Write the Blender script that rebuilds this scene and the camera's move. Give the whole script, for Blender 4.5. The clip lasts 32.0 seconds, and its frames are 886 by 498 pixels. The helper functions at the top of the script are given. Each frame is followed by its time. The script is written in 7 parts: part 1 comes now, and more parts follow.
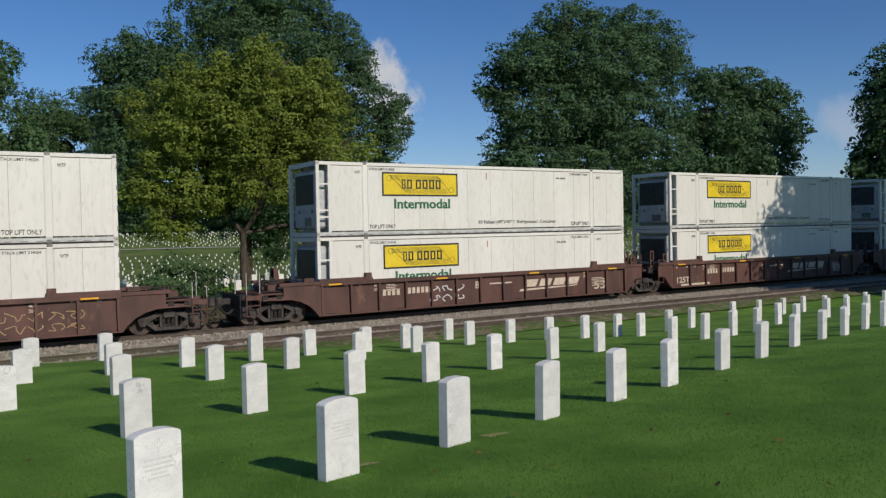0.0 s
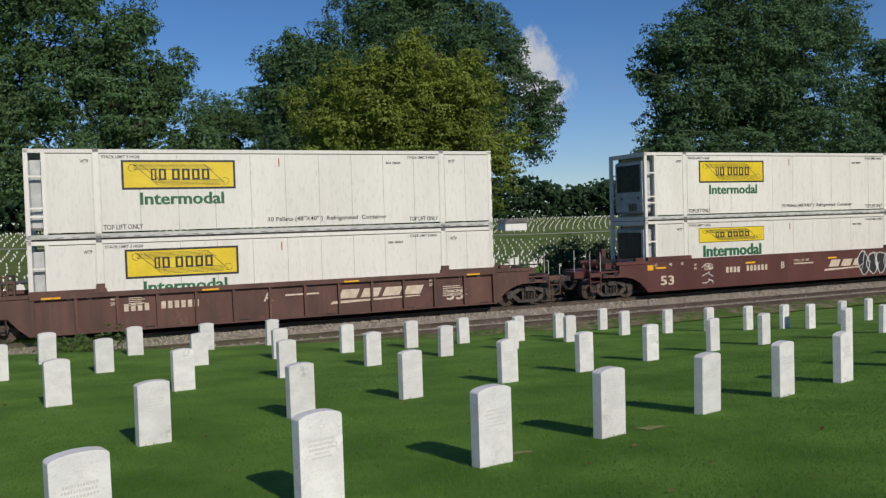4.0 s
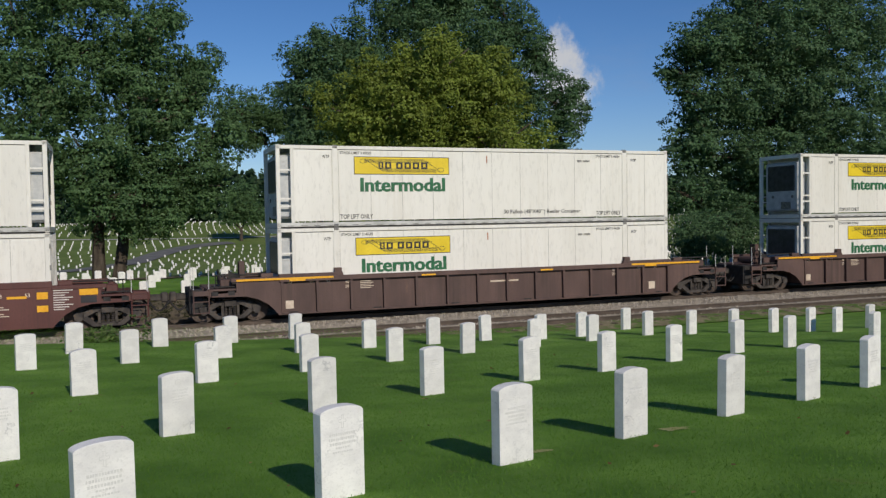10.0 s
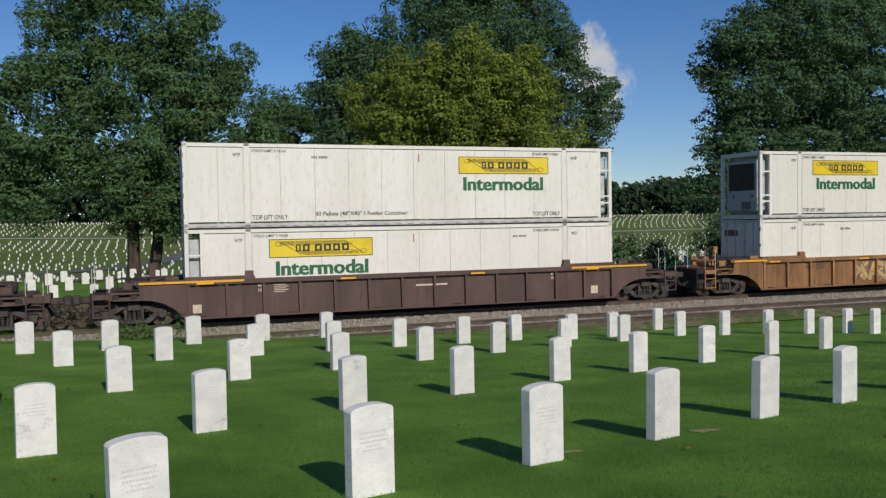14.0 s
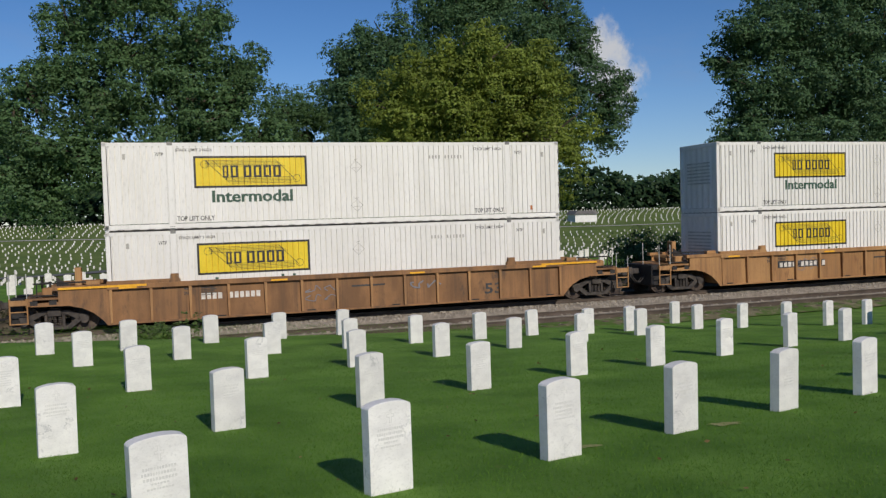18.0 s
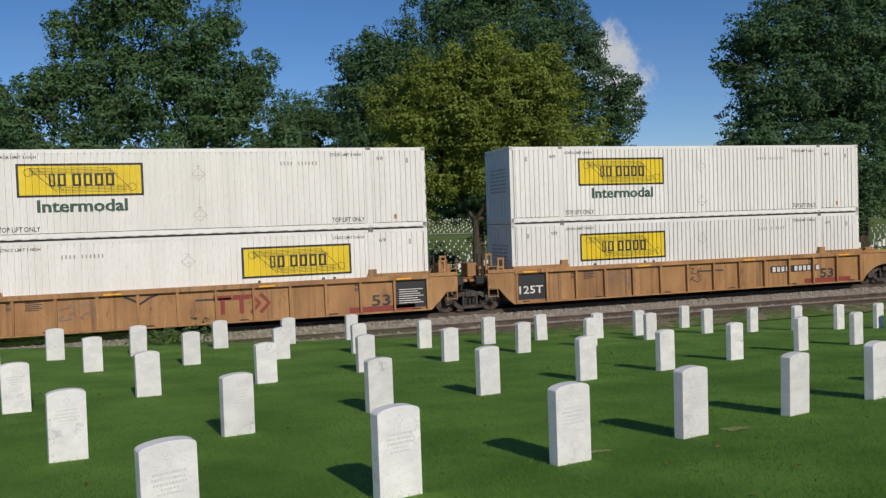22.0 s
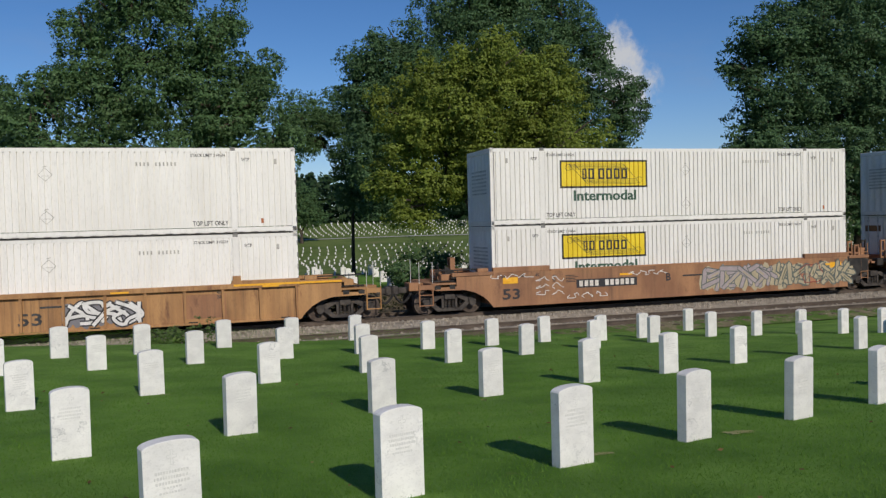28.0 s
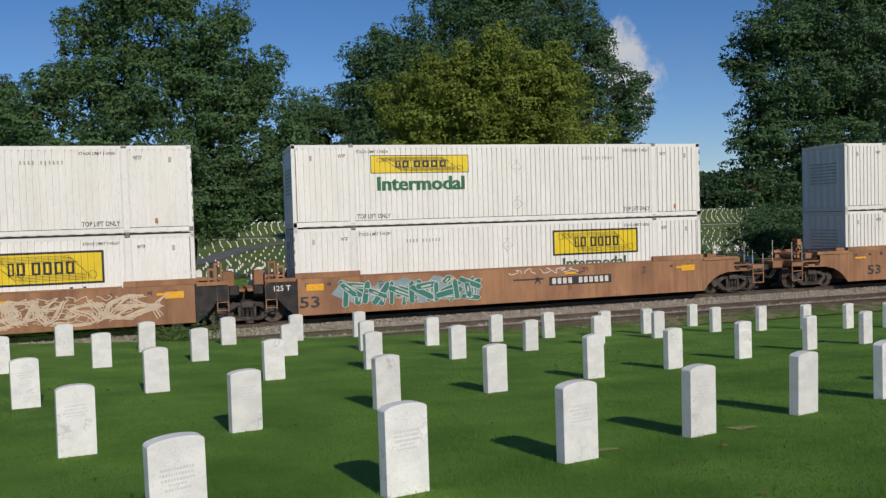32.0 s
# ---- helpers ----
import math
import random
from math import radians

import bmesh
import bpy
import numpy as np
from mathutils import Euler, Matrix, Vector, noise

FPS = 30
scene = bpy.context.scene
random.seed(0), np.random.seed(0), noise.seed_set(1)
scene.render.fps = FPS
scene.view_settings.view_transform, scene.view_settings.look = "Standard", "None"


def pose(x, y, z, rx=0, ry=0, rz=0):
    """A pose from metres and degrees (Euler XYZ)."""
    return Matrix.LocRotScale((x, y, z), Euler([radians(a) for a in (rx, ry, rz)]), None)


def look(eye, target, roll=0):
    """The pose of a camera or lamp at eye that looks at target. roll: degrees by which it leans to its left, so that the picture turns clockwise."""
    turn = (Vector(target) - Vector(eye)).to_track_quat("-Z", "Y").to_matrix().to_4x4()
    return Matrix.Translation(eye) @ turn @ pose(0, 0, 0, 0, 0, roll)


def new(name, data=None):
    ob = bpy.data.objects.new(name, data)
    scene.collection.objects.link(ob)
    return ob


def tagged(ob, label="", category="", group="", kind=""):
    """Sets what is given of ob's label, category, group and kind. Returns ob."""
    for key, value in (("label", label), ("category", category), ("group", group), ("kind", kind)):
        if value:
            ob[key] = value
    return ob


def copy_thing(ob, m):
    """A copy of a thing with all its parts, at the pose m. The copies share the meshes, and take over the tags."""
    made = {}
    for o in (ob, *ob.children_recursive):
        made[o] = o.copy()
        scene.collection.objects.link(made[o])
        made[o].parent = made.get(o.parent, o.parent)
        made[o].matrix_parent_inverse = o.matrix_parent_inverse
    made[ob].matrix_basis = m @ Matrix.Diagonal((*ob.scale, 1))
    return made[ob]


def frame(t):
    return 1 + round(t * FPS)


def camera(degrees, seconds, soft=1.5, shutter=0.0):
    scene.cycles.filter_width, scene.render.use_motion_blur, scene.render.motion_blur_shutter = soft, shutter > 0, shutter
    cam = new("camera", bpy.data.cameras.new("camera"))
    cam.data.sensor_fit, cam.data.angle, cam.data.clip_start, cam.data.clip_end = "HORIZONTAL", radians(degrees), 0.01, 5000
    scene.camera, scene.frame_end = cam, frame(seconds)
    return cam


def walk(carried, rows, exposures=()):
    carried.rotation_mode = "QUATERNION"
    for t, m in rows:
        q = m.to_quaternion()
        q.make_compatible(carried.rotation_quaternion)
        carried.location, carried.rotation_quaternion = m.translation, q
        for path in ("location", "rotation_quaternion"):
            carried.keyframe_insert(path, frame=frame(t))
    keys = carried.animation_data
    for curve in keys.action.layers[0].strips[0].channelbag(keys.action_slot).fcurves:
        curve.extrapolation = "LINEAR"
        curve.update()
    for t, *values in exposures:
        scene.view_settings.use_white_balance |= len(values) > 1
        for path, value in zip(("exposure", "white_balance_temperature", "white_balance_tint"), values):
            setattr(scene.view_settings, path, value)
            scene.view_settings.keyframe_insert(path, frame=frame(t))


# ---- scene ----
# x runs along the track (to the right of the onlooker), y away from the onlooker, z up from the rail's head.
EYE = Vector((0.0, 0.0, 3.425))
cam = camera(56.11, 32.0, 1.35)
# seconds, yaw to the left, pitch, roll: the onlooker stands still and turns
TURNS = [
    (0, -33.25, -1.39, -1.08), (0.3, -32.85, -1.43, -1.05), (0.5, -32.48, -1.46, -1.02), (0.7, -31.98, -1.48, -1.02), (0.8, -31.43, -1.48, -1.03), (0.9, -30.43, -1.49, -1.03), (1, -29.42, -1.50, -1.04), (1.2, -28.03, -1.51, -1.09), (1.5, -26.53, -1.53, -1.19),
    (2, -24.41, -1.61, -1.63), (2.5, -23.27, -1.65, -1.80), (3, -22.94, -1.72, -1.90), (3.5, -22.81, -1.79, -1.76),
    (5.5, -22.73, -2.10, -1.67), (6, -22.58, -2.11, -1.48), (6.5, -22.41, -2.09, -1.39), (7, -22.22, -2.09, -1.34),
    (7.5, -22.05, -2.09, -1.30), (8, -21.94, -2.08, -1.11), (8.5, -21.87, -2.07, -0.95), (9, -21.68, -2.08, -0.97),
    (9.5, -21.47, -2.09, -0.93), (10, -21.17, -2.07, -0.94), (10.5, -20.95, -2.09, -0.90), (11, -20.79, -2.11, -0.84),
    (11.5, -20.70, -2.11, -0.82), (12, -20.55, -2.15, -0.77), (12.5, -20.32, -2.14, -0.75), (13, -20.10, -2.12, -0.73),
    (13.5, -19.72, -2.09, -0.84), (14, -19.07, -2.09, -0.88), (14.5, -18.92, -2.17, -0.92), (16.5, -18.35, -2.21, -1.27),
    (17, -18.21, -2.27, -1.50), (17.5, -18.16, -2.29, -1.63), (18, -18.03, -2.33, -1.70), (18.5, -17.94, -2.32, -1.72),
    (19, -17.82, -2.34, -1.75), (19.5, -17.77, -2.34, -1.84), (20, -17.74, -2.32, -1.90), (20.5, -17.67, -2.16, -1.86),
    (21, -17.58, -2.07, -1.83), (21.5, -17.52, -2.03, -1.88), (22, -17.45, -1.98, -1.90), (22.5, -17.40, -1.92, -1.93),
    (23, -17.39, -1.93, -1.85), (23.5, -17.39, -1.86, -1.88), (24, -17.38, -1.82, -1.81), (24.5, -17.39, -1.78, -1.71),
    (25, -17.36, -1.82, -1.66), (25.5, -17.29, -1.84, -1.64), (27.5, -17.20, -1.89, -1.56), (28, -17.18, -1.90, -1.49),
    (28.5, -17.16, -1.91, -1.45), (29, -17.12, -1.93, -1.41), (29.5, -17.07, -1.95, -1.43), (30, -17.03, -2.02, -1.45),
    (30.5, -16.99, -2.08, -1.58), (31, -16.98, -2.08, -1.57), (31.5, -16.92, -2.12, -1.64), (32, -16.91, -2.14, -1.73),
]


def aim(yaw, pitch, roll):
    a, b = radians(yaw), radians(pitch)
    way = Vector((-math.sin(a) * math.cos(b), math.cos(a) * math.cos(b), math.sin(b)))
    return look(EYE, EYE + way, roll)


walk(cam, [(t, aim(yaw, pitch, roll)) for t, yaw, pitch, roll in TURNS], [(0, -0.28, 6760, 10), (32, -0.28, 6760, 10)])

# ---- daylight ----
SUN_AZ, SUN_EL = 173.2, 30.8
to_sun = Vector((math.sin(radians(SUN_AZ)) * math.cos(radians(SUN_EL)), math.cos(radians(SUN_AZ)) * math.cos(radians(SUN_EL)), math.sin(radians(SUN_EL))))
sun = new("sun", bpy.data.lights.new("sun", "SUN"))
sun.data.energy, sun.data.angle, sun.data.color = 3.95, radians(0.55), (1.0, 0.925, 0.82)
sun.matrix_world = look(to_sun * 100, (0, 0, 0))
world = bpy.data.worlds.new("sky")
scene.world = world
world.use_nodes = True
wn, wl = world.node_tree.nodes, world.node_tree.links
sky = wn.new("ShaderNodeTexSky")
sky.sky_type, sky.sun_disc = "NISHITA", False
sky.sun_elevation, sky.sun_rotation = radians(SUN_EL), radians(SUN_AZ)
sky.altitude, sky.air_density, sky.dust_density, sky.ozone_density = 1800, 1.0, 0.2, 4.0
# fair-weather cloud: one bright heap over the trees, thin wisps low in the sky
place = wn.new("ShaderNodeTexCoord")
CLOUD = Vector((0.551, 1.0, 0.212)).normalized()
aside = CLOUD.cross((0, 0, 1)).normalized()


def sky_math(op, a, b=None):
    node = wn.new("ShaderNodeMath")
    node.operation = op
    for socket, v in zip(node.inputs, (a, b)):
        if v is None:
            continue
        if isinstance(v, (int, float)):
            socket.default_value = v
        else:
            wl.new(v, socket)
    return node.outputs[0]


def along(axis):
    node = wn.new("ShaderNodeVectorMath")
    node.operation = "DOT_PRODUCT"
    wl.new(place.outputs["Generated"], node.inputs[0])
    node.inputs[1].default_value = axis
    return node.outputs["Value"]


def sky_noise(size, detail, stretch):
    fit = wn.new("ShaderNodeMapping")
    fit.inputs["Scale"].default_value = stretch
    wl.new(place.outputs["Generated"], fit.inputs[0])
    node = wn.new("ShaderNodeTexNoise")
    node.inputs["Scale"].default_value, node.inputs["Detail"].default_value, node.inputs["Roughness"].default_value = size, detail, 0.6
    wl.new(fit.outputs[0], node.inputs["Vector"])
    return node.outputs[0]


def soft_step(value, a, b):
    node = wn.new("ShaderNodeMapRange")
    node.interpolation_type = "SMOOTHSTEP"
    node.inputs["From Min"].default_value, node.inputs["From Max"].default_value = a, b
    wl.new(value, node.inputs["Value"])
    return node.outputs[0]


billow = sky_noise(21.0, 9, (1, 1, 0.8))
du = sky_math("DIVIDE", along(aside), 0.044)
dv = sky_math("DIVIDE", sky_math("SUBTRACT", along((0, 0, 1)), CLOUD.z - 0.02), 0.062)
# the heap leans: its top stands towards the trees, its foot spreads the other way
lean = sky_math("ADD", du, sky_math("MULTIPLY", dv, 0.45))
far = sky_math("SQRT", sky_math("ADD", sky_math("MULTIPLY", lean, lean), sky_math("MULTIPLY", dv, dv)))
ahead = soft_step(along(CLOUD), 0.5, 0.6)
heap = sky_math("MULTIPLY", soft_step(sky_math("SUBTRACT", sky_math("ADD", 1.0, sky_math("MULTIPLY", sky_math("SUBTRACT", billow, 0.5), 2.8)), far), 0.0, 0.62), ahead)
wisps = sky_math("MULTIPLY", soft_step(sky_noise(3.2, 7, (1, 1, 3.2)), 0.5, 0.78), soft_step(along((0, 0, -1)), -0.34, -0.02))
haze = wn.new("ShaderNodeMix")
haze.data_type = "RGBA"
wl.new(sky_math("MAXIMUM", sky_math("MULTIPLY", wisps, 0.45), sky_math("MULTIPLY", soft_step(along((0, 0, -1)), -0.2, 0.03), 0.3)), haze.inputs[0])
haze.inputs[7].default_value = (2.7, 3.35, 5.0, 1)
PUFF = Vector((0.8523, 0.5119, 0.1073))
puff = sky_math("MULTIPLY", soft_step(sky_math("SUBTRACT", sky_math("ADD", along(PUFF), sky_math("MULTIPLY", sky_math("SUBTRACT", billow, 0.5), 0.0012)), 0.0), 0.99945, 0.99995), 0.35)
cover = sky_math("MAXIMUM", sky_math("MULTIPLY", heap, 0.92), puff)
mix = wn.new("ShaderNodeMix")
mix.data_type = "RGBA"
wl.new(cover, mix.inputs[0])
deep = wn.new("ShaderNodeHueSaturation")
deep.inputs["Hue"].default_value = 0.507
deep.inputs["Saturation"].default_value = 1.2
wl.new(sky.outputs[0], deep.inputs["Color"])
wl.new(deep.outputs[0], haze.inputs[6])
wl.new(haze.outputs[2], mix.inputs[6])
mix.inputs[7].default_value = (6.1, 6.3, 6.7, 1)
wl.new(mix.outputs[2], wn["Background"].inputs[0])
wn["Background"].inputs[1].default_value = 0.108

# ---- helpers ----
L53, W53, H53 = 16.154, 2.591, 2.896
TRACK_Y, NEAR_TRACK_Y = 30.14, 25.23


def part(name, bm, material, parent=None, label=""):
    """One mesh object from a bmesh, under a thing or a part."""
    me = bpy.data.meshes.new(name)
    bm.to_mesh(me)
    bm.free()
    return place_mesh(name, me, material, parent, label)


def place_mesh(name, me, material, parent=None, label=""):
    if material and not me.materials:
        me.materials.append(material)
    ob = new(name, me)
    ob.parent = parent
    if label:
        ob["label"] = label
    return ob


def box(bm, x0, x1, y0, y1, z0, z1, bevel=0.0):
    made = bmesh.ops.create_cube(bm, size=1, matrix=Matrix.Translation(((x0 + x1) / 2, (y0 + y1) / 2, (z0 + z1) / 2)) @ Matrix.Diagonal((x1 - x0, y1 - y0, z1 - z0, 1)))
    if bevel:
        edges = list({e for v in made["verts"] for e in v.link_edges})
        bmesh.ops.bevel(bm, geom=edges, offset=bevel, segments=1, affect="EDGES", profile=0.5)


def tube(bm, a, b, r, r2=None, sides=8):
    a, b = Vector(a), Vector(b)
    turn = (b - a).to_track_quat("Z", "Y").to_matrix().to_4x4()
    bmesh.ops.create_cone(bm, cap_ends=True, segments=sides, radius1=r, radius2=r if r2 is None else r2, depth=(b - a).length, matrix=Matrix.Translation((a + b) / 2) @ turn)


def slab(bm, outline, y0, y1):
    """A flat outline of (x, z) made into a plate from y0 to y1."""
    front = [bm.verts.new((x, y0, z)) for x, z in outline]
    back = [bm.verts.new((x, y1, z)) for x, z in outline]
    bm.faces.new(front)
    bm.faces.new(back[::-1])
    n = len(outline)
    for i in range(n):
        bm.faces.new((front[i], back[i], back[(i + 1) % n], front[(i + 1) % n]))
    bmesh.ops.recalc_face_normals(bm, faces=bm.faces)


def stroke(bm, points, width, y, thick=0.004):
    """A painted line through (x, z) points, facing -y."""
    pts = [Vector((x, z)) for x, z in points]
    sides = []
    for i, p in enumerate(pts):
        d = (pts[min(i + 1, len(pts) - 1)] - pts[max(i - 1, 0)])
        d = d.normalized() if d.length > 1e-6 else Vector((1, 0))
        n = Vector((-d.y, d.x)) * width / 2
        sides.append((bm.verts.new((p.x + n.x, y - 0.00002 * i, p.y + n.y)), bm.verts.new((p.x - n.x, y - 0.00002 * i, p.y - n.y))))
    for (a, b), (c, d) in zip(sides, sides[1:]):
        bm.faces.new((a, c, d, b))


def text_mesh(body, height, width=None, bold=0.0):
    """Lettering as a flat mesh that faces -y, its lower left corner at the origin."""
    cu = bpy.data.curves.new("lettering", "FONT")
    cu.body, cu.size, cu.resolution_u, cu.extrude = body, 1.0, 2, 0.0
    cu.offset = bold
    ob = new("lettering", cu)
    me = bpy.data.meshes.new_from_object(ob.evaluated_get(bpy.context.evaluated_depsgraph_get()))
    bpy.data.objects.remove(ob)
    co = np.empty(len(me.vertices) * 3)
    me.vertices.foreach_get("co", co)
    co = co.reshape(-1, 3)
    co -= co.min(0)
    size = co.max(0)
    k = height / size[1]
    kx = width / size[0] if width else k * 1.0
    me.vertices.foreach_set("co", np.stack([co[:, 0] * kx, 0 * co[:, 0], co[:, 1] * k], 1).ravel())
    me.materials.clear()
    return me


def add_mesh(bm, me, x, y, z, flip=False):
    """Joins a copy of a flat lettering mesh into bm; flip turns it to face +y."""
    n = len(bm.verts)
    bm.from_mesh(me)
    bm.verts.ensure_lookup_table()
    for v in bm.verts[n:]:
        v.co = Vector((x - v.co.x if flip else x + v.co.x, y, z + v.co.z))


def quads_mesh(name, verts, per=4):
    """A mesh of loose faces of four (or three) corners each, from an array."""
    verts = np.asarray(verts, dtype=np.float32).reshape(-1, 3)
    n = len(verts) // per
    me = bpy.data.meshes.new(name)
    me.vertices.add(len(verts))
    me.vertices.foreach_set("co", verts.ravel())
    me.loops.add(len(verts))
    me.loops.foreach_set("vertex_index", np.arange(len(verts), dtype=np.int32))
    me.polygons.add(n)
    me.polygons.foreach_set("loop_start", np.arange(0, len(verts), per, dtype=np.int32))
    me.update(calc_edges=True)
    return me


# ---- materials ----
def surface(name, low, high, rough=0.6, metal=0.0, scale=3.0, fine=40.0, bump=0.15, stretch=(1, 1, 1), spread=0.0, stain=None, stain_at=0.62, stain_scale=1.3, spec=0.5, streak=None, streaky=0.6):
    """Paint, stone or earth: two tones by broad noise, fine grain in tone and relief, and stains with a shape of their own."""
    m = bpy.data.materials.new(name)
    m.use_nodes = True
    nodes, links = m.node_tree.nodes, m.node_tree.links
    bsdf = nodes["Principled BSDF"]
    where = nodes.new("ShaderNodeTexCoord")
    fit = nodes.new("ShaderNodeMapping")
    fit.inputs["Scale"].default_value = stretch
    links.new(where.outputs["Object"], fit.inputs[0])
    info = nodes.new("ShaderNodeObjectInfo")
    shift = nodes.new("ShaderNodeVectorMath")
    shift.operation = "MULTIPLY_ADD"
    shift.inputs[1].default_value = (37.0, 91.0, 53.0)
    links.new(info.outputs["Random"], shift.inputs[0])
    links.new(fit.outputs[0], shift.inputs[2])

    def noisy(size, detail, rough_=0.55):
        n = nodes.new("ShaderNodeTexNoise")
        n.inputs["Scale"].default_value, n.inputs["Detail"].default_value, n.inputs["Roughness"].default_value = size, detail, rough_
        links.new(shift.outputs[0], n.inputs["Vector"])
        return n

    def blend(fac, a, b):
        mix = nodes.new("ShaderNodeMix")
        mix.data_type = "RGBA"
        links.new(fac, mix.inputs[0])
        for socket, v in ((mix.inputs[6], a), (mix.inputs[7], b)):
            if isinstance(v, tuple):
                socket.default_value = (*v, 1)
            else:
                links.new(v, socket)
        return mix.outputs[2]

    def ramp(fac, a, b):
        r = nodes.new("ShaderNodeMapRange")
        r.inputs["From Min"].default_value, r.inputs["From Max"].default_value = a, b
        links.new(fac, r.inputs["Value"])
        return r.outputs[0]

    broad, grain = noisy(scale, 5), noisy(fine, 4, 0.65)
    tone = blend(ramp(broad.outputs[0], 0.36, 0.64), low, high)
    dark = tuple(c * 0.72 for c in low)
    speck = nodes.new("ShaderNodeMath")
    speck.operation = "MULTIPLY"
    links.new(ramp(grain.outputs[0], 0.52, 0.75), speck.inputs[0])
    speck.inputs[1].default_value = 0.55
    tone = blend(speck.outputs[0], tone, dark)
    if stain:
        spot = noisy(stain_scale, 7, 0.7)
        tone = blend(ramp(spot.outputs[0], stain_at, stain_at + 0.12), tone, stain)
    if streak:
        # rain-washed runs, narrow along the wall and long down it
        run = nodes.new("ShaderNodeMapping")
        run.inputs["Scale"].default_value = (1.0, 1.0, 0.05)
        links.new(shift.outputs[0], run.inputs[0])
        runs = noisy(7.0, 6, 0.7)
        links.new(run.outputs[0], runs.inputs["Vector"])
        patch = noisy(0.7, 3)
        both = nodes.new("ShaderNodeMath")
        both.operation = "MULTIPLY"
        links.new(ramp(runs.outputs[0], 0.46, 0.68), both.inputs[0])
        links.new(ramp(patch.outputs[0], 0.38, 0.6), both.inputs[1])
        part_ = nodes.new("ShaderNodeMath")
        part_.operation = "MULTIPLY"
        links.new(both.outputs[0], part_.inputs[0])
        part_.inputs[1].default_value = streaky
        tone = blend(part_.outputs[0], tone, streak)
    if spread:
        hue = nodes.new("ShaderNodeHueSaturation")
        val = nodes.new("ShaderNodeMapRange")
        val.inputs["To Min"].default_value, val.inputs["To Max"].default_value = 1 - spread, 1 + spread
        links.new(info.outputs["Random"], val.inputs["Value"])
        links.new(val.outputs[0], hue.inputs["Value"])
        links.new(tone, hue.inputs["Color"])
        tone = hue.outputs[0]
    links.new(tone, bsdf.inputs["Base Color"])
    bsdf.inputs["Roughness"].default_value, bsdf.inputs["Metallic"].default_value = rough, metal
    bsdf.inputs["Specular IOR Level"].default_value = spec
    if bump:
        b = nodes.new("ShaderNodeBump")
        b.inputs["Strength"].default_value, b.inputs["Distance"].default_value = bump, 0.02
        links.new(grain.outputs[0], b.inputs["Height"])
        links.new(b.outputs[0], bsdf.inputs["Normal"])
    return m


def foliage(name, dark, light, warm, shine=0.35):
    """Leaves, each a little different, that let some light through."""
    m = bpy.data.materials.new(name)
    m.use_nodes = True
    nodes, links = m.node_tree.nodes, m.node_tree.links
    bsdf, out = nodes["Principled BSDF"], nodes["Material Output"]
    geo = nodes.new("ShaderNodeNewGeometry")
    r = nodes.new("ShaderNodeValToRGB")
    r.color_ramp.elements[0].color, r.color_ramp.elements[1].color = (*dark, 1), (*warm, 1)
    e = r.color_ramp.elements.new(0.7)
    e.color = (*light, 1)
    links.new(geo.outputs["Random Per Island"], r.inputs[0])
    where = nodes.new("ShaderNodeTexCoord")
    n = nodes.new("ShaderNodeTexNoise")
    n.inputs["Scale"].default_value, n.inputs["Detail"].default_value = 0.45, 3
    links.new(where.outputs["Object"], n.inputs["Vector"])
    hue = nodes.new("ShaderNodeHueSaturation")
    k = nodes.new("ShaderNodeMapRange")
    k.inputs["From Min"].default_value, k.inputs["From Max"].default_value = 0.3, 0.7
    k.inputs["To Min"].default_value, k.inputs["To Max"].default_value = 0.78, 1.2
    links.new(n.outputs[0], k.inputs["Value"])
    links.new(k.outputs[0], hue.inputs["Value"])
    links.new(r.outputs[0], hue.inputs["Color"])
    links.new(hue.outputs[0], bsdf.inputs["Base Color"])
    bsdf.inputs["Roughness"].default_value = 0.55
    bsdf.inputs["Specular IOR Level"].default_value = shine
    thin = nodes.new("ShaderNodeBsdfTranslucent")
    links.new(hue.outputs[0], thin.inputs["Color"])
    mix = nodes.new("ShaderNodeMixShader")
    mix.inputs[0].default_value = 0.4
    links.new(bsdf.outputs[0], mix.inputs[1])
    links.new(thin.outputs[0], mix.inputs[2])
    links.new(mix.outputs[0], out.inputs["Surface"])
    return m


TURF = surface("turf", (0.068, 0.158, 0.017), (0.136, 0.262, 0.038), 0.85, scale=0.9, fine=28.0, bump=0.35, stain=(0.15, 0.18, 0.045), stain_at=0.63, stain_scale=1.1, spec=0.2)
# duller olive tone for the turf beyond 60 m
FAR_TURF = surface("olive_far_turf", (0.09, 0.135, 0.034), (0.145, 0.19, 0.056), 0.9, scale=0.16, fine=3.0, bump=0.2, stain=(0.17, 0.18, 0.075), stain_at=0.6, stain_scale=0.12, spec=0.1)
BLADE = foliage("grass_blades", (0.088, 0.2, 0.021), (0.114, 0.24, 0.03), (0.16, 0.288, 0.045), 0.2)
MARBLE = surface("white_marble", (0.67, 0.665, 0.655), (0.785, 0.78, 0.76), 0.62, scale=5.0, fine=55.0, bump=0.1, stretch=(1, 1, 1.5), spread=0.1, stain=(0.5, 0.495, 0.475), stain_at=0.66, stain_scale=3.2, spec=0.3)


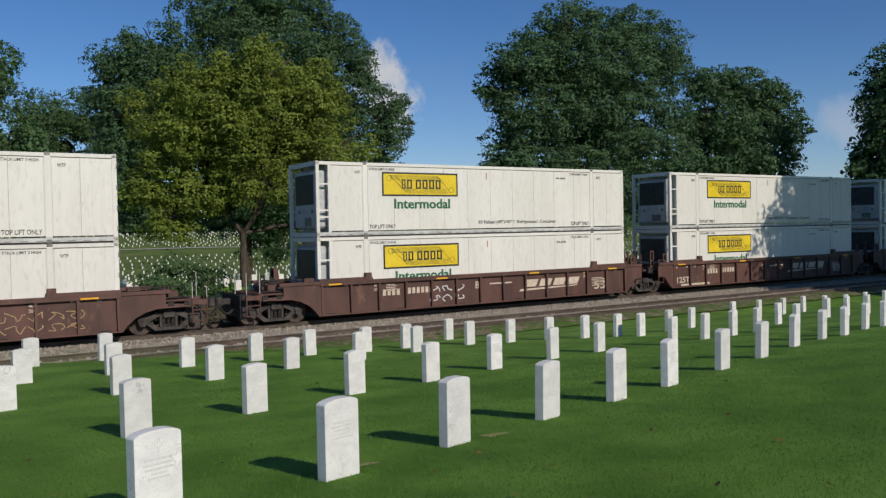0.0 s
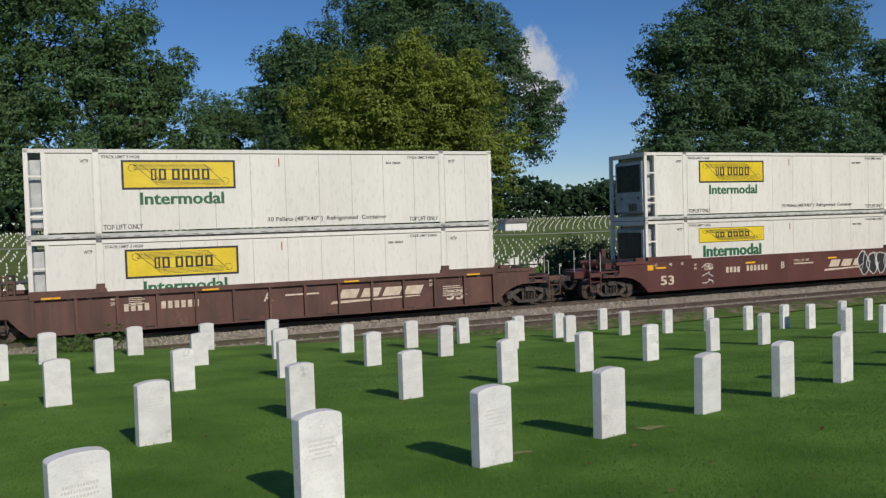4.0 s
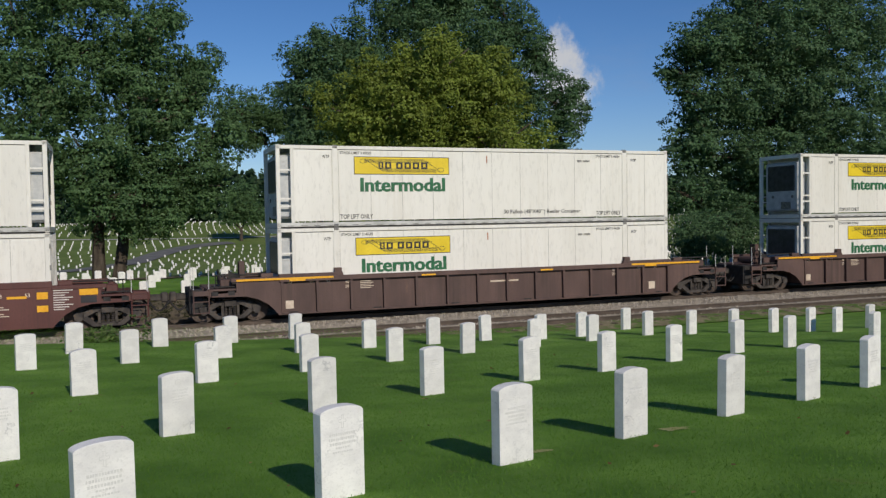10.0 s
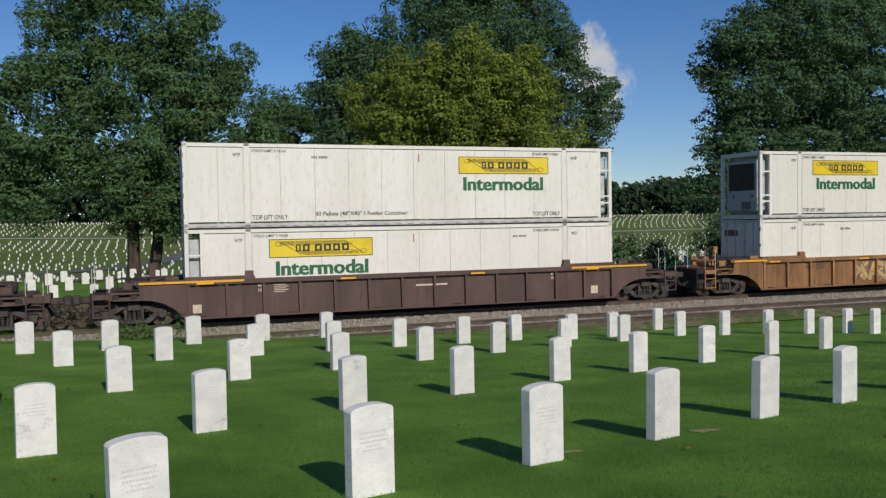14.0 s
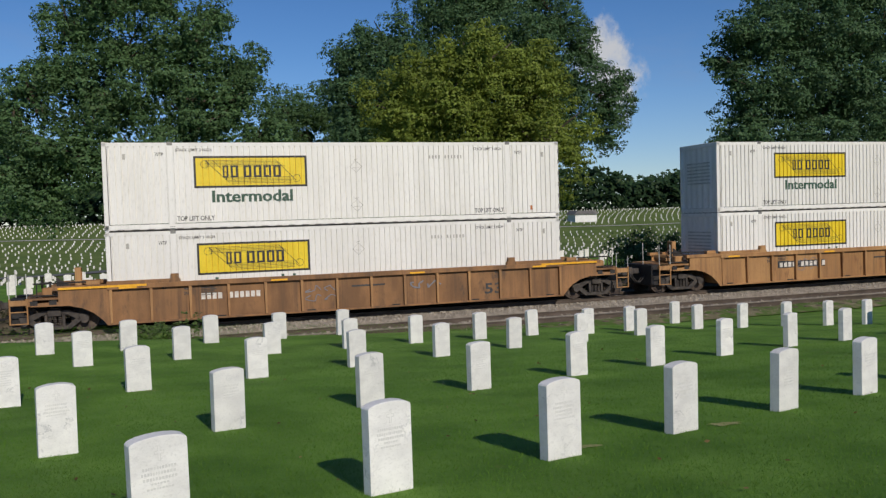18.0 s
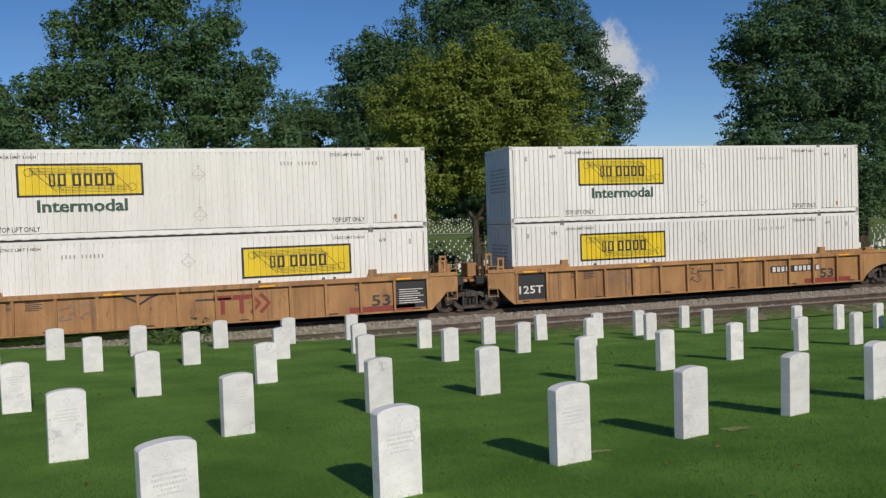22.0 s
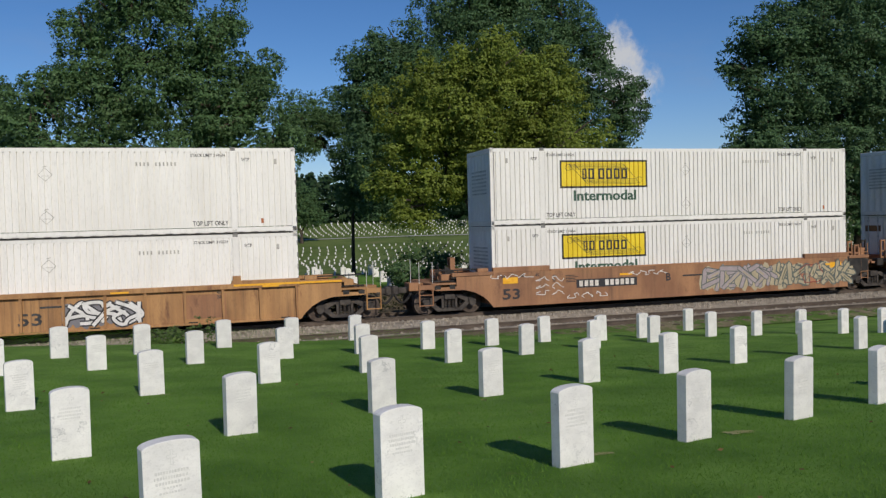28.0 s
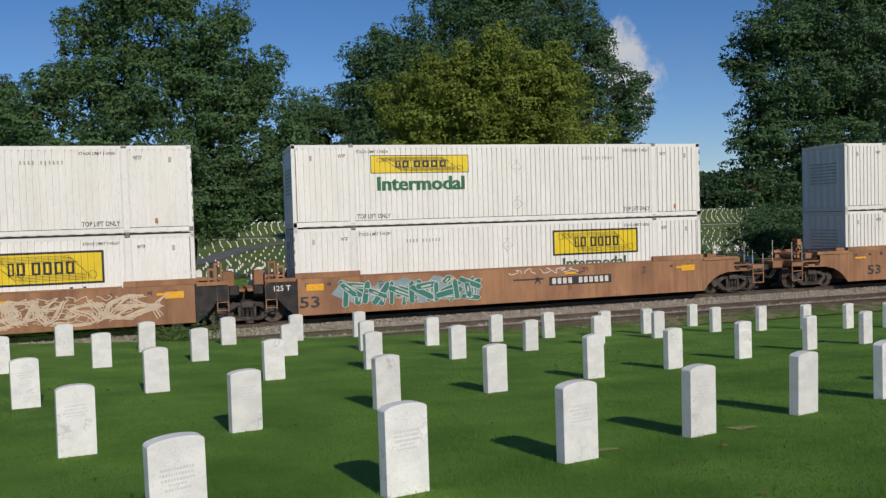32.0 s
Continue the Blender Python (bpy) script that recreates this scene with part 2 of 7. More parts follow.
def veins(m):
    """Sparse grey veins of the stone, different on each slab."""
    nodes, links = m.node_tree.nodes, m.node_tree.links
    bsdf = nodes["Principled BSDF"]
    tone = bsdf.inputs["Base Color"].links[0].from_socket
    where, info = nodes.new("ShaderNodeTexCoord"), nodes.new("ShaderNodeObjectInfo")
    shift = nodes.new("ShaderNodeVectorMath")
    shift.operation = "MULTIPLY_ADD"
    shift.inputs[1].default_value = (71.0, 13.0, 29.0)
    links.new(info.outputs["Random"], shift.inputs[0])
    links.new(where.outputs["Object"], shift.inputs[2])
    lines, patch = nodes.new("ShaderNodeTexNoise"), nodes.new("ShaderNodeTexNoise")
    for n, size in ((lines, 3.4), (patch, 2.2)):
        n.inputs["Scale"].default_value, n.inputs["Detail"].default_value, n.inputs["Roughness"].default_value = size, 5, 0.55
        links.new(shift.outputs[0], n.inputs["Vector"])
    off = nodes.new("ShaderNodeMath")
    off.operation = "SUBTRACT"
    links.new(lines.outputs[0], off.inputs[0])
    off.inputs[1].default_value = 0.5
    near = nodes.new("ShaderNodeMath")
    near.operation = "ABSOLUTE"
    links.new(off.outputs[0], near.inputs[0])
    thin, some = nodes.new("ShaderNodeMapRange"), nodes.new("ShaderNodeMapRange")
    for r, a, b in ((thin, 0.011, 0.0), (some, 0.5, 0.66)):
        r.inputs["From Min"].default_value, r.inputs["From Max"].default_value = a, b
    links.new(near.outputs[0], thin.inputs["Value"])
    links.new(patch.outputs[0], some.inputs["Value"])
    both = nodes.new("ShaderNodeMath")
    both.operation = "MULTIPLY"
    links.new(thin.outputs[0], both.inputs[0])
    links.new(some.outputs[0], both.inputs[1])
    mix = nodes.new("ShaderNodeMix")
    mix.data_type = "RGBA"
    links.new(both.outputs[0], mix.inputs[0])
    links.new(tone, mix.inputs[6])
    mix.inputs[7].default_value = (0.36, 0.37, 0.38, 1)
    links.new(mix.outputs[2], bsdf.inputs["Base Color"])


veins(MARBLE)
DRY_TURF = surface("dry_turf", (0.3, 0.3, 0.12), (0.42, 0.4, 0.2), 0.95, scale=6.0, fine=60.0, bump=0.5, spec=0.1)
DRY_LEAF = foliage("fallen_leaves", (0.08, 0.05, 0.025), (0.2, 0.12, 0.05), (0.34, 0.22, 0.1), 0.2)
ENGRAVED = surface("engraved_marble", (0.6, 0.6, 0.59), (0.68, 0.68, 0.66), 0.75, scale=20.0, fine=90.0, bump=0.1)
BLACKED = surface("blackened_engraving", (0.08, 0.08, 0.085), (0.14, 0.14, 0.14), 0.7, scale=20.0, fine=90.0, bump=0.1)
WHITE_DRY = surface("white_container_paint", (0.74, 0.725, 0.69), (0.81, 0.795, 0.765), 0.42, scale=0.9, fine=14.0, bump=0.05, stretch=(1.4, 1, 0.35), spread=0.04, stain=(0.64, 0.61, 0.55), stain_at=0.7, stain_scale=2.2, streak=(0.6, 0.565, 0.5), streaky=0.3)
WHITE_REEFER = surface("cream_white_panel", (0.725, 0.708, 0.65), (0.785, 0.768, 0.712), 0.32, scale=0.6, fine=10.0, bump=0.04, stretch=(1.0, 1, 0.3), spread=0.05, stain=(0.65, 0.62, 0.55), stain_at=0.68, stain_scale=1.2, streak=(0.56, 0.51, 0.42), streaky=0.28)
GREY_RAIL = surface("grey_white_rail", (0.42, 0.42, 0.4), (0.6, 0.6, 0.58), 0.5, scale=2.0, fine=22.0, bump=0.1, stretch=(0.5, 1, 1), stain=(0.2, 0.17, 0.14), stain_at=0.64)
SEAM = surface("seam_shadow_sealant", (0.34, 0.33, 0.3), (0.48, 0.46, 0.42), 0.7, scale=3.0, fine=30.0, bump=0.0)
CASTING = surface("galvanised_casting", (0.13, 0.13, 0.13), (0.28, 0.27, 0.25), 0.5, 0.4, scale=9.0, fine=60.0, bump=0.2)
YELLOW = surface("yellow_panel", (0.7, 0.51, 0.016), (0.8, 0.6, 0.03), 0.45, scale=1.2, fine=18.0, bump=0.02)
BLACK = surface("black_print", (0.015, 0.015, 0.017), (0.035, 0.033, 0.03), 0.5, scale=4.0, fine=30.0, bump=0.0)
DULL_GREEN = surface("dark_grey_green_print", (0.028, 0.075, 0.048), (0.045, 0.1, 0.068), 0.5, scale=4.0, fine=30.0, bump=0.0)
GREEN = surface("green_print", (0.012, 0.11, 0.045), (0.02, 0.15, 0.06), 0.5, scale=4.0, fine=30.0, bump=0.0)
PRINT = surface("dark_print", (0.025, 0.025, 0.026), (0.06, 0.06, 0.06), 0.6, scale=6.0, fine=40.0, bump=0.0)
REDMARK = surface("red_brown_mark", (0.35, 0.1, 0.03), (0.45, 0.16, 0.05), 0.6, scale=6.0, fine=40.0, bump=0.0)
UNIT_DARK = surface("dark_grille", (0.02, 0.022, 0.026), (0.05, 0.055, 0.06), 0.4, scale=5.0, fine=50.0, bump=0.1)
UNIT_WHITE = surface("cooling_unit_shell", (0.4, 0.42, 0.43), (0.55, 0.56, 0.56), 0.4, scale=3.0, fine=30.0, bump=0.05, stain=(0.25, 0.25, 0.24))
BROWN = surface("faded_brown_paint", (0.075, 0.034, 0.026), (0.13, 0.06, 0.045), 0.62, scale=1.1, fine=26.0, bump=0.12, stretch=(1, 1, 0.4), spread=0.05, stain=(0.19, 0.11, 0.075), stain_at=0.6, stain_scale=1.8, streak=(0.045, 0.03, 0.024), streaky=0.75)
SMOOTH_BROWN = surface("maroon_brown_paint", (0.085, 0.03, 0.026), (0.12, 0.046, 0.038), 0.45, scale=0.8, fine=20.0, bump=0.05, stretch=(1, 1, 0.4), spread=0.04, stain=(0.16, 0.09, 0.07), stain_at=0.68, stain_scale=1.4, streak=(0.05, 0.025, 0.022), streaky=0.5)
UMBER = surface("dark_umber_paint", (0.074, 0.043, 0.037), (0.118, 0.07, 0.059), 0.65, scale=1.0, fine=26.0, bump=0.12, stretch=(1, 1, 0.4), spread=0.06, stain=(0.17, 0.1, 0.065), stain_at=0.63, stain_scale=2.0, streak=(0.04, 0.028, 0.024), streaky=0.7)
OCHRE = surface("weathered_yellow_ochre_paint", (0.3, 0.15, 0.056), (0.43, 0.235, 0.092), 0.62, scale=1.2, fine=24.0, bump=0.12, stretch=(1, 1, 0.35), spread=0.06, stain=(0.17, 0.07, 0.03), stain_at=0.58, stain_scale=2.1, streak=(0.1, 0.055, 0.03), streaky=0.75)
RUST = surface("rusted_ochre_paint", (0.24, 0.115, 0.06), (0.38, 0.195, 0.095), 0.75, scale=1.0, fine=30.0, bump=0.2, stretch=(1, 1, 0.4), spread=0.06, stain=(0.17, 0.08, 0.045), stain_at=0.58, stain_scale=1.7, streak=(0.1, 0.06, 0.04), streaky=0.6)
TAN = surface("tan_brown_paint", (0.17, 0.085, 0.035), (0.3, 0.15, 0.06), 0.7, scale=1.3, fine=26.0, bump=0.15, stretch=(1, 1, 0.4), spread=0.05, stain=(0.1, 0.06, 0.035), stain_at=0.56, stain_scale=2.0, streak=(0.07, 0.042, 0.026), streaky=0.75)
IRON = surface("grimy_truck_iron", (0.035, 0.03, 0.028), (0.09, 0.078, 0.068), 0.75, 0.2, scale=4.0, fine=40.0, bump=0.2, stain=(0.14, 0.085, 0.05), stain_at=0.6, stain_scale=4.0)
DARK_IRON = surface("black_running_gear", (0.015, 0.014, 0.014), (0.04, 0.036, 0.034), 0.7, 0.2, scale=4.0, fine=40.0, bump=0.2)
WHEEL_STEEL = surface("wheel_steel", (0.06, 0.045, 0.038), (0.13, 0.1, 0.08), 0.55, 0.6, scale=6.0, fine=40.0, bump=0.1)
REFLECT = surface("yellow_reflector", (0.75, 0.36, 0.02), (0.85, 0.45, 0.04), 0.35, scale=8.0, fine=60.0, bump=0.0)
STENCIL = surface("white_stencil_paint", (0.55, 0.51, 0.46), (0.72, 0.69, 0.64), 0.6, scale=6.0, fine=40.0, bump=0.0)
CREAM = surface("cream_stencil_paint", (0.52, 0.42, 0.32), (0.66, 0.56, 0.45), 0.6, scale=6.0, fine=40.0, bump=0.0)
BALLAST = surface("ballast_stone", (0.235, 0.205, 0.165), (0.38, 0.34, 0.28), 0.9, scale=2.2, fine=16.0, bump=1.0, stain=(0.16, 0.135, 0.11), stain_at=0.55, stain_scale=1.2, spec=0.2)
CHIP = surface("ballast_chip", (0.25, 0.22, 0.18), (0.44, 0.395, 0.33), 0.9, scale=14.0, fine=50.0, bump=0.3, spec=0.2)
EARTH = surface("dry_earth_and_grass", (0.14, 0.125, 0.075), (0.22, 0.19, 0.125), 0.95, scale=1.4, fine=14.0, bump=0.8, stain=(0.07, 0.125, 0.026), stain_at=0.43, stain_scale=1.6, spec=0.1)
# brown earth of the far bank, also the shade painted under the oak
DIRT_AND_SHADE = surface("brown_earth_and_oak_shade", (0.1, 0.082, 0.056), (0.17, 0.142, 0.1), 0.95, scale=1.4, fine=14.0, bump=0.8, stain=(0.06, 0.065, 0.03), stain_at=0.55, stain_scale=1.6, spec=0.1)
TIE = surface("creosoted_tie", (0.06, 0.048, 0.038), (0.14, 0.11, 0.085), 0.9, scale=5.0, fine=30.0, bump=0.5, stretch=(3, 0.4, 3), spread=0.2, spec=0.2)
RAIL = surface("rusty_rail", (0.07, 0.054, 0.042), (0.13, 0.1, 0.08), 0.6, 0.4, scale=6.0, fine=40.0, bump=0.15, stretch=(0.3, 1, 1))
BARK = surface("grey_brown_bark", (0.045, 0.036, 0.028), (0.1, 0.084, 0.066), 0.95, scale=3.0, fine=16.0, bump=1.0, stretch=(2, 2, 0.4), spec=0.1)
CONCRETE = surface("pale_concrete", (0.36, 0.36, 0.33), (0.45, 0.44, 0.41), 0.9, scale=0.8, fine=8.0, bump=0.1)
ROAD = surface("grey_asphalt_path", (0.1, 0.1, 0.095), (0.15, 0.148, 0.14), 0.9, scale=0.5, fine=6.0, bump=0.1)
HOUSE = surface("white_boards", (0.7, 0.7, 0.68), (0.78, 0.78, 0.76), 0.7, scale=1.0, fine=8.0, bump=0.05)
ROOF = surface("grey_shingle", (0.1, 0.1, 0.105), (0.17, 0.165, 0.16), 0.9, scale=1.0, fine=8.0, bump=0.2)
OAK_LEAF = foliage("dark_oak_leaves", (0.08, 0.15, 0.06), (0.106, 0.198, 0.078), (0.13, 0.226, 0.09), 0.25)
GOLD_LEAF = foliage("yellow_green_leaves", (0.15, 0.205, 0.034), (0.205, 0.27, 0.048), (0.26, 0.32, 0.062), 0.25)
BLUE_LEAF = foliage("blue_green_leaves", (0.068, 0.134, 0.062), (0.094, 0.18, 0.078), (0.118, 0.208, 0.094), 0.25)
FAR_LEAF = foliage("distant_wood_leaves", (0.018, 0.045, 0.02), (0.036, 0.075, 0.03), (0.055, 0.095, 0.036), 0.2)
# leaf colour lowered to stand for shade seen under and between the cars
SHADE_SCRUB_LEAF = foliage("scrub_leaves_toned_for_shade", (0.03, 0.036, 0.016), (0.05, 0.055, 0.024), (0.085, 0.075, 0.04), 0.1)
WEED_LEAF = foliage("weed_leaves", (0.08, 0.14, 0.04), (0.12, 0.19, 0.06), (0.17, 0.22, 0.08), 0.2)
PAINTS = {}
for tint, colour in {"white": (0.72, 0.72, 0.7), "black": (0.025, 0.025, 0.03), "teal": (0.02, 0.19, 0.15), "sky": (0.17, 0.33, 0.39), "pink": (0.4, 0.17, 0.19), "grey": (0.2, 0.2, 0.22), "mauve": (0.2, 0.13, 0.17), "cream": (0.5, 0.34, 0.17), "dusk": (0.24, 0.33, 0.36), "red": (0.25, 0.045, 0.03), "olive": (0.16, 0.16, 0.1), "gold": (0.55, 0.38, 0.12), "lilac": (0.36, 0.31, 0.32), "slate": (0.1, 0.12, 0.11), "khaki": (0.42, 0.36, 0.24), "salmon": (0.42, 0.2, 0.11), "chalk": (0.62, 0.5, 0.36), "ash": (0.5, 0.5, 0.47)}.items():
    PAINTS[tint] = surface("spray_paint_" + tint, tuple(c * 0.82 for c in colour), colour, 0.6, scale=3.0, fine=26.0, bump=0.0)

# ---- ground ----
def hill(x, y):
    u, v = max(-14.0, min(34.0, x)), max(-4.0, min(21.5, y))
    return 2.17871 + 0.00077 * u - 0.11236 * v + 0.00062 * u * u - 0.00246 * u * v + 0.00202 * v * v


FAR_BANK = ((34, -0.35), (37.5, 0.35), (44, 0.5), (49, 0.4), (66, -1.1), (90, -2.6), (115, -3.1), (150, -3.2), (175, -1.4), (205, 1.2), (225, 3.3), (260, 4.2), (600, 4.0), (4000, 3.4))


def bank(y):
    for (a, p), (b, q) in zip(FAR_BANK, FAR_BANK[1:]):
        if y <= b:
            k = (y - a) / (b - a)
            return p + (q - p) * max(0.0, k)
    return FAR_BANK[-1][1]


def ground_z(x, y):
    if y > 33:
        return bank(y) if y > 34 else -0.35
    k = min(1.0, max(0.0, (y - 20.3) / 3.6))
    k = k * k * (3 - 2 * k)
    return hill(x, y) * (1 - k) - 0.35 * k


bm = bmesh.new()
ys = [-3000, -900, -300, -100, -40, -16, -8, -4] + [i * 0.8 for i in range(0, 58)] + [47 + 3 * i for i in range(0, 22)] + [115 + 6 * i for i in range(0, 28)] + [330, 600, 1200, 2400, 4000]
xs = [-3000, -900, -300, -120, -60, -36] + [-24 + i * 1.5 for i in range(0, 74)] + [92, 100, 115, 140, 180, 240, 360, 900, 3000]
grid = [[bm.verts.new((x, y, ground_z(x, y))) for x in xs] for y in ys]
for j in range(len(ys) - 1):
    for i in range(len(xs) - 1):
        f = bm.faces.new((grid[j][i], grid[j][i + 1], grid[j + 1][i + 1], grid[j + 1][i]))
        f.smooth = True
        f.material_index = 1 if ys[j] > 60 else 0
lawn = part("ground", bm, TURF)
lawn.data.materials.append(FAR_TURF)
tagged(lawn, "bright green mown cemetery lawn sloping to the railway", "lawn", kind="structure")

# blades of the mown lawn, thickest where one stands near
rng = np.random.default_rng(5)
n = 420000
d = 1.6 + 21.8 * rng.random(n) ** 1.6
az = np.radians(rng.uniform(-20, 66, n) + rng.normal(0, 5, n))
round_ = rng.random(n) < 0.16
d = np.where(round_, 0.5 + 9.0 * rng.random(n) ** 0.8, d)
az = np.where(round_, rng.uniform(-np.pi, np.pi, n), az)
bx, by = d * np.sin(az), d * np.cos(az)
u, v = np.clip(bx, -14, 34), np.clip(by, -4, 21.5)
bz = 2.17871 + 0.00077 * u - 0.11236 * v + 0.00062 * u * u - 0.00246 * u * v + 0.00202 * v * v
turn, lean, tall = rng.uniform(0, 2 * np.pi, n), rng.normal(0, 0.018, (n, 2)), rng.uniform(0.014, 0.034, n)
tall *= 1 - 0.5 * np.clip((d - 12) / 11.4, 0, 1)
wide = 0.0009 + 0.00026 * d
foot = np.stack([bx, by, bz - 0.004], 1)
side = np.stack([np.cos(turn), np.sin(turn), 0 * turn], 1) * wide[:, None]
tip = foot + np.stack([lean[:, 0], lean[:, 1], tall], 1)
blades = place_mesh("lawn_blades", quads_mesh("lawn_blades", np.stack([foot - side, foot + side, tip], 1), 3), BLADE)
tagged(blades, "short green mown grass blades on the lawn", "grass", kind="stuff")

# ---- railway bed ----
X0, X1 = -60.0, 150.0
bm = bmesh.new()
section = ((23.55, -0.42), (23.9, -0.24), (24.35, -0.165), (26.15, -0.15), (26.9, -0.26), (28.0, -0.27), (28.75, -0.17), (31.5, -0.15), (32.4, -0.22), (33.6, -0.5))
cols = [[bm.verts.new((x, y + 0.06 * math.sin(x * 1.7 + i), z)) for i, (y, z) in enumerate(section)] for x in np.arange(X0, X1 + 1, 1.5)]
for a, b in zip(cols, cols[1:]):
    for i in range(len(section) - 1):
        bm.faces.new((a[i], b[i], b[i + 1], a[i + 1]))
tagged(part("railway_bed", bm, BALLAST), "grey crushed stone ballast bed under two tracks", "ballast", kind="structure")
bm = bmesh.new()
strip = [[bm.verts.new((x, y + (0.22 * noise.noise((x * 0.35, i * 3.1, 0)) if i in (0, 3) else 0), z)) for i, (y, z) in enumerate(((23.45, -0.30), (23.75, -0.225), (24.08, -0.17), (24.42, -0.135)))] for x in np.arange(X0, X1 + 1, 0.6)]
for a, b in zip(strip, strip[1:]):
    for i in range(3):
        bm.faces.new((a[i], b[i], b[i + 1], a[i + 1]))
for v in bm.verts:
    v.co.z = max(v.co.z, ground_z(v.co.x, v.co.y) + 0.012)
tagged(part("verge", bm, EARTH), "bare brown earth verge beside the near track", "verge", kind="structure")

bm = bmesh.new()
strip = [[bm.verts.new((x, y + (0.35 * noise.noise((x * 0.4, i * 5.3, 2)) if i in (0, 5) else 0), 0)) for i, y in enumerate((33.2, 34.2, 35.2, 36.2, 37.0, 37.7))] for x in np.arange(X0, X1 + 1, 0.75)]
for a, b in zip(strip, strip[1:]):
    for i in range(5):
        bm.faces.new((a[i], b[i], b[i + 1], a[i + 1]))
for v in bm.verts:
    v.co.z = ground_z(v.co.x, v.co.y) + 0.05
tagged(part("far_verge", bm, DIRT_AND_SHADE), "bare brown earth bank behind the railway", "verge", kind="structure")

# loose stones of the ballast
n = 26000
cx, cy = rng.uniform(-14, 70, n), np.where(rng.random(n) < 0.75, rng.uniform(26.1, 29.3, n), rng.uniform(23.9, 26.2, n))
sec = np.array(section)
cz = np.interp(cy, sec[:, 0], sec[:, 1])
size = rng.uniform(0.018, 0.05, n)
corner = np.array([(-1, -1, -0.4), (1, -1, -0.4), (0, 1.1, -0.4), (0, 0, 1)], float)
pts = corner[None] * size[:, None, None] * rng.uniform(0.6, 1.3, (n, 4, 3))
spin = rng.uniform(0, 2 * np.pi, n)
c, s = np.cos(spin)[:, None], np.sin(spin)[:, None]
pts = np.stack([pts[..., 0] * c - pts[..., 1] * s + cx[:, None], pts[..., 0] * s + pts[..., 1] * c + cy[:, None], pts[..., 2] + cz[:, None] + 0.012], -1)
tris = pts[:, [[0, 1, 3], [1, 2, 3], [2, 0, 3]]]
tagged(place_mesh("loose_ballast", quads_mesh("loose_ballast", tris, 3), CHIP), "loose grey ballast stones between the tracks", "stones", kind="stuff")


def rail_outline(y):
    return [(y - 0.07, -0.172), (y + 0.07, -0.172), (y + 0.07, -0.155), (y + 0.012, -0.14), (y + 0.012, -0.04), (y + 0.036, -0.03), (y + 0.036, -0.003), (y - 0.036, -0.003), (y - 0.036, -0.03), (y - 0.012, -0.04), (y - 0.012, -0.14), (y - 0.07, -0.155)]


def track(centre, tie_data, label, first, count):
    """Two rails on ties; the track's own origin lies on its centre line."""
    base = new("railway_track")
    base.location = (0, centre, 0)
    tagged(base, label, "track")
    for y in (-0.755, 0.755):
        bm = bmesh.new()
        ring = rail_outline(y)
        ends = [[bm.verts.new((x, a, b)) for a, b in ring] for x in (X0, X1)]
        for i in range(len(ring)):
            bm.faces.new((ends[0][i], ends[1][i], ends[1][(i + 1) % len(ring)], ends[0][(i + 1) % len(ring)]))
        part("rail", bm, RAIL, base, "rusty steel rail with worn head")
    for i in range(count):
        ob = place_mesh("tie", tie_data, TIE, base)
        ob.location = (first + i * 0.535, 0.03 * math.sin(i * 7.3), -0.172)
        ob.rotation_euler = (0, 0, 0.02 * math.sin(i * 3.7))
    return base


bm = bmesh.new()
box(bm, -0.11, 0.11, -1.3, 1.3, -0.16, 0.0, 0.012)
tie_data = bpy.data.meshes.new("tie")
bm.to_mesh(tie_data)
bm.free()
track(NEAR_TRACK_Y, tie_data, "empty rusty railway track on old wooden ties", -14.0, 170)
track(TRACK_Y, tie_data, "railway track carrying the container train", -14.0, 170)

# ---- far cemetery ----
def ribbon(name, points, width, material, label, category, lift):
    bm = bmesh.new()
    way = [Vector(p) for p in points]
    sides = []
    for i, p in enumerate(way):
        d = (way[min(i + 1, len(way) - 1)] - way[max(0, i - 1)]).normalized()
        q = Vector((-d.y, d.x)) * width / 2
        sides.append([bm.verts.new((e.x, e.y, ground_z(e.x, e.y) + lift)) for e in (p + q, p - q)])
    for (a, b), (c, d) in zip(sides, sides[1:]):
        bm.faces.new((a, b, d, c))
    bmesh.ops.recalc_face_normals(bm, faces=bm.faces)
    return tagged(part(name, bm, material), label, category, kind="structure")


def road_y(x):
    return 118 + 64 / (1 + math.exp(-(x - 2) / 5.5))


ribbon("road", [(-60 + 2.0 * i, road_y(-60 + 2.0 * i)) for i in range(0, 42)], 4.4, ROAD, "narrow grey asphalt cemetery road", "road", 0.12)
ribbon("path", [(-60 + 6.0 * i, 193.5 - 0.06 * (6.0 * i - 60) + 2.0 * math.sin(i * 0.4)) for i in range(0, 40)], 1.5, CONCRETE, "thin pale concrete path across the far slope", "path", 0.1)


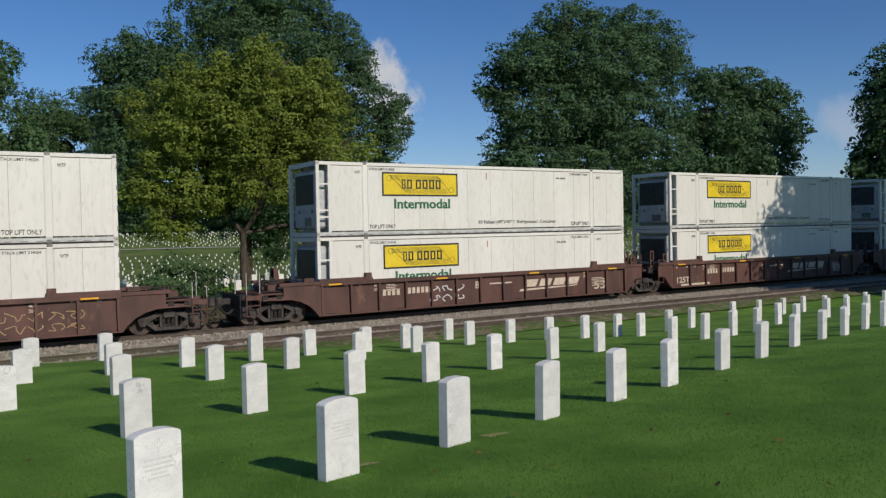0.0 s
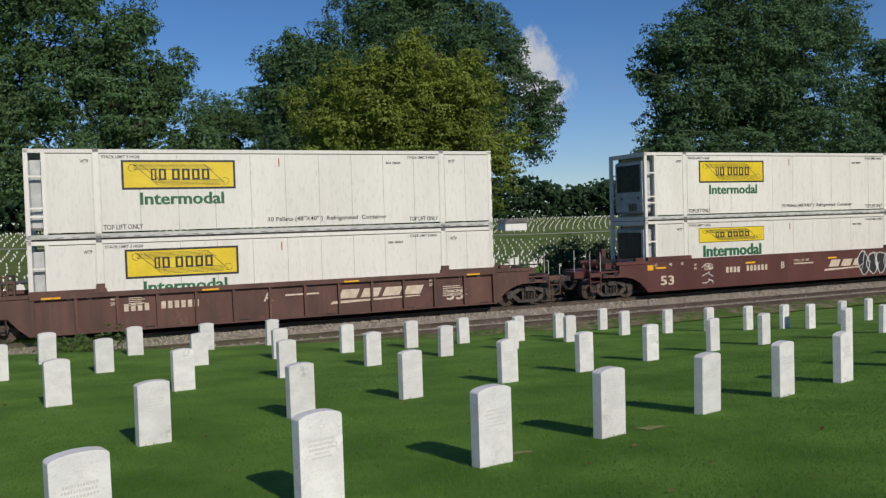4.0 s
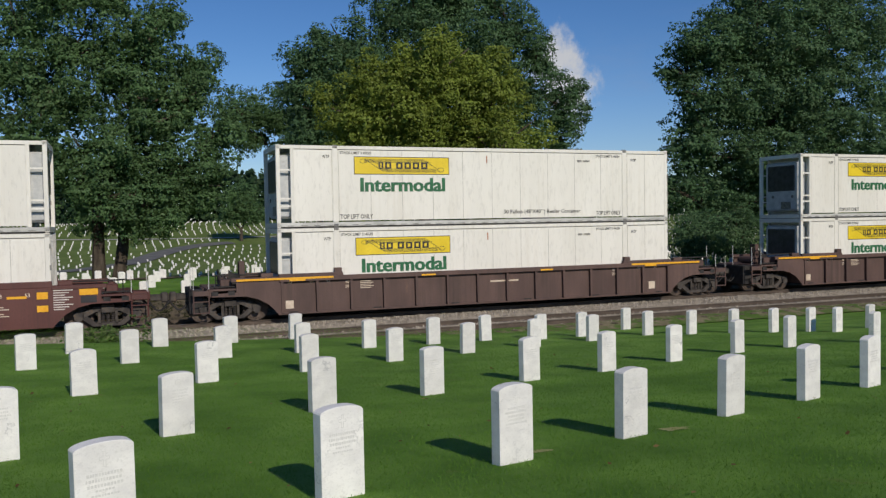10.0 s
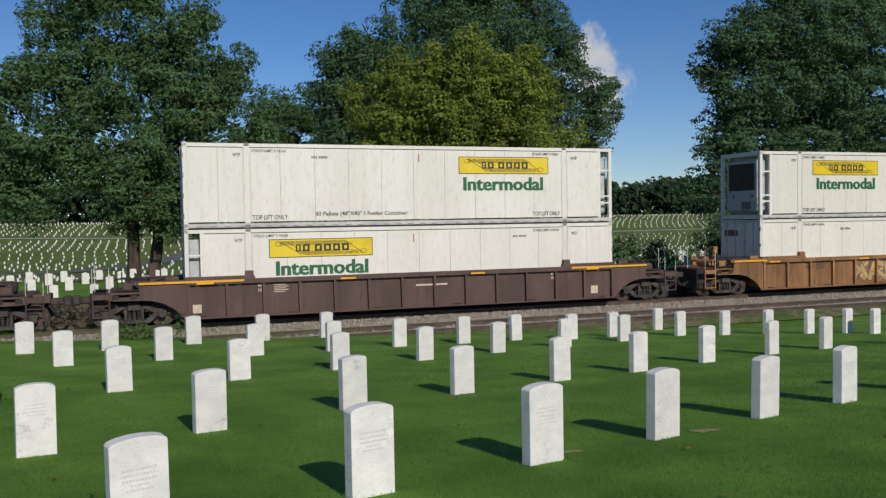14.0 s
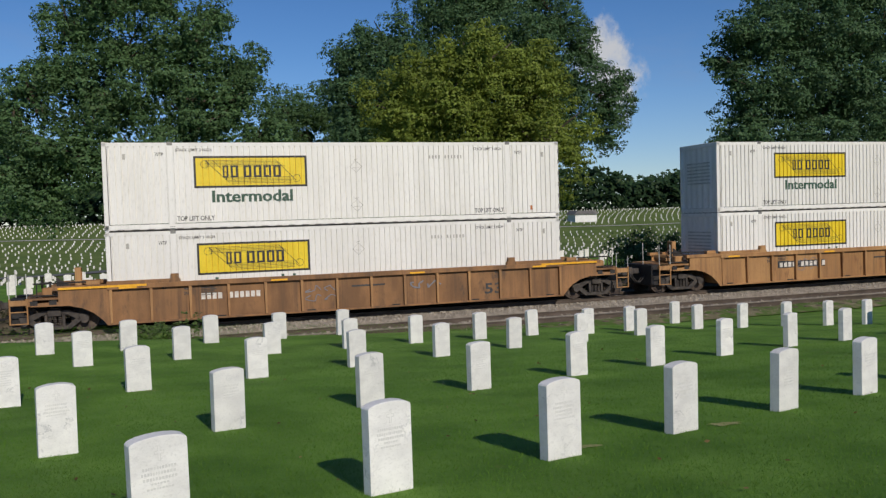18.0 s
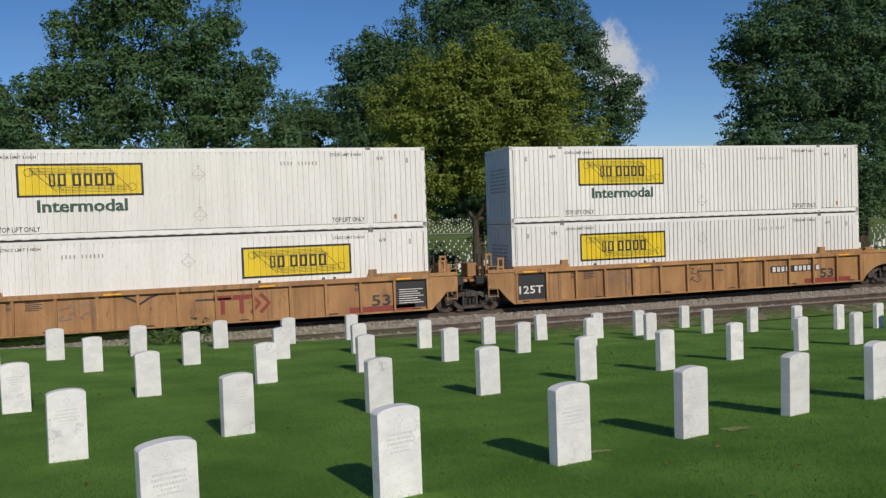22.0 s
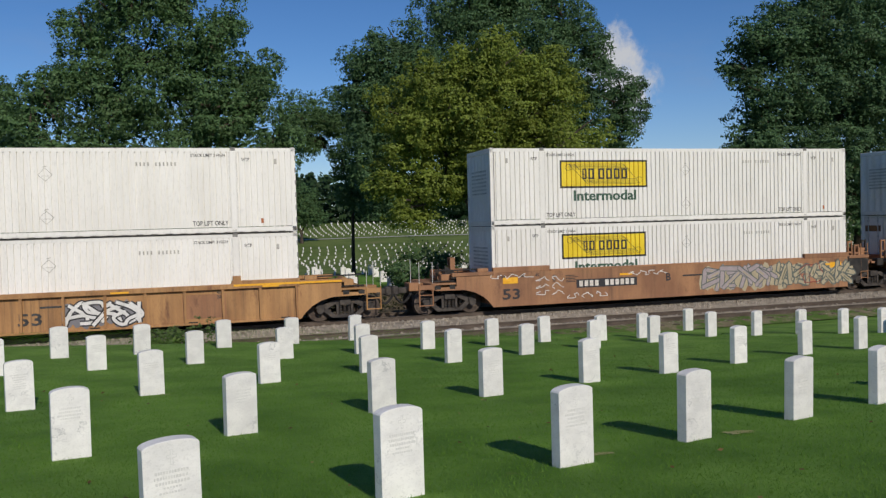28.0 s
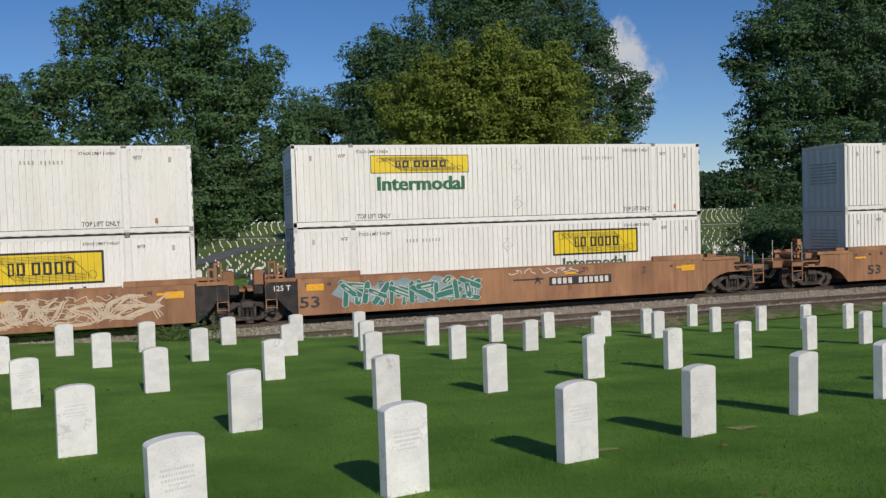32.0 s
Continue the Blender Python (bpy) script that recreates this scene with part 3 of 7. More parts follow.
def far_stones(name, label, spots, seed, tall=0.62, half=0.165):
    r = np.random.default_rng(seed)
    spots = np.array([s for s in spots], float)
    n = len(spots)
    h = np.full(n, tall) * r.uniform(0.92, 1.06, n)
    a = math.radians(15) + r.normal(0, 0.03, n)
    z = np.array([ground_z(x, y) for x, y in spots]) - 0.05
    quads = []
    ca, sa = np.cos(a), np.sin(a)

    def at(px, py, pz):
        return np.stack([spots[:, 0] + px * ca - py * sa, spots[:, 1] + px * sa + py * ca, z + pz * h], 1)

    for y in (-0.05, 0.05):
        quads.append(np.stack([at(-half, y, 0), at(half, y, 0), at(half, y, 0.94), at(-half, y, 0.94)], 1))
        quads.append(np.stack([at(-half, y, 0.94), at(half, y, 0.94), at(0.07, y, 1.0), at(-0.07, y, 1.0)], 1))
    for x in (-half, half):
        quads.append(np.stack([at(x, -0.05, 0), at(x, 0.05, 0), at(x, 0.05, 0.94), at(x, -0.05, 0.94)], 1))
    quads.append(np.stack([at(-0.07, -0.05, 1), at(0.07, -0.05, 1), at(0.07, 0.05, 1), at(-0.07, 0.05, 1)], 1))
    return tagged(place_mesh(name, quads_mesh(name, np.concatenate(quads)), MARBLE), label, "headstones", kind="stuff")


rnd = random.Random(3)
spots = []
for r in range(-50, 138):
    for i in range(0, 33):
        u = i * 6.0 if i < 13 else 78 + (i - 13) * 3.6
        x = r * 1.75 + 0.16 * u - 10 + 5.0 * math.sin(u * 0.035 + r * 0.013) + (0.87 if i % 2 and i < 13 else 0)
        y = 97 + u + 4.0 * math.sin(r * 0.055) + 0.05 * r
        if y < 236 and abs(y - road_y(x)) > 5.0 and abs(y - 193.5 + 0.06 * x) > 4.5 and -45 < x < 215 and rnd.random() < 0.95:
            spots.append((x + rnd.gauss(0, 0.1), y + rnd.gauss(0, 0.1)))
far_stones("distant_headstones", "rows of white marble headstones across the far slope", spots, 4, 0.47, 0.105)
spots = [(x + 0.4 * row + rnd.gauss(0, 0.05), 38.0 + 3.2 * row + rnd.gauss(0, 0.05)) for row in range(0, 4) for x in np.arange(-14, 66, 1.65)]
far_stones("headstones_beyond_track", "white headstones in shade just beyond the railway", spots, 5)

# ---- containers ----
HALF = L53 / 2
POSTS = (-HALF + 2.085, HALF - 2.085)
WORDS = {}


def word(body, height, width=None, bold=0.0):
    key = (body, height, width, bold)
    if key not in WORDS:
        WORDS[key] = text_mesh(body, height, width, bold)
    return WORDS[key]


def groove_line(x0, x1, pitch=0.1923, depth=0.05):
    """The outline of a corrugated wall from above: (x, depth) from x0 to x1, grooves on one fixed pitch."""
    marks = [(x0, 0.0)]
    k = math.ceil((x0 + HALF) / pitch)
    while True:
        g = -HALF + k * pitch
        if g + 0.07 > x1:
            break
        if g > x0:
            marks += [(g, 0.0), (g + 0.006, depth), (g + 0.034, depth), (g + 0.04, 0.0)]
        k += 1
    return marks + [(x1, 0.0)]


def corrugated(bm, x0, x1, z0, z1, side, lift):
    """A corrugated sheet on the side y = side * W53 / 2, standing lift metres proud of the crests."""
    y = W53 / 2 + lift
    cols = [[bm.verts.new((x, side * (y - d), z)) for z in (z0, z1)] for x, d in groove_line(x0, x1)]
    for a, b in zip(cols, cols[1:]):
        bm.faces.new((a[0], b[0], b[1], a[1]) if side < 0 else (b[0], a[0], a[1], b[1]))


def plate(bm, x0, x1, z0, z1, side, lift):
    y = side * (W53 / 2 + lift)
    v = [bm.verts.new((x, y, z)) for x, z in ((x0, z0), (x1, z0), (x1, z1), (x0, z1))]
    bm.faces.new(v if side < 0 else v[::-1])


def logo(parent, side, bold, wavy, green):
    """The yellow firm's panel near the nose, its device drawn as plain bars, with the word below it."""
    def sheet(bm, x0, x1, z0, z1, lift):
        if wavy:
            corrugated(bm, x0, x1, z0, z1, side, lift)
        else:
            plate(bm, x0, x1, z0, z1, side, lift)
    x0, x1, z0, z1 = {0: (-HALF + 2.82, -HALF + 6.57, 1.36, 2.42), 1: (-HALF + 2.77, -HALF + 6.42, 1.86, 2.5), 2: (-HALF + 2.84, -HALF + 6.46, 1.56, 2.52)}[bold]
    edge = 0.025 if bold == 1 else 0.07
    bm = bmesh.new()
    sheet(bm, x0, x1, z0, z1, 0.004)
    rim = part("sign_border", bm, BLACK, parent, "black border of the yellow sign")
    bm = bmesh.new()
    sheet(bm, x0 + edge, x1 - edge, z0 + edge, z1 - edge, 0.007)
    part("sign_panel", bm, YELLOW, rim, "bright yellow sign panel")
    # device: a slanted scroll of fine lines with heavy bars in its middle
    bm = bmesh.new()
    y = side * (W53 / 2 + 0.0105)
    w, h = x1 - x0, z1 - z0
    flow = 1 if side < 0 else -1
    mid = (x0 + x1) / 2

    def at(a, b):
        return mid + flow * (a - 0.5) * w, z0 + b * h
    for k in range(5):
        b = 0.14 + 0.045 * k
        stroke(bm, [at(0.33 - 0.02 * k, b), at(0.86, b)], 0.012, y)
        b = 0.86 - 0.045 * k
        stroke(bm, [at(0.1, b), at(0.72 + 0.02 * k, b)], 0.012, y)
    for a, b in (((0.1, 0.86), (0.31, 0.14)), ((0.72, 0.86), (0.9, 0.2)), ((0.16, 0.86), (0.36, 0.2))):
        stroke(bm, [at(*a), at(*b)], 0.016, y)
    for ca, cb in ((0.095, 0.74), (0.905, 0.27)):
        stroke(bm, [at(ca + 0.035 * math.cos(q), cb + 0.12 * math.sin(q)) for q in np.linspace(0, 2 * math.pi, 11)], 0.014, y)
    tagged(part("scroll_device", bm, BLACK, rim, "fine black scroll lines"), kind="stuff")
    bm = bmesh.new()
    widths = (0.06, 0.08, 0.085, 0.085, 0.085, 0.085)
    a = 0.25
    for k, q in enumerate(widths):
        q = q * 0.8
        p0, p1 = at(a, 0.32), at(a + q, 0.7 if q > 0.02 else 0.4)
        lo, hi = min(p0[0], p1[0]), max(p0[0], p1[0])
        # a hollow block for each sign of the firm's name
        t_ = (hi - lo) * 0.3
        for xa, xb, za, zb in ((lo, lo + t_, p0[1], p1[1]), (hi - t_, hi, p0[1], p1[1]), (lo + t_, hi - t_, p0[1], p0[1] + t_ * 0.8), (lo + t_, hi - t_, p1[1] - t_ * 0.8, p1[1])):
            v = [bm.verts.new((x, y + side * 0.002, z)) for x, z in ((xa, za), (xb, za), (xb, zb), (xa, zb))]
            bm.faces.new(v if side < 0 else v[::-1])
        a += q + 0.02 + (0.03 if k == 1 else 0)
    tagged(part("firm_name_bar", bm, BLACK, rim, "heavy black bars across the sign"), kind="stuff")
    bm = bmesh.new()
    if bold == 1:
        for k, dx in enumerate((-0.022, 0.0, 0.022)):
            add_mesh(bm, word("Intermodal", 0.5, 3.22, 0.014), -HALF + (3.01 if side < 0 else 6.23) + dx, side * (W53 / 2 + 0.006 + 0.0012 * k), 1.24, side > 0)
    else:
        for k, dx in enumerate((-0.012, 0.012)):
            add_mesh(bm, word("Intermodal", 0.4, 2.66, 0.014), -HALF + (3.39 if side < 0 else 6.05) + dx, side * (W53 / 2 + 0.006 + 0.0012 * k), 1.06 if bold else 0.87, side > 0)
    part("lettering", bm, green, parent, "large word Intermodal in bold letters")


def stencils(parent, side, reefer, bold):
    """Small print on one side, all of it upright and readable from that side."""
    y = side * (W53 / 2 + 0.006)
    flip = side > 0

    def put(bm, body, h, left, z, width=None):
        # left: where the words begin, as one reads them, from the reader's left end
        x = -HALF + left if not flip else HALF - left
        add_mesh(bm, word(body, h, width, 0.011), x, y, z, flip)
    bm = bmesh.new()
    put(bm, "STACK LIMIT 3 HIGH", 0.1, 2.26, 2.575, 1.15)
    put(bm, "STACK LIMIT 3 HIGH", 0.1, 12.72, 2.575, 1.1)
    put(bm, "WTP", 0.12, 1.62, 2.42, 0.26)
    put(bm, "WTP", 0.12, 14.35, 2.42, 0.26)
    put(bm, "TOP LIFT ONLY", 0.16, 2.24, 0.28, 1.2)
    put(bm, "TOP LIFT ONLY", 0.16, 12.72, 0.28, 1.15)
    nose_left = not flip
    if reefer:
        if bold == 1:
            put(bm, "30 Pallets (48\"X40\" ) Reefer Container", 0.2, 8.65 if nose_left else 4.4, 0.34, 3.35)
        else:
            put(bm, "30 Pallets (48\"X40\" )  Refrigerated  Container", 0.2, 7.5 if nose_left else 4.4, 0.36, 4.35)
    tagged(part("stencil", bm, PRINT, parent, "small dark printed notices"), kind="stuff")
    bm = bmesh.new()
    n0, gap, wide = (11.88 if nose_left else 4.3, 0.052, 0.03) if reefer else (11.0 if nose_left else 4.0, 0.12, 0.05)
    for k in range(11):
        if k == 4:
            continue
        x = n0 + gap * k
        x = -HALF + x if not flip else HALF - x - wide
        plate(bm, x, x + wide, 2.38 if reefer else 2.28, 2.46 if reefer else 2.4, side, 0.006)
    tagged(part("number_bar", bm, SEAM if not reefer else PRINT, parent, "plain bars where the number stands"), kind="stuff")
    bm = bmesh.new()
    if reefer:
        plate(bm, -0.14, -0.1, 2.3, 2.58, side, 0.006)
        part("marker_stripe", bm, REDMARK, parent, "short red-brown marker stripe")
    else:
        bm.free()
        for x in (-HALF + 0.62, HALF - 0.72):
            bm = bmesh.new()
            plate(bm, x, x + 0.09, 2.32, 2.5, side, 0.006)
            part("marker_plate", bm, SEAM, parent, "small grey marker plate")
        bm = bmesh.new()
        plate(bm, POSTS[1] + 0.88, POSTS[1] + 0.97, 0.33, 0.49, side, 0.006)
        part("red_plate", bm, REDMARK, parent, "small red marker plate")
        for z in (2.02, 0.66):
            bm = bmesh.new()
            c = -HALF + 8.3 if nose_left or True else 0
            stroke(bm, [(c - 0.12, z - 0.04), (c + 0.12, z - 0.04)], 0.012, y)
            stroke(bm, [(c - 0.06, z + 0.24), (c + 0.06, z + 0.27)], 0.02, y)
            stroke(bm, [(c + 0.21 * math.cos(q), z + 0.21 * math.sin(q)) for q in np.linspace(0, 2 * math.pi, 5)], 0.018, y)
            part("diamond_placard", bm, SEAM, parent, "faint diamond placard holder")


def container(reefer, bold):
    """A 53-foot container, its nose at the -x end, its origin below its middle."""
    skin = WHITE_REEFER if reefer else WHITE_DRY
    base = new("container")
    hw = W53 / 2
    for side in (-1, 1):
        bm = bmesh.new()
        spans = ((-HALF + (0.62 if reefer else 0.16), POSTS[0] - 0.1), (POSTS[0] + 0.1, POSTS[1] - 0.1), (POSTS[1] + 0.1, HALF - 0.16))
        for x0, x1 in spans:
            if reefer:
                plate(bm, x0, x1, 0.22, 2.72, side, -0.004)
            else:
                corrugated(bm, x0, x1, 0.22, 2.75, side, 0.0)
        part("side_panel", bm, skin, base)
        if reefer:
            for k in range(1, 10):
                x = POSTS[0] + 0.1 + k * 1.196
                bm = bmesh.new()
                plate(bm, x - 0.008, x + 0.008, 0.24, 2.7, side, -0.001)
                part("panel_seam", bm, SEAM, base)
            bm = bmesh.new()
            plate(bm, POSTS[1] + 0.95, POSTS[1] + 0.965, 0.24, 2.7, side, -0.001)
            part("panel_seam", bm, SEAM, base)
        bm = bmesh.new()
        box(bm, -HALF, HALF, *sorted((side * hw, side * (hw - 0.1))), 0.028, 0.2 if not reefer else 0.17, 0.008)
        if not reefer:
            box(bm, -HALF + 0.2, HALF - 0.2, *sorted((side * (hw + 0.012), side * (hw - 0.05))), 0.06, 0.1)
        part("bottom_rail", bm, GREY_RAIL if reefer else skin, base)
        bm = bmesh.new()
        box(bm, -HALF, HALF, *sorted((side * hw, side * (hw - 0.09))), 2.74, 2.868, 0.01)
        part("top_rail", bm, skin, base)
        bm = bmesh.new()
        for k in range(34):
            x = -HALF + 0.5 + k * (L53 - 1.0) / 33
            box(bm, x - 0.12, x + 0.1, *sorted((side * (hw + 0.004), side * (hw - 0.02))), 0.05 if reefer else 0.03, 0.075 if reefer else 0.05)
        tagged(part("rail_slot", bm, CASTING, base, "dark slots along the bottom rail"), kind="stuff")
        for x in POSTS:
            bm = bmesh.new()
            box(bm, x - 0.1, x + 0.1, *sorted((side * (hw + 0.003), side * (hw - 0.09))), 0.17, 2.76, 0.012)
            post = part("lift_post", bm, skin, base)
            for z in (0.0, H53 - 0.12):
                bm = bmesh.new()
                box(bm, x - 0.09, x + 0.09, *sorted((side * (hw + 0.008), side * (hw - 0.15))), z, z + 0.12, 0.012)
                part("corner_casting", bm, CASTING, post, "dark steel lifting casting")
            for dx in (-0.125, 0.118):
                bm = bmesh.new()
                box(bm, x + dx, x + dx + 0.007, *sorted((side * (hw + 0.0035), side * (hw - 0.02))), 0.2, 2.74)
                part("post_joint", bm, SEAM, post)
        for x, w in ((-HALF, 0.14), (HALF - 0.16, 0.16)):
            bm = bmesh.new()
            box(bm, x, x + w, *sorted((side * hw, side * (hw - 0.14))), 0.0, H53 - 0.012, 0.012)
            part("corner_post", bm, skin, base)
        if reefer:
            # open guard bay beside the cooling unit: a ladder of white bars over dark
            bm = bmesh.new()
            box(bm, -HALF + 0.5, -HALF + 0.62, *sorted((side * hw, side * (hw - 0.1))), 0.17, 2.76, 0.008)
            for z in (0.72, 0.98, 1.98):
                box(bm, -HALF + 0.13, -HALF + 0.52, *sorted((side * (hw - 0.01), side * (hw - 0.07))), z, z + 0.06)
            part("guard_frame", bm, skin, base, "white ladder-like guard beside the cooling unit")
        for k in range(4 if reefer else 6):
            bm = bmesh.new()
            z = 0.35 + k * (0.68 if reefer else 0.42)
            box(bm, HALF - 0.03, HALF + 0.012, *sorted((side * (hw + 0.012), side * (hw - 0.05))), z, z + 0.16)
            part("hinge", bm, CASTING, base, "dark door hinge")
        logo(base, side, bold, not reefer, GREEN if reefer or bold == 1 else DULL_GREEN)
        stencils(base, side, reefer, bold)
    bm = bmesh.new()
    box(bm, -HALF + 0.02, HALF - 0.02, -hw + 0.09, hw - 0.09, 2.78, 2.85)
    for k in range(36 if not reefer else 0):
        x = -HALF + 0.35 + k * 0.44
        box(bm, x, x + 0.2, -hw + 0.12, hw - 0.12, 2.848, 2.864)
    part("roof", bm, skin, base)
    bm = bmesh.new()
    box(bm, -HALF + 0.1, HALF - 0.1, -hw + 0.03, hw - 0.03, -0.02, 0.16)
    part("floor_frame", bm, DARK_IRON, base)
    # doors at the +x end
    for side in (-1, 1):
        bm = bmesh.new()
        box(bm, HALF - 0.09, HALF - 0.04, *sorted((side * 0.01, side * (hw - 0.1))), 0.2, 2.76, 0.006)
        for k in range(4):
            box(bm, HALF - 0.045, HALF - 0.03, *sorted((side * 0.1, side * (hw - 0.2))), 0.34 + k * 0.6, 0.78 + k * 0.6)
        door = part("door", bm, skin, base)
        for y in (0.3, 0.85):
            bm = bmesh.new()
            tube(bm, (HALF - 0.012, side * y, 0.12), (HALF - 0.012, side * y, 2.82), 0.02)
            for z in (0.3, 1.1, 1.9, 2.6):
                box(bm, HALF - 0.035, HALF + 0.01, side * y - 0.05, side * y + 0.05, z, z + 0.06)
            part("locking_bar", bm, GREY_RAIL, door, "grey steel locking bar")
    bm = bmesh.new()
    plate_y = (-1.05, -0.15)
    v = [bm.verts.new((HALF - 0.027, y, z)) for y, z in ((plate_y[0], 2.15), (plate_y[1], 2.15), (plate_y[1], 2.42), (plate_y[0], 2.42))]
    bm.faces.new(v)
    part("door_plate", bm, TAN, base, "small faded yellow door plate")
    bm = bmesh.new()
    if reefer:
        box(bm, -HALF + 0.6, -HALF + 0.66, -hw + 0.08, hw - 0.08, 0.17, 2.76)
        part("front_wall", bm, skin, base)
        bm = bmesh.new()
        box(bm, -HALF + 0.1, -HALF + 0.6, -1.02, 1.02, 0.32, 2.56, 0.08)
        unit = part("cooling_unit", bm, UNIT_WHITE, base, "pale grey cooling unit casing")
        bm = bmesh.new()
        box(bm, -HALF + 0.07, -HALF + 0.16, -0.86, 0.86, 1.22, 2.42, 0.05)
        part("unit_screen", bm, UNIT_DARK, unit, "large dark screen over the fans")
        for y in (-0.7, 0.5):
            bm = bmesh.new()
            tube(bm, (-HALF + 0.07, y, 0.98), (-HALF + 0.11, y, 0.98), 0.07, None, 10)
            part("gauge", bm, CASTING, unit, "small round gauge")
        bm = bmesh.new()
        box(bm, -HALF + 0.08, -HALF + 0.101, -0.6, 0.0, 0.42, 0.75, 0.01)
        part("access_panel", bm, CASTING, unit, "dark access panel")
        bm = bmesh.new()
        box(bm, -HALF, -HALF + 0.12, -hw + 0.14, hw - 0.14, 0.0, 0.17)
        part("end_sill", bm, skin, base)
        bm = bmesh.new()
        box(bm, -HALF, -HALF + 0.12, -hw + 0.14, hw - 0.14, 2.7, 2.88)
        part("end_header", bm, skin, base)
    else:
        cols = []
        for k in range(25):
            y = -hw + 0.14 + k * (2 * hw - 0.28) / 24
            x = -HALF + (0.03 if k % 4 in (0, 1) else 0.065)
            cols.append([bm.verts.new((x, y, z)) for z in (0.17, 2.74)])
        for a, b in zip(cols, cols[1:]):
            bm.faces.new((b[0], a[0], a[1], b[1]))
        part("front_wall", bm, skin, base)
        bm = bmesh.new()
        box(bm, -HALF, -HALF + 0.12, -hw + 0.14, hw - 0.14, 0.0, 0.19, 0.01)
        part("end_sill", bm, skin, base)
        bm = bmesh.new()
        box(bm, -HALF, -HALF + 0.12, -hw + 0.14, hw - 0.14, 2.72, 2.88, 0.01)
        part("end_header", bm, skin, base)
        for k in range(7):
            bm = bmesh.new()
            box(bm, -HALF + 0.012, -HALF + 0.03, -hw + 0.5, hw - 0.5, 1.2 + 0.14 * k, 1.26 + 0.14 * k)
            part("vent_slat", bm, GREY_RAIL, base)
    return base


MOVERS = []
KEPT = {}
# each well: where its container begins along the train, upper and lower box: (cooled, bold sign, nose ahead)
BOXES = [
    (-10.11, (1, 2, 1), (1, 2, 1)), (13.18, (1, 2, 1), (1, 2, 1)), (32.61, (1, 2, 1), (1, 2, 1)), (52.04, (1, 2, 1), (1, 2, 1)),
    (75.32, (1, 2, 1), (1, 1, 1)), (94.75, (1, 1, 0), (1, 2, 0)), (114.18, (1, 1, 0), (1, 2, 1)), (137.46, (1, 1, 1), (1, 1, 1)),
    (160.74, (1, 1, 1), (1, 1, 1)), (184.02, (1, 1, 0), (1, 1, 1)), (207.30, (1, 1, 1), (1, 1, 0)), (230.58, (0, 0, 1), (0, 0, 1)),
    (253.86, (0, 0, 1), (0, 0, 1)), (273.29, (0, 0, 1), (0, 0, 0)), (292.72, (0, 0, 1), (0, 0, 1)), (316.00, (0, 0, 0), (0, 2, 0)),
    (339.28, (0, 2, 1), (0, 2, 1)), (362.56, (0, 0, 1), (0, 2, 1)), (381.99, (0, 0, 1), (0, 0, 0)), (401.42, (0, 1, 1), (0, 2, 0)),
    (424.70, (0, 0, 1), (0, 0, 1)),
]
for at, *pair in BOXES:
    for level, (reefer, bold, ahead) in ((1, pair[0]), (0, pair[1])):
        kind = (reefer, bold)
        spot = pose(at + HALF, TRACK_Y, 0.305 + level * (H53 + 0.004), 0, 0, 0 if ahead else 180)
        if kind not in KEPT:
            KEPT[kind] = container(reefer, bold)
            KEPT[kind].matrix_basis = spot
            ob = KEPT[kind]
        else:
            ob = copy_thing(KEPT[kind], spot)
        body = "cream-white smooth refrigerated container" if reefer else "white corrugated steel container"
        rest = "stacked above another" if level else "set in a well car"
        tagged(ob, body + " with yellow sign " + rest, "container", "containers on the train")
        MOVERS.append((ob, at + HALF, TRACK_Y, 0.305 + level * (H53 + 0.004), 0 if ahead else 180))

# ---- well cars ----
CAR_Y = 1.43          # half width over the side sills
WHEEL_R = 0.42
TRUCK_OUT = 1.62      # truck centre beyond the container's end
WHEELS = []
FACE = {}             # how far from the centre line each car's painted wall lies
bm = bmesh.new()
for side in (-1, 1):
    for r0, r1, y0, y1 in ((0.42, 0.42, 0.7, 0.83), (0.455, 0.455, 0.66, 0.7), (0.3, 0.34, 0.83, 0.845), (0.13, 0.13, 0.84, 0.9)):
        tube(bm, (0, side * y0, 0), (0, side * y1, 0), r0, r1, 24)
    for k in range(4):
        a = k * math.pi / 2
        tube(bm, (0.22 * math.cos(a), side * 0.845, 0.22 * math.sin(a)), (0.22 * math.cos(a), side * 0.85, 0.22 * math.sin(a)), 0.04, None, 6)
tube(bm, (0, -0.9, 0), (0, 0.9, 0), 0.085, None, 10)
WHEELSET = bpy.data.meshes.new("wheelset")
bm.to_mesh(WHEELSET)
bm.free()


def truck_frame(side):
    """A cast side frame: bow-shaped, with two openings that show as gaps between its arms."""
    bm = bmesh.new()
    y0, y1 = sorted((side * 0.93, side * 1.06))
    slab(bm, [(-1.05, 0.5), (-0.98, 0.62), (-0.72, 0.62), (-0.42, 0.74), (0.42, 0.74), (0.72, 0.62), (0.98, 0.62), (1.05, 0.5), (0.98, 0.36), (0.78, 0.38), (0.55, 0.5), (0.36, 0.6), (-0.36, 0.6), (-0.55, 0.5), (-0.78, 0.38), (-0.98, 0.36)], y0, y1)
    slab(bm, [(-0.82, 0.42), (-0.62, 0.46), (-0.36, 0.24), (0.36, 0.24), (0.62, 0.46), (0.82, 0.42), (0.46, 0.13), (-0.46, 0.13)], y0, y1)
    for x in (-0.3, 0.22):
        box(bm, x, x + 0.08, y0, y1, 0.2, 0.66)
    return bm


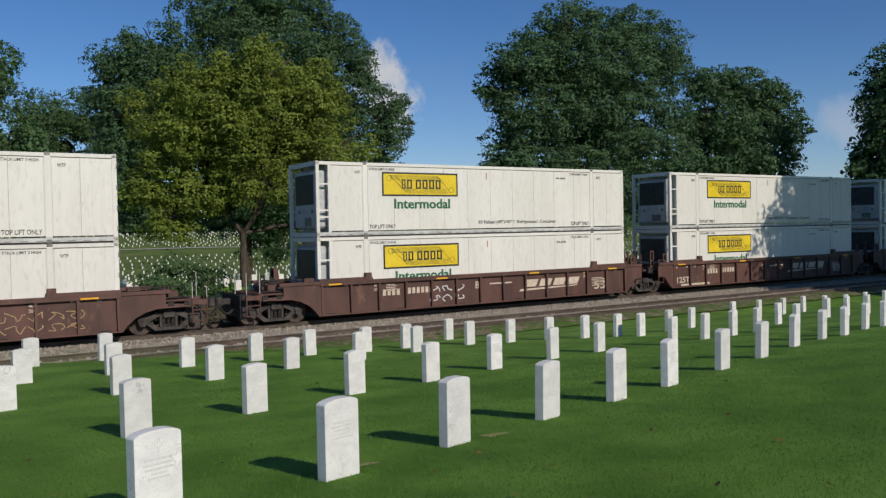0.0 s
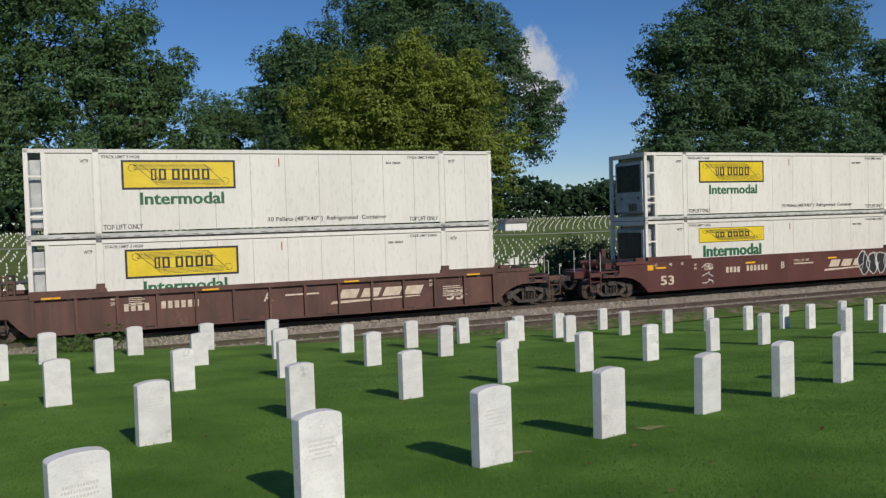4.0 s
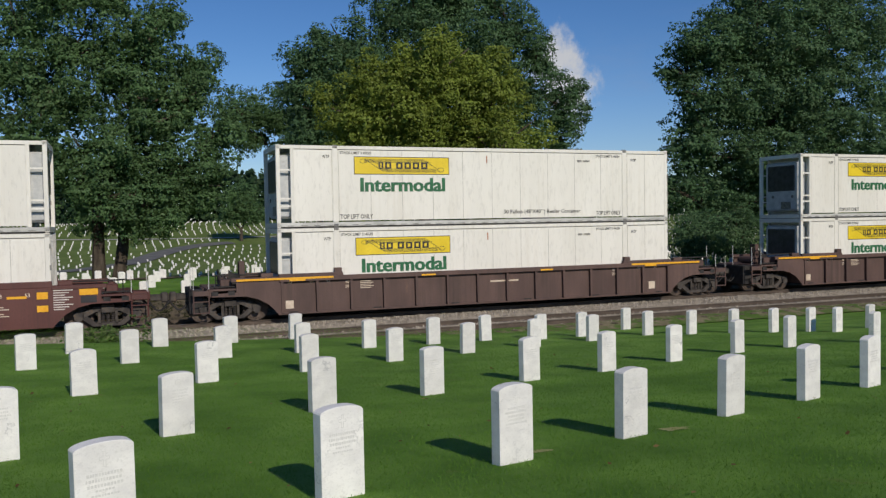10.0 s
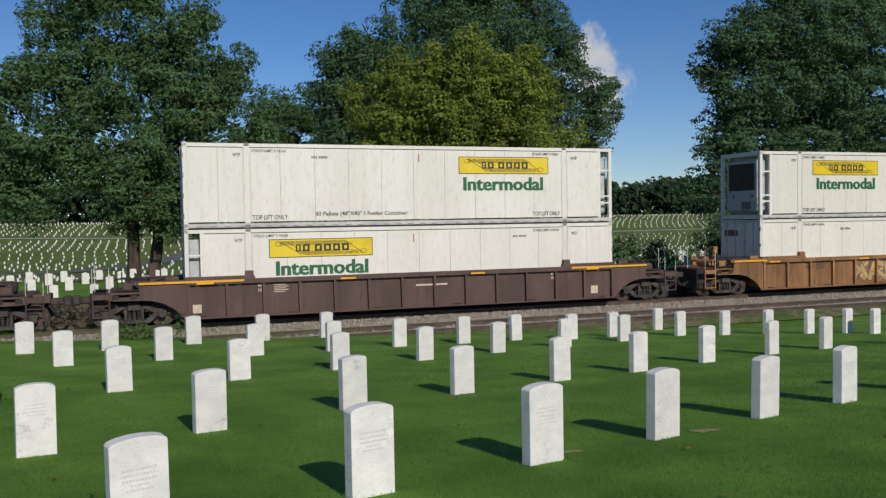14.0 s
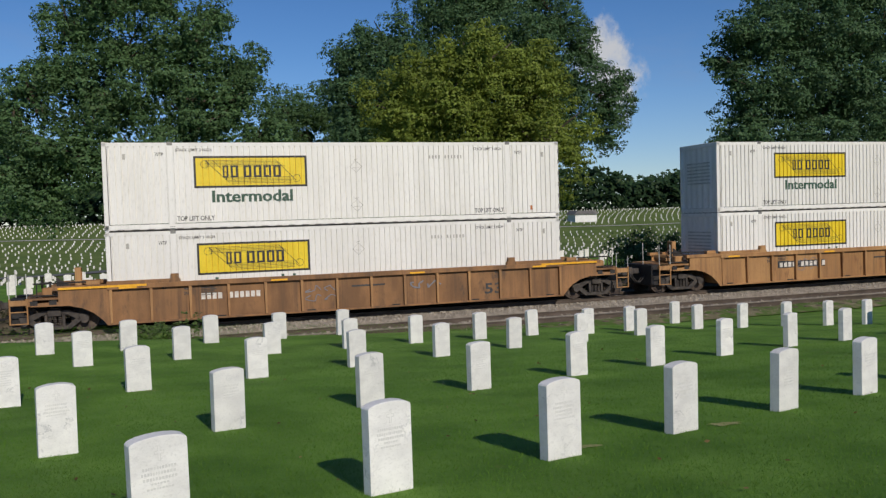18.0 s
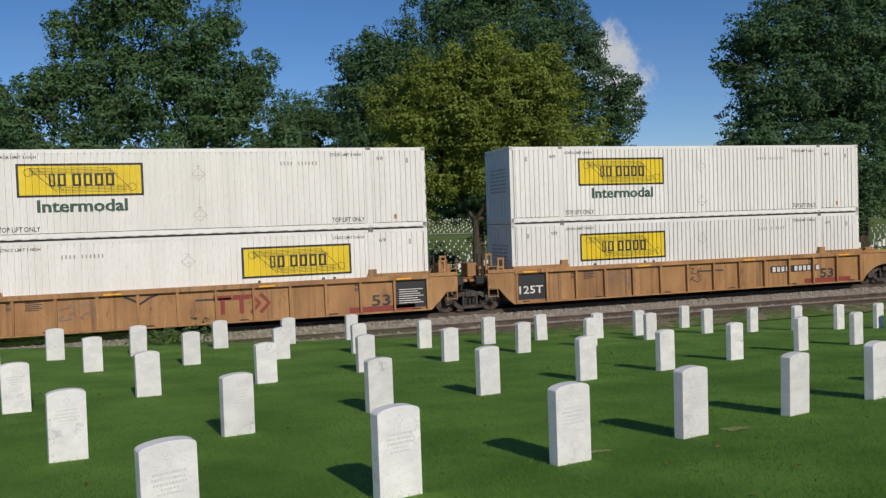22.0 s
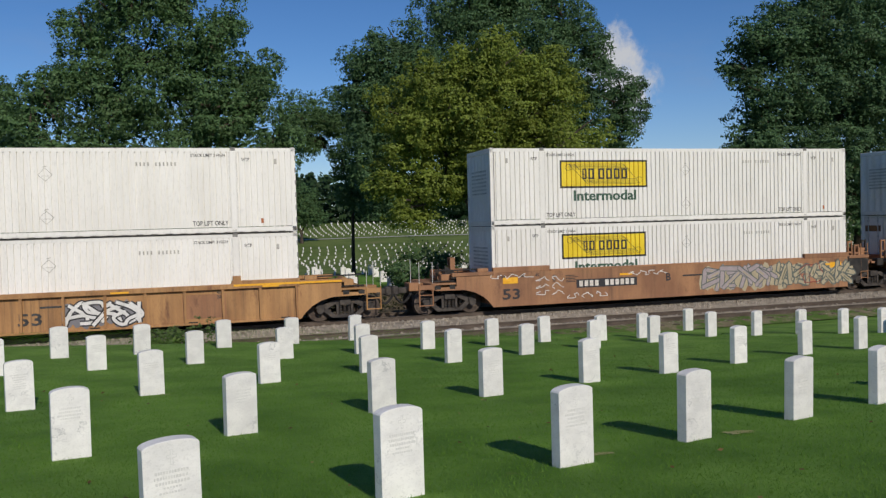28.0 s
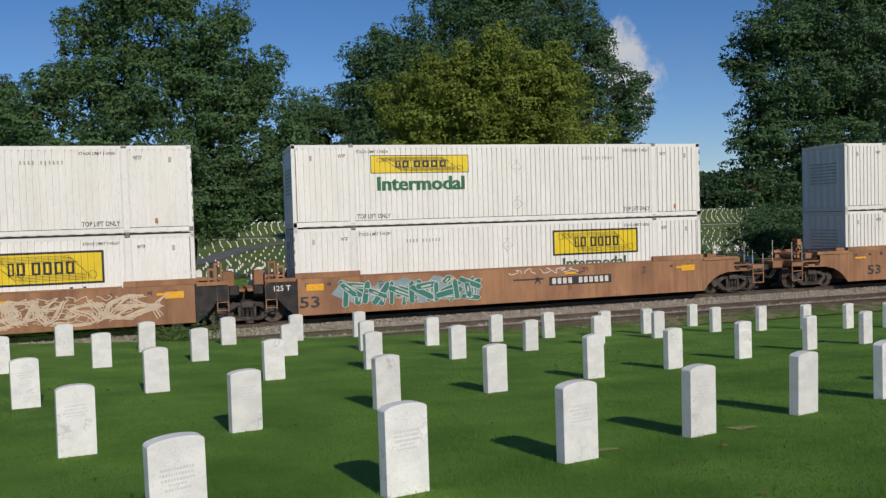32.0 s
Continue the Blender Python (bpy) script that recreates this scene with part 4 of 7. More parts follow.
FRAMES = {}
for side in (-1, 1):
    bm = truck_frame(side)
    FRAMES[side] = bpy.data.meshes.new("side_frame")
    bm.to_mesh(FRAMES[side])
    bm.free()
bm = bmesh.new()
for side in (-1, 1):
    for k in range(3):
        for q in range(5):
            tube(bm, (-0.15 + 0.15 * k, side * 1.0, 0.25 + 0.06 * q), (-0.15 + 0.15 * k, side * 1.0, 0.285 + 0.06 * q), 0.062, None, 8)
box(bm, -0.2, 0.2, -1.15, 1.15, 0.56, 0.78, 0.02)
BOLSTER = bpy.data.meshes.new("bolster_and_springs")
bm.to_mesh(BOLSTER)
bm.free()
bm = bmesh.new()
tube(bm, (0, -0.115, 0), (0, 0.115, 0), 0.13, 0.11, 10)
box(bm, -0.16, 0.16, -0.09, 0.07, 0.04, 0.18, 0.02)
BEARINGS = bpy.data.meshes.new("bearing")
bm.to_mesh(BEARINGS)
bm.free()


def truck(car, x):
    bogie = place_mesh("truck", BOLSTER, IRON, car, "grimy four-wheel truck")
    bogie.location = (x, 0, 0)
    for side in (-1, 1):
        place_mesh("side_frame", FRAMES[side], IRON, bogie)
    for side in (-1, 1):
        for dx in (-0.88, 0.88):
            place_mesh("bearing", BEARINGS, IRON, bogie).matrix_basis = pose(dx, side * 1.015, WHEEL_R, 0, 0, 0 if side < 0 else 180)
    for dx in (-0.88, 0.88):
        w = place_mesh("wheelset", WHEELSET, WHEEL_STEEL, bogie)
        w.location = (dx, 0, WHEEL_R)
        WHEELS.append((w, car, dx, x))
    return bogie


def side_text(car, body, h, x, z, material=None, width=None):
    bm = bmesh.new()
    add_mesh(bm, word(body, h, width, 0.02), x, -FACE[car] - 0.012, z)
    return part("lettering", bm, material or STENCIL, car, "painted sign " + body)


def bars(car, name, spots, material, label, proud=0.012, on=None):
    """Painted or fixed rectangles on the side; more than four of them are print, and stay one part."""
    y = -(on or FACE[car]) - proud
    bm = bmesh.new()
    for k, (x0, x1, z0, z1) in enumerate(spots):
        bm.faces.new([bm.verts.new((x, y, z)) for x, z in ((x0, z0), (x1, z0), (x1, z1), (x0, z1))])
        if len(spots) <= 4:
            part(name, bm, material, car, label)
            bm = bmesh.new()
    if len(spots) > 4:
        tagged(part(name, bm, material, car, label), kind="stuff")
    else:
        bm.free()


def bubbles(car, x0, x1, z0, z1, fill, line, seed, letters=5, width=0.05, under=None):
    """Spray-painted shapes: swollen letter-like blobs with outlines, and no word in them."""
    r = random.Random(seed)
    if under:
        bm = bmesh.new()
        for k in range(7):
            cx, rx, rz = x0 + (k + 0.5) * (x1 - x0) / 7, (x1 - x0) / 9, (z1 - z0) * r.uniform(0.38, 0.56)
            v = [bm.verts.new((cx + rx * math.cos(a), -FACE[car] - 0.010 - 0.0004 * k, (z0 + z1) / 2 + rz * math.sin(a) * r.uniform(0.85, 1.1))) for a in np.linspace(0, 2 * math.pi, 13)[:-1]]
            bm.faces.new(v)
        bmesh.ops.recalc_face_normals(bm, faces=bm.faces)
        tagged(part("graffiti_ground", bm, PAINTS[under], car, "sprayed patch behind the graffiti"), kind="stuff")
    step = (x1 - x0) / letters
    shapes = []
    for k in range(letters):
        cx, cz = x0 + (k + 0.5) * step, (z0 + z1) / 2
        n = 14
        lobes = r.choice((2, 3, 4))
        ph = r.uniform(0, 6.28)
        shapes.append([(cx + step * 0.6 * math.cos(a) * (1 + 0.2 * math.sin(lobes * a + ph)), cz + (z1 - z0) * 0.46 * math.sin(a) * (1 + 0.16 * math.cos(lobes * a + ph))) for a in np.linspace(0, 2 * math.pi, n + 1)])
    if fill:
        bm = bmesh.new()
        for k, s in enumerate(shapes):
            bm.faces.new([bm.verts.new((x, -FACE[car] - 0.0145 - 0.0004 * k, z)) for x, z in s[:-1]])
        bmesh.ops.recalc_face_normals(bm, faces=bm.faces)
        tagged(part("graffiti_fill", bm, PAINTS[fill], car, "filled graffiti shapes in spray paint"), kind="stuff")
    bm = bmesh.new()
    for s in shapes:
        stroke(bm, s, width, -FACE[car] - 0.018)
        a, b = s[r.randrange(14)], s[r.randrange(14)]
        c = ((a[0] + b[0]) / 2 + r.uniform(-0.2, 0.2) * step, (a[1] + b[1]) / 2 + r.uniform(-0.2, 0.2))
        stroke(bm, [a, c, b], width * 0.8, -FACE[car] - 0.0185)
        q = s[r.randrange(14)]
        cx, cz = x0 + (x1 - x0) * r.random(), (z0 + z1) / 2
        stroke(bm, [q, ((q[0] * 2 + s[0][0]) / 3, cz), (s[7][0] * 0.5 + q[0] * 0.5, cz + r.uniform(-0.25, 0.25))], width * 0.7, -FACE[car] - 0.019)
    tagged(part("graffiti_outline", bm, PAINTS[line], car, "sprayed graffiti outlines"), kind="stuff")


# skeletons of swollen, letter-like spray shapes in a unit square; they spell nothing
CURLS = (
    (((0.95, 0.8), (0.6, 1.0), (0.15, 0.85), (0.3, 0.55), (0.8, 0.42), (0.85, 0.12), (0.4, 0.0), (0.0, 0.2)),),
    (((0.0, 0.0), (0.25, 0.6), (0.5, 1.0), (0.75, 0.55), (1.0, 0.0)), ((0.2, 0.35), (0.5, 0.45), (0.9, 0.3))),
    (((0.55, 0.02), (0.12, 0.25), (0.1, 0.75), (0.5, 0.98), (0.9, 0.7), (0.88, 0.3), (0.5, 0.1)),),
    (((0.1, 0.0), (0.18, 0.5), (0.1, 1.0)), ((1.0, 1.0), (0.6, 0.7), (0.3, 0.5), (0.7, 0.25), (1.05, -0.05))),
    (((1.0, 0.95), (0.5, 1.0), (0.12, 0.75), (0.3, 0.5), (0.1, 0.2), (0.5, 0.02), (1.0, 0.12)), ((0.3, 0.5), (0.8, 0.55))),
    (((0.0, 1.0), (0.2, 0.4), (0.45, 0.0), (0.65, 0.45), (1.0, 1.05)), ((0.5, 0.6), (0.62, 0.95))),
)


def smooth_line(pts, n=4):
    """A rounded line through the points."""
    p = [Vector(q) for q in pts]
    p = [p[0] * 2 - p[1]] + p + [p[-1] * 2 - p[-2]]
    out = []
    for i in range(1, len(p) - 2):
        for k in range(n):
            t = k / n
            out.append(0.5 * (2 * p[i] + (p[i + 1] - p[i - 1]) * t + (2 * p[i - 1] - 5 * p[i] + 4 * p[i + 1] - p[i + 2]) * t * t + (3 * p[i] - p[i - 1] - 3 * p[i + 1] + p[i + 2]) * t ** 3))
    return [tuple(q) for q in out + [p[-2]]]


def scrawl(car, x0, x1, z0, z1, fill, line, seed, letters=5, width=0.05, under=None):
    """Spray-painted shapes: thick curled strokes with an outline over a cloud of colour."""
    r = random.Random(seed)
    face = -FACE[car]
    if under:
        bm = bmesh.new()
        for k in range(9):
            cx, rx, rz = x0 + (k + 0.5) * (x1 - x0) / 9, (x1 - x0) / 11, (z1 - z0) * r.uniform(0.34, 0.52)
            cz = (z0 + z1) / 2 + r.uniform(-0.08, 0.05)
            bm.faces.new([bm.verts.new((cx + rx * math.cos(a) * r.uniform(0.85, 1.15), face - 0.010 - 0.0004 * k, max(0.24, min(1.4, cz + rz * math.sin(a) * r.uniform(0.85, 1.1))))) for a in np.linspace(0, 2 * math.pi, 15)[:-1]])
        bmesh.ops.recalc_face_normals(bm, faces=bm.faces)
        tagged(part("graffiti_ground", bm, PAINTS[under], car, "sprayed patch behind the graffiti"), kind="stuff")
    step, h = (x1 - x0) / letters, z1 - z0
    thick = min(step, h) * 0.24
    edge, body = bmesh.new(), bmesh.new()
    for k in range(letters):
        lean, w = r.uniform(-0.2, 0.45), step * r.uniform(1.35, 1.9)
        tall, low = h * r.uniform(0.78, 0.95) - thick, z0 + thick / 2 + h * r.uniform(0.0, 0.08)
        mirror, upend = (k + seed) % 2, r.random() < 0.5
        skeletons = list(CURLS[(k * 5 + seed) % 6]) + [((r.random(), r.uniform(0.7, 1.0)), (r.random(), 0.5), (r.uniform(-0.3, 1.3), r.uniform(0.0, 0.35)))]
        for i, skeleton in enumerate(skeletons):
            turned = [(1 - a if mirror else a, 1 - b if upend else b) for a, b in skeleton]
            pts = smooth_line([(x0 + k * step + 0.02 * step + (a + r.uniform(-0.15, 0.15) + lean * b) * w * 1.02, low + max(0.0, min(1.0, b + r.uniform(-0.12, 0.12))) * tall) for a, b in turned])
            lift = 0.0145 + 0.0016 * k + 0.0002 * i
            if fill:
                stroke(edge, pts, thick + 2 * width, face - lift)
                stroke(body, pts, thick, face - lift - 0.0008)
            else:
                stroke(edge, pts, width, face - lift)
                stroke(edge, [(a + 0.09, b + 0.05 * math.sin(j)) for j, (a, b) in enumerate(pts)], width * 0.6, face - lift - 0.0004)
                stroke(edge, [(a - 0.08, b - 0.06) for a, b in pts[::2]], width * 0.6, face - lift - 0.0008)
    tagged(part("graffiti_outline", edge, PAINTS[line], car, "sprayed graffiti outlines"), kind="stuff")
    if fill:
        tagged(part("graffiti_fill", body, PAINTS[fill], car, "filled graffiti strokes in spray paint"), kind="stuff")
    else:
        body.free()


def wildstyle(car, x0, x1, z0, z1, fill, shade, line, seed, letters=5, width=0.035, under=None):
    """Spray-painted shapes: pointed, overlapping bars with outlines and inner shards; they spell nothing."""
    r = random.Random(seed)
    face = -FACE[car]
    if under:
        bm = bmesh.new()
        for k in range(14):
            cx, cz = x0 + (k + 0.5) * (x1 - x0) / 14, (z0 + z1) / 2 + r.uniform(-0.15, 0.15)
            rx, rz = (x1 - x0) / 12, (z1 - z0) * r.uniform(0.3, 0.52)
            bm.faces.new([bm.verts.new((cx + rx * math.cos(a) * r.uniform(0.6, 1.3), face - 0.009 - 0.0003 * k, max(0.24, min(1.42, cz + rz * math.sin(a) * r.uniform(0.6, 1.15))))) for a in np.linspace(0, 2 * math.pi, 12)[:-1]])
        bmesh.ops.recalc_face_normals(bm, faces=bm.faces)
        tagged(part("graffiti_ground", bm, PAINTS[under], car, "sprayed patch behind the graffiti"), kind="stuff")
    step, h = (x1 - x0) / letters, z1 - z0
    edge, body, shard = bmesh.new(), bmesh.new(), bmesh.new()
    count = 0

    def pointed(bm, p, q, t, lift):
        d = (q - p).normalized()
        n = Vector((-d.y, d.x)) * t / 2
        ring = (p + n, p - d * t * 0.25, p - n * 0.8, q - n * 0.9, q + d * t * 0.55, q + n)
        bm.faces.new([bm.verts.new((v.x, face - lift, max(z0 - 0.06, min(z1 + 0.06, v.y)))) for v in ring])
    for k in range(letters):
        left = x0 + k * step
        for j in range(6):
            t = min(step, h) * r.uniform(0.16, 0.26)
            if j < 2:
                p = Vector((left + step * (0.15 + 0.6 * j) + r.uniform(-0.1, 0.1), z0 + h * r.uniform(0.02, 0.2)))
                q = p + Vector((step * r.uniform(-0.15, 0.35), h * r.uniform(0.55, 0.8)))
            else:
                p = Vector((left + step * r.uniform(0.0, 0.5), z0 + h * r.uniform(0.1, 0.9)))
                q = Vector((left + step * r.uniform(0.6, 1.25), z0 + h * r.uniform(0.1, 0.9)))
            lift = 0.014 + 0.00024 * count
            pointed(edge, p, q, t + 2 * width, lift)
            pointed(body, p, q, t, lift + 0.00012)
            if j % 2:
                pointed(shard, p.lerp(q, 0.2) + Vector((0.02, -0.02)), p.lerp(q, r.uniform(0.5, 0.9)), t * 0.35, lift + 0.00018)
            count += 1
    for name, bm, tint, text in (("graffiti_outline", edge, line, "sprayed graffiti outlines"), ("graffiti_fill", body, fill, "filled graffiti bars in spray paint"), ("graffiti_shade", shard, shade, "lighter sprayed shards")):
        bmesh.ops.recalc_face_normals(bm, faces=bm.faces)
        tagged(part(name, bm, PAINTS[tint], car, text), kind="stuff")


def owner_mark(car, x0, x1, z0, z1, ink):
    """The owner's large painted mark as plain bars and chevrons."""
    w = (x1 - x0) / 3.2
    bars(car, "owner_bar", [(x0, x0 + w, z1 - 0.16, z1), (x0 + w * 0.38, x0 + w * 0.62, z0, z1 - 0.16), (x0 + w * 1.06, x0 + w * 2.0, z1 - 0.16, z1), (x0 + w * 1.42, x0 + w * 1.66, z0, z1 - 0.16)], ink, "faded red owner's mark as bars")
    for a, b in ((2.05, 2.55), (2.6, 3.1)):
        bm = bmesh.new()
        stroke(bm, [(x0 + a * w, z1), (x0 + b * w, (z0 + z1) / 2), (x0 + a * w, z0)], 0.13, -FACE[car] - 0.012)
        part("owner_chevron", bm, ink, car, "faded red chevron of the owner's mark")


def tag_lines(car, x0, x1, z0, z1, tint, seed, n=3, width=0.028):
    """Thin looping tags that spell nothing."""
    r = random.Random(seed)
    bm = bmesh.new()
    for k in range(n):
        zc = z0 + (k + 0.5) * (z1 - z0) / n
        h = (z1 - z0) / n * 0.45
        pts = []
        m = int((x1 - x0) / 0.09)
        for i in range(m):
            u = i / max(1, m - 1)
            pts.append((x0 + (x1 - x0) * u + 0.07 * math.sin(i * 1.9 + seed), zc + h * math.sin(i * 1.35 + seed + k) * r.uniform(0.5, 1.0)))
        for i in range(0, m - 5, 6):
            stroke(bm, smooth_line([(a + 0.1 * math.sin(j * 2.6 + seed), b) for j, (a, b) in enumerate(pts[i:i + 6])], 3), width * 0.8, -FACE[car] - 0.02)
    tagged(part("graffiti_tag", bm, PAINTS[tint], car, "thin sprayed tags"), kind="stuff")


def well_car(paint, ribbed, left, right, label, trim=None, dark_end=False):
    """A well unit. left and right: "c" a coupler end on its own truck, "a" a shared truck that this unit carries, "n" a shared truck of its neighbour."""
    car = new("well_car")
    FACE[car] = CAR_Y - 0.085 if ribbed else CAR_Y
    tagged(car, label, "well car", "cars of the train")
    trim = trim or paint
    top = 1.5
    for side in (-1, 1):
        ya, yb = sorted((side * CAR_Y, side * (CAR_Y - 0.06)))
        inner = sorted((side * (CAR_Y - 0.085), side * (CAR_Y - 0.115)))
        bm = bmesh.new()
        if ribbed:
            box(bm, 0.05, L53 - 0.05, *inner, 0.24, 1.36)
        else:
            box(bm, 0.05, L53 - 0.05, ya, yb, 0.2, 1.47, 0.01)
        wall = part("side_wall", bm, paint, car)
        if ribbed:
            bm = bmesh.new()
            box(bm, 0.0, L53, *sorted((side * (CAR_Y + 0.05), side * (CAR_Y - 0.16))), 1.34, top, 0.012)
            part("top_chord", bm, paint, car, "heavy top chord with worn edge")
            bm = bmesh.new()
            box(bm, 0.05, L53 - 0.05, *sorted((side * (CAR_Y - 0.0), side * (CAR_Y - 0.11))), 0.2, 0.26, 0.006)
            part("bottom_chord", bm, paint, car)
            for k in range(14):
                x = 0.1 + k * (L53 - 0.2) / 13
                bm = bmesh.new()
                slab(bm, [(x - 0.03, 0.26), (x + 0.03, 0.26), (x + 0.045, 1.34), (x - 0.045, 1.34)], *sorted((side * (CAR_Y + 0.035), side * (CAR_Y - 0.09))))
                part("rib", bm, trim if side < 0 else paint, wall)
        else:
            bm = bmesh.new()
            box(bm, 2.3, L53 - 2.3, *sorted((side * (CAR_Y + 0.004), side * (CAR_Y - 0.14))), 1.47, 1.52, 0.008)
            part("top_chord", bm, paint, car)
        for x0, x1 in ((-0.02, 2.26), (L53 - 2.26, L53 + 0.02)):
            bm = bmesh.new()
            box(bm, x0, x1, *sorted((side * (CAR_Y + (0.02 if ribbed else 0.004)), side * (CAR_Y - 0.14))), top - 0.03, top + (0.11 if ribbed else 0.17), 0.015)
            part("raised_chord", bm, paint, car)
        for x in (2.085, L53 - 2.085) if ribbed else ():
            bm = bmesh.new()
            slab(bm, [(x - 0.2, top), (x + 0.2, top), (x + 0.13, top + 0.13), (x + 0.13, top + 0.27), (x - 0.13, top + 0.27), (x - 0.13, top + 0.13)], *sorted((side * (CAR_Y + 0.03), side * (CAR_Y - 0.12))))
            part("container_guide", bm, paint, car, "stubby container guide on the chord")
        for end, x, way in ((left, 0.0, -1), (right, L53, 1)):
            reach = 2.25 if end == "c" else 1.05
            bm = bmesh.new()
            outline = [(0.06, 0.2), (-0.02, 0.2), (-0.2, 0.42), (-0.42, 0.62), (-0.75, 0.8), (-1.15, 0.9), (-reach, 0.92), (-reach, 1.02), (-1.45, 1.05), (-1.45, 1.42), (0.06, 1.5)]
            if end != "c":
                outline = [(0.06, 0.2), (-0.02, 0.2), (-0.35, 0.5), (-0.62, 0.82), (-reach, 0.86), (-reach, 1.36), (0.06, 1.5)]
            slab(bm, [(x - way * a, b) if way > 0 else (x + a, b) for a, b in outline], *sorted((side * CAR_Y, side * (CAR_Y - 0.06))))
            part("end_web", bm, DARK_IRON if dark_end and end != "c" else paint, car)
            bm = bmesh.new()
            a, b = sorted((x + way * 0.0, x + way * (1.62 if end == "c" else reach)))
            box(bm, a, b, *sorted((side * (CAR_Y + 0.04), side * (CAR_Y - 0.18))), 1.4, 1.53, 0.012)
            part("end_chord", bm, paint, car)
    # well floor and centre
    for k in range(6):
        x = 0.5 + k * (L53 - 1.0) / 5
        bm = bmesh.new()
        box(bm, x - 0.15, x + 0.15, -CAR_Y + 0.06, CAR_Y - 0.06, 0.2, 0.3)
        part("floor_beam", bm, DARK_IRON, car)
    for end, x, way in ((left, 0.0, -1), (right, L53, 1)):
        bm = bmesh.new()
        a, b = sorted((x - way * 0.02, x + way * 0.1))
        box(bm, a, b, -CAR_Y + 0.06, CAR_Y - 0.06, 0.3, 1.4)
        part("end_bulkhead", bm, paint, car)
        bm = bmesh.new()
        reach = 2.95 if end == "c" else 1.35
        a, b = sorted((x, x + way * reach))
        box(bm, a, b, -0.35, 0.35, 0.86, 1.16, 0.02)
        a, b = sorted((x + way * 0.1, x + way * (reach - 0.55)))
        box(bm, a, b, -CAR_Y + 0.06, CAR_Y - 0.06, 1.12, 1.18)
        part("end_deck", bm, paint, car)
        if end == "c":
            # end sill, steps, grab irons, brake gear, coupler
            bm = bmesh.new()
            a, b = sorted((x + way * 2.2, x + way * 2.42))
            box(bm, a, b, -CAR_Y + 0.05, CAR_Y - 0.05, 0.92, 1.16, 0.015)
            part("end_sill", bm, paint, car)
            bm = bmesh.new()
            xs_ = (x + way * 2.35, x + way * 2.85)
            for q in xs_:
                tube(bm, (q, -CAR_Y + 0.02, 0.38), (q, -CAR_Y + 0.02, 1.2), 0.026, None, 6)
            for z in (0.4, 0.78):
                tube(bm, (xs_[0], -CAR_Y + 0.02, z), (xs_[1], -CAR_Y + 0.02, z), 0.022, None, 6)
            box(bm, min(xs_), max(xs_), -CAR_Y, -CAR_Y + 0.16, 0.98, 1.14)
            part("side_step", bm, trim, car, "hanging side step below the end deck")
            for q, y, high in ((xs_[0], -CAR_Y + 0.03, 1.98 if way < 0 else 1.75), (xs_[1], -CAR_Y + 0.03, 1.98 if way < 0 else 1.6), (xs_[1], -0.2, 2.05)):
                bm = bmesh.new()
                tube(bm, (q, y, 1.05), (q, y, high), 0.014, None, 6)
                part("grab_post", bm, GREY_RAIL, car, "thin worn grab post")
            bm = bmesh.new()
            for q in (0.45, 1.3, 2.1):
                tube(bm, (x + way * q, -CAR_Y + 0.3, 1.15), (x + way * q, -CAR_Y + 0.3, 1.62), 0.02, None, 6)
            tube(bm, (x + way * 0.3, -CAR_Y + 0.3, 1.62), (x + way * 2.2, -CAR_Y + 0.3, 1.62), 0.026, None, 6)
            tube(bm, (x + way * 0.5, -CAR_Y + 0.22, 1.24), (x + way * 2.3, -CAR_Y + 0.22, 1.24), 0.03, None, 6)
            part("side_rail", bm, DARK_IRON, car, "dark pipe rail along the end deck")
            if way < 0 and ribbed:
                # black box that fills the lower space between the car ends
                bm = bmesh.new()
                box(bm, x - 2.96, x - 2.5, -1.0, 1.0, 0.34, 1.16, 0.02)
                part("draft_box", bm, DARK_IRON, car, "black box low between the car ends")
            if way < 0:
                # brake gear at one end: a slotted upright, a wheel and a slanted guard
                bm = bmesh.new()
                for y in (0.32, 0.62):
                    box(bm, x - 1.12, x - 0.92, y, y + 0.06, 1.18, 2.02, 0.01)
                for z in (1.18, 1.42, 1.94):
                    box(bm, x - 1.12, x - 0.92, 0.38, 0.62, z, z + 0.08)
                part("brake_housing", bm, trim, car, "slotted upright brake housing")
                bm = bmesh.new()
                slab(bm, [(x - 1.6, 1.18), (x - 0.9, 1.18), (x - 1.1, 1.44), (x - 1.6, 1.78)], -0.5, -0.46)
                part("slanted_guard", bm, DARK_IRON, car, "slanted dark steel guard plate")
                bm = bmesh.new()
                for q in range(12):
                    a0, a1 = q * math.pi / 6, (q + 1) * math.pi / 6
                    tube(bm, (x - 1.98, 0.2 * math.cos(a0) - 0.75, 1.62 + 0.2 * math.sin(a0)), (x - 1.98, 0.2 * math.cos(a1) - 0.75, 1.62 + 0.2 * math.sin(a1)), 0.016, None, 5)
                for q in range(3):
                    a0 = q * math.pi / 3
                    tube(bm, (x - 1.98, 0.2 * math.cos(a0) - 0.75, 1.62 + 0.2 * math.sin(a0)), (x - 1.98, -0.2 * math.cos(a0) - 0.75, 1.62 - 0.2 * math.sin(a0)), 0.01, None, 5)
                tube(bm, (x - 1.98, -0.75, 1.62), (x - 1.7, -0.75, 1.62), 0.025, None, 6)
                tube(bm, (x - 1.75, -0.75, 1.15), (x - 1.75, -0.75, 1.66), 0.04, None, 6)
                part("brake_wheel", bm, DARK_IRON, car, "spoked hand brake wheel on a post")
            bm = bmesh.new()
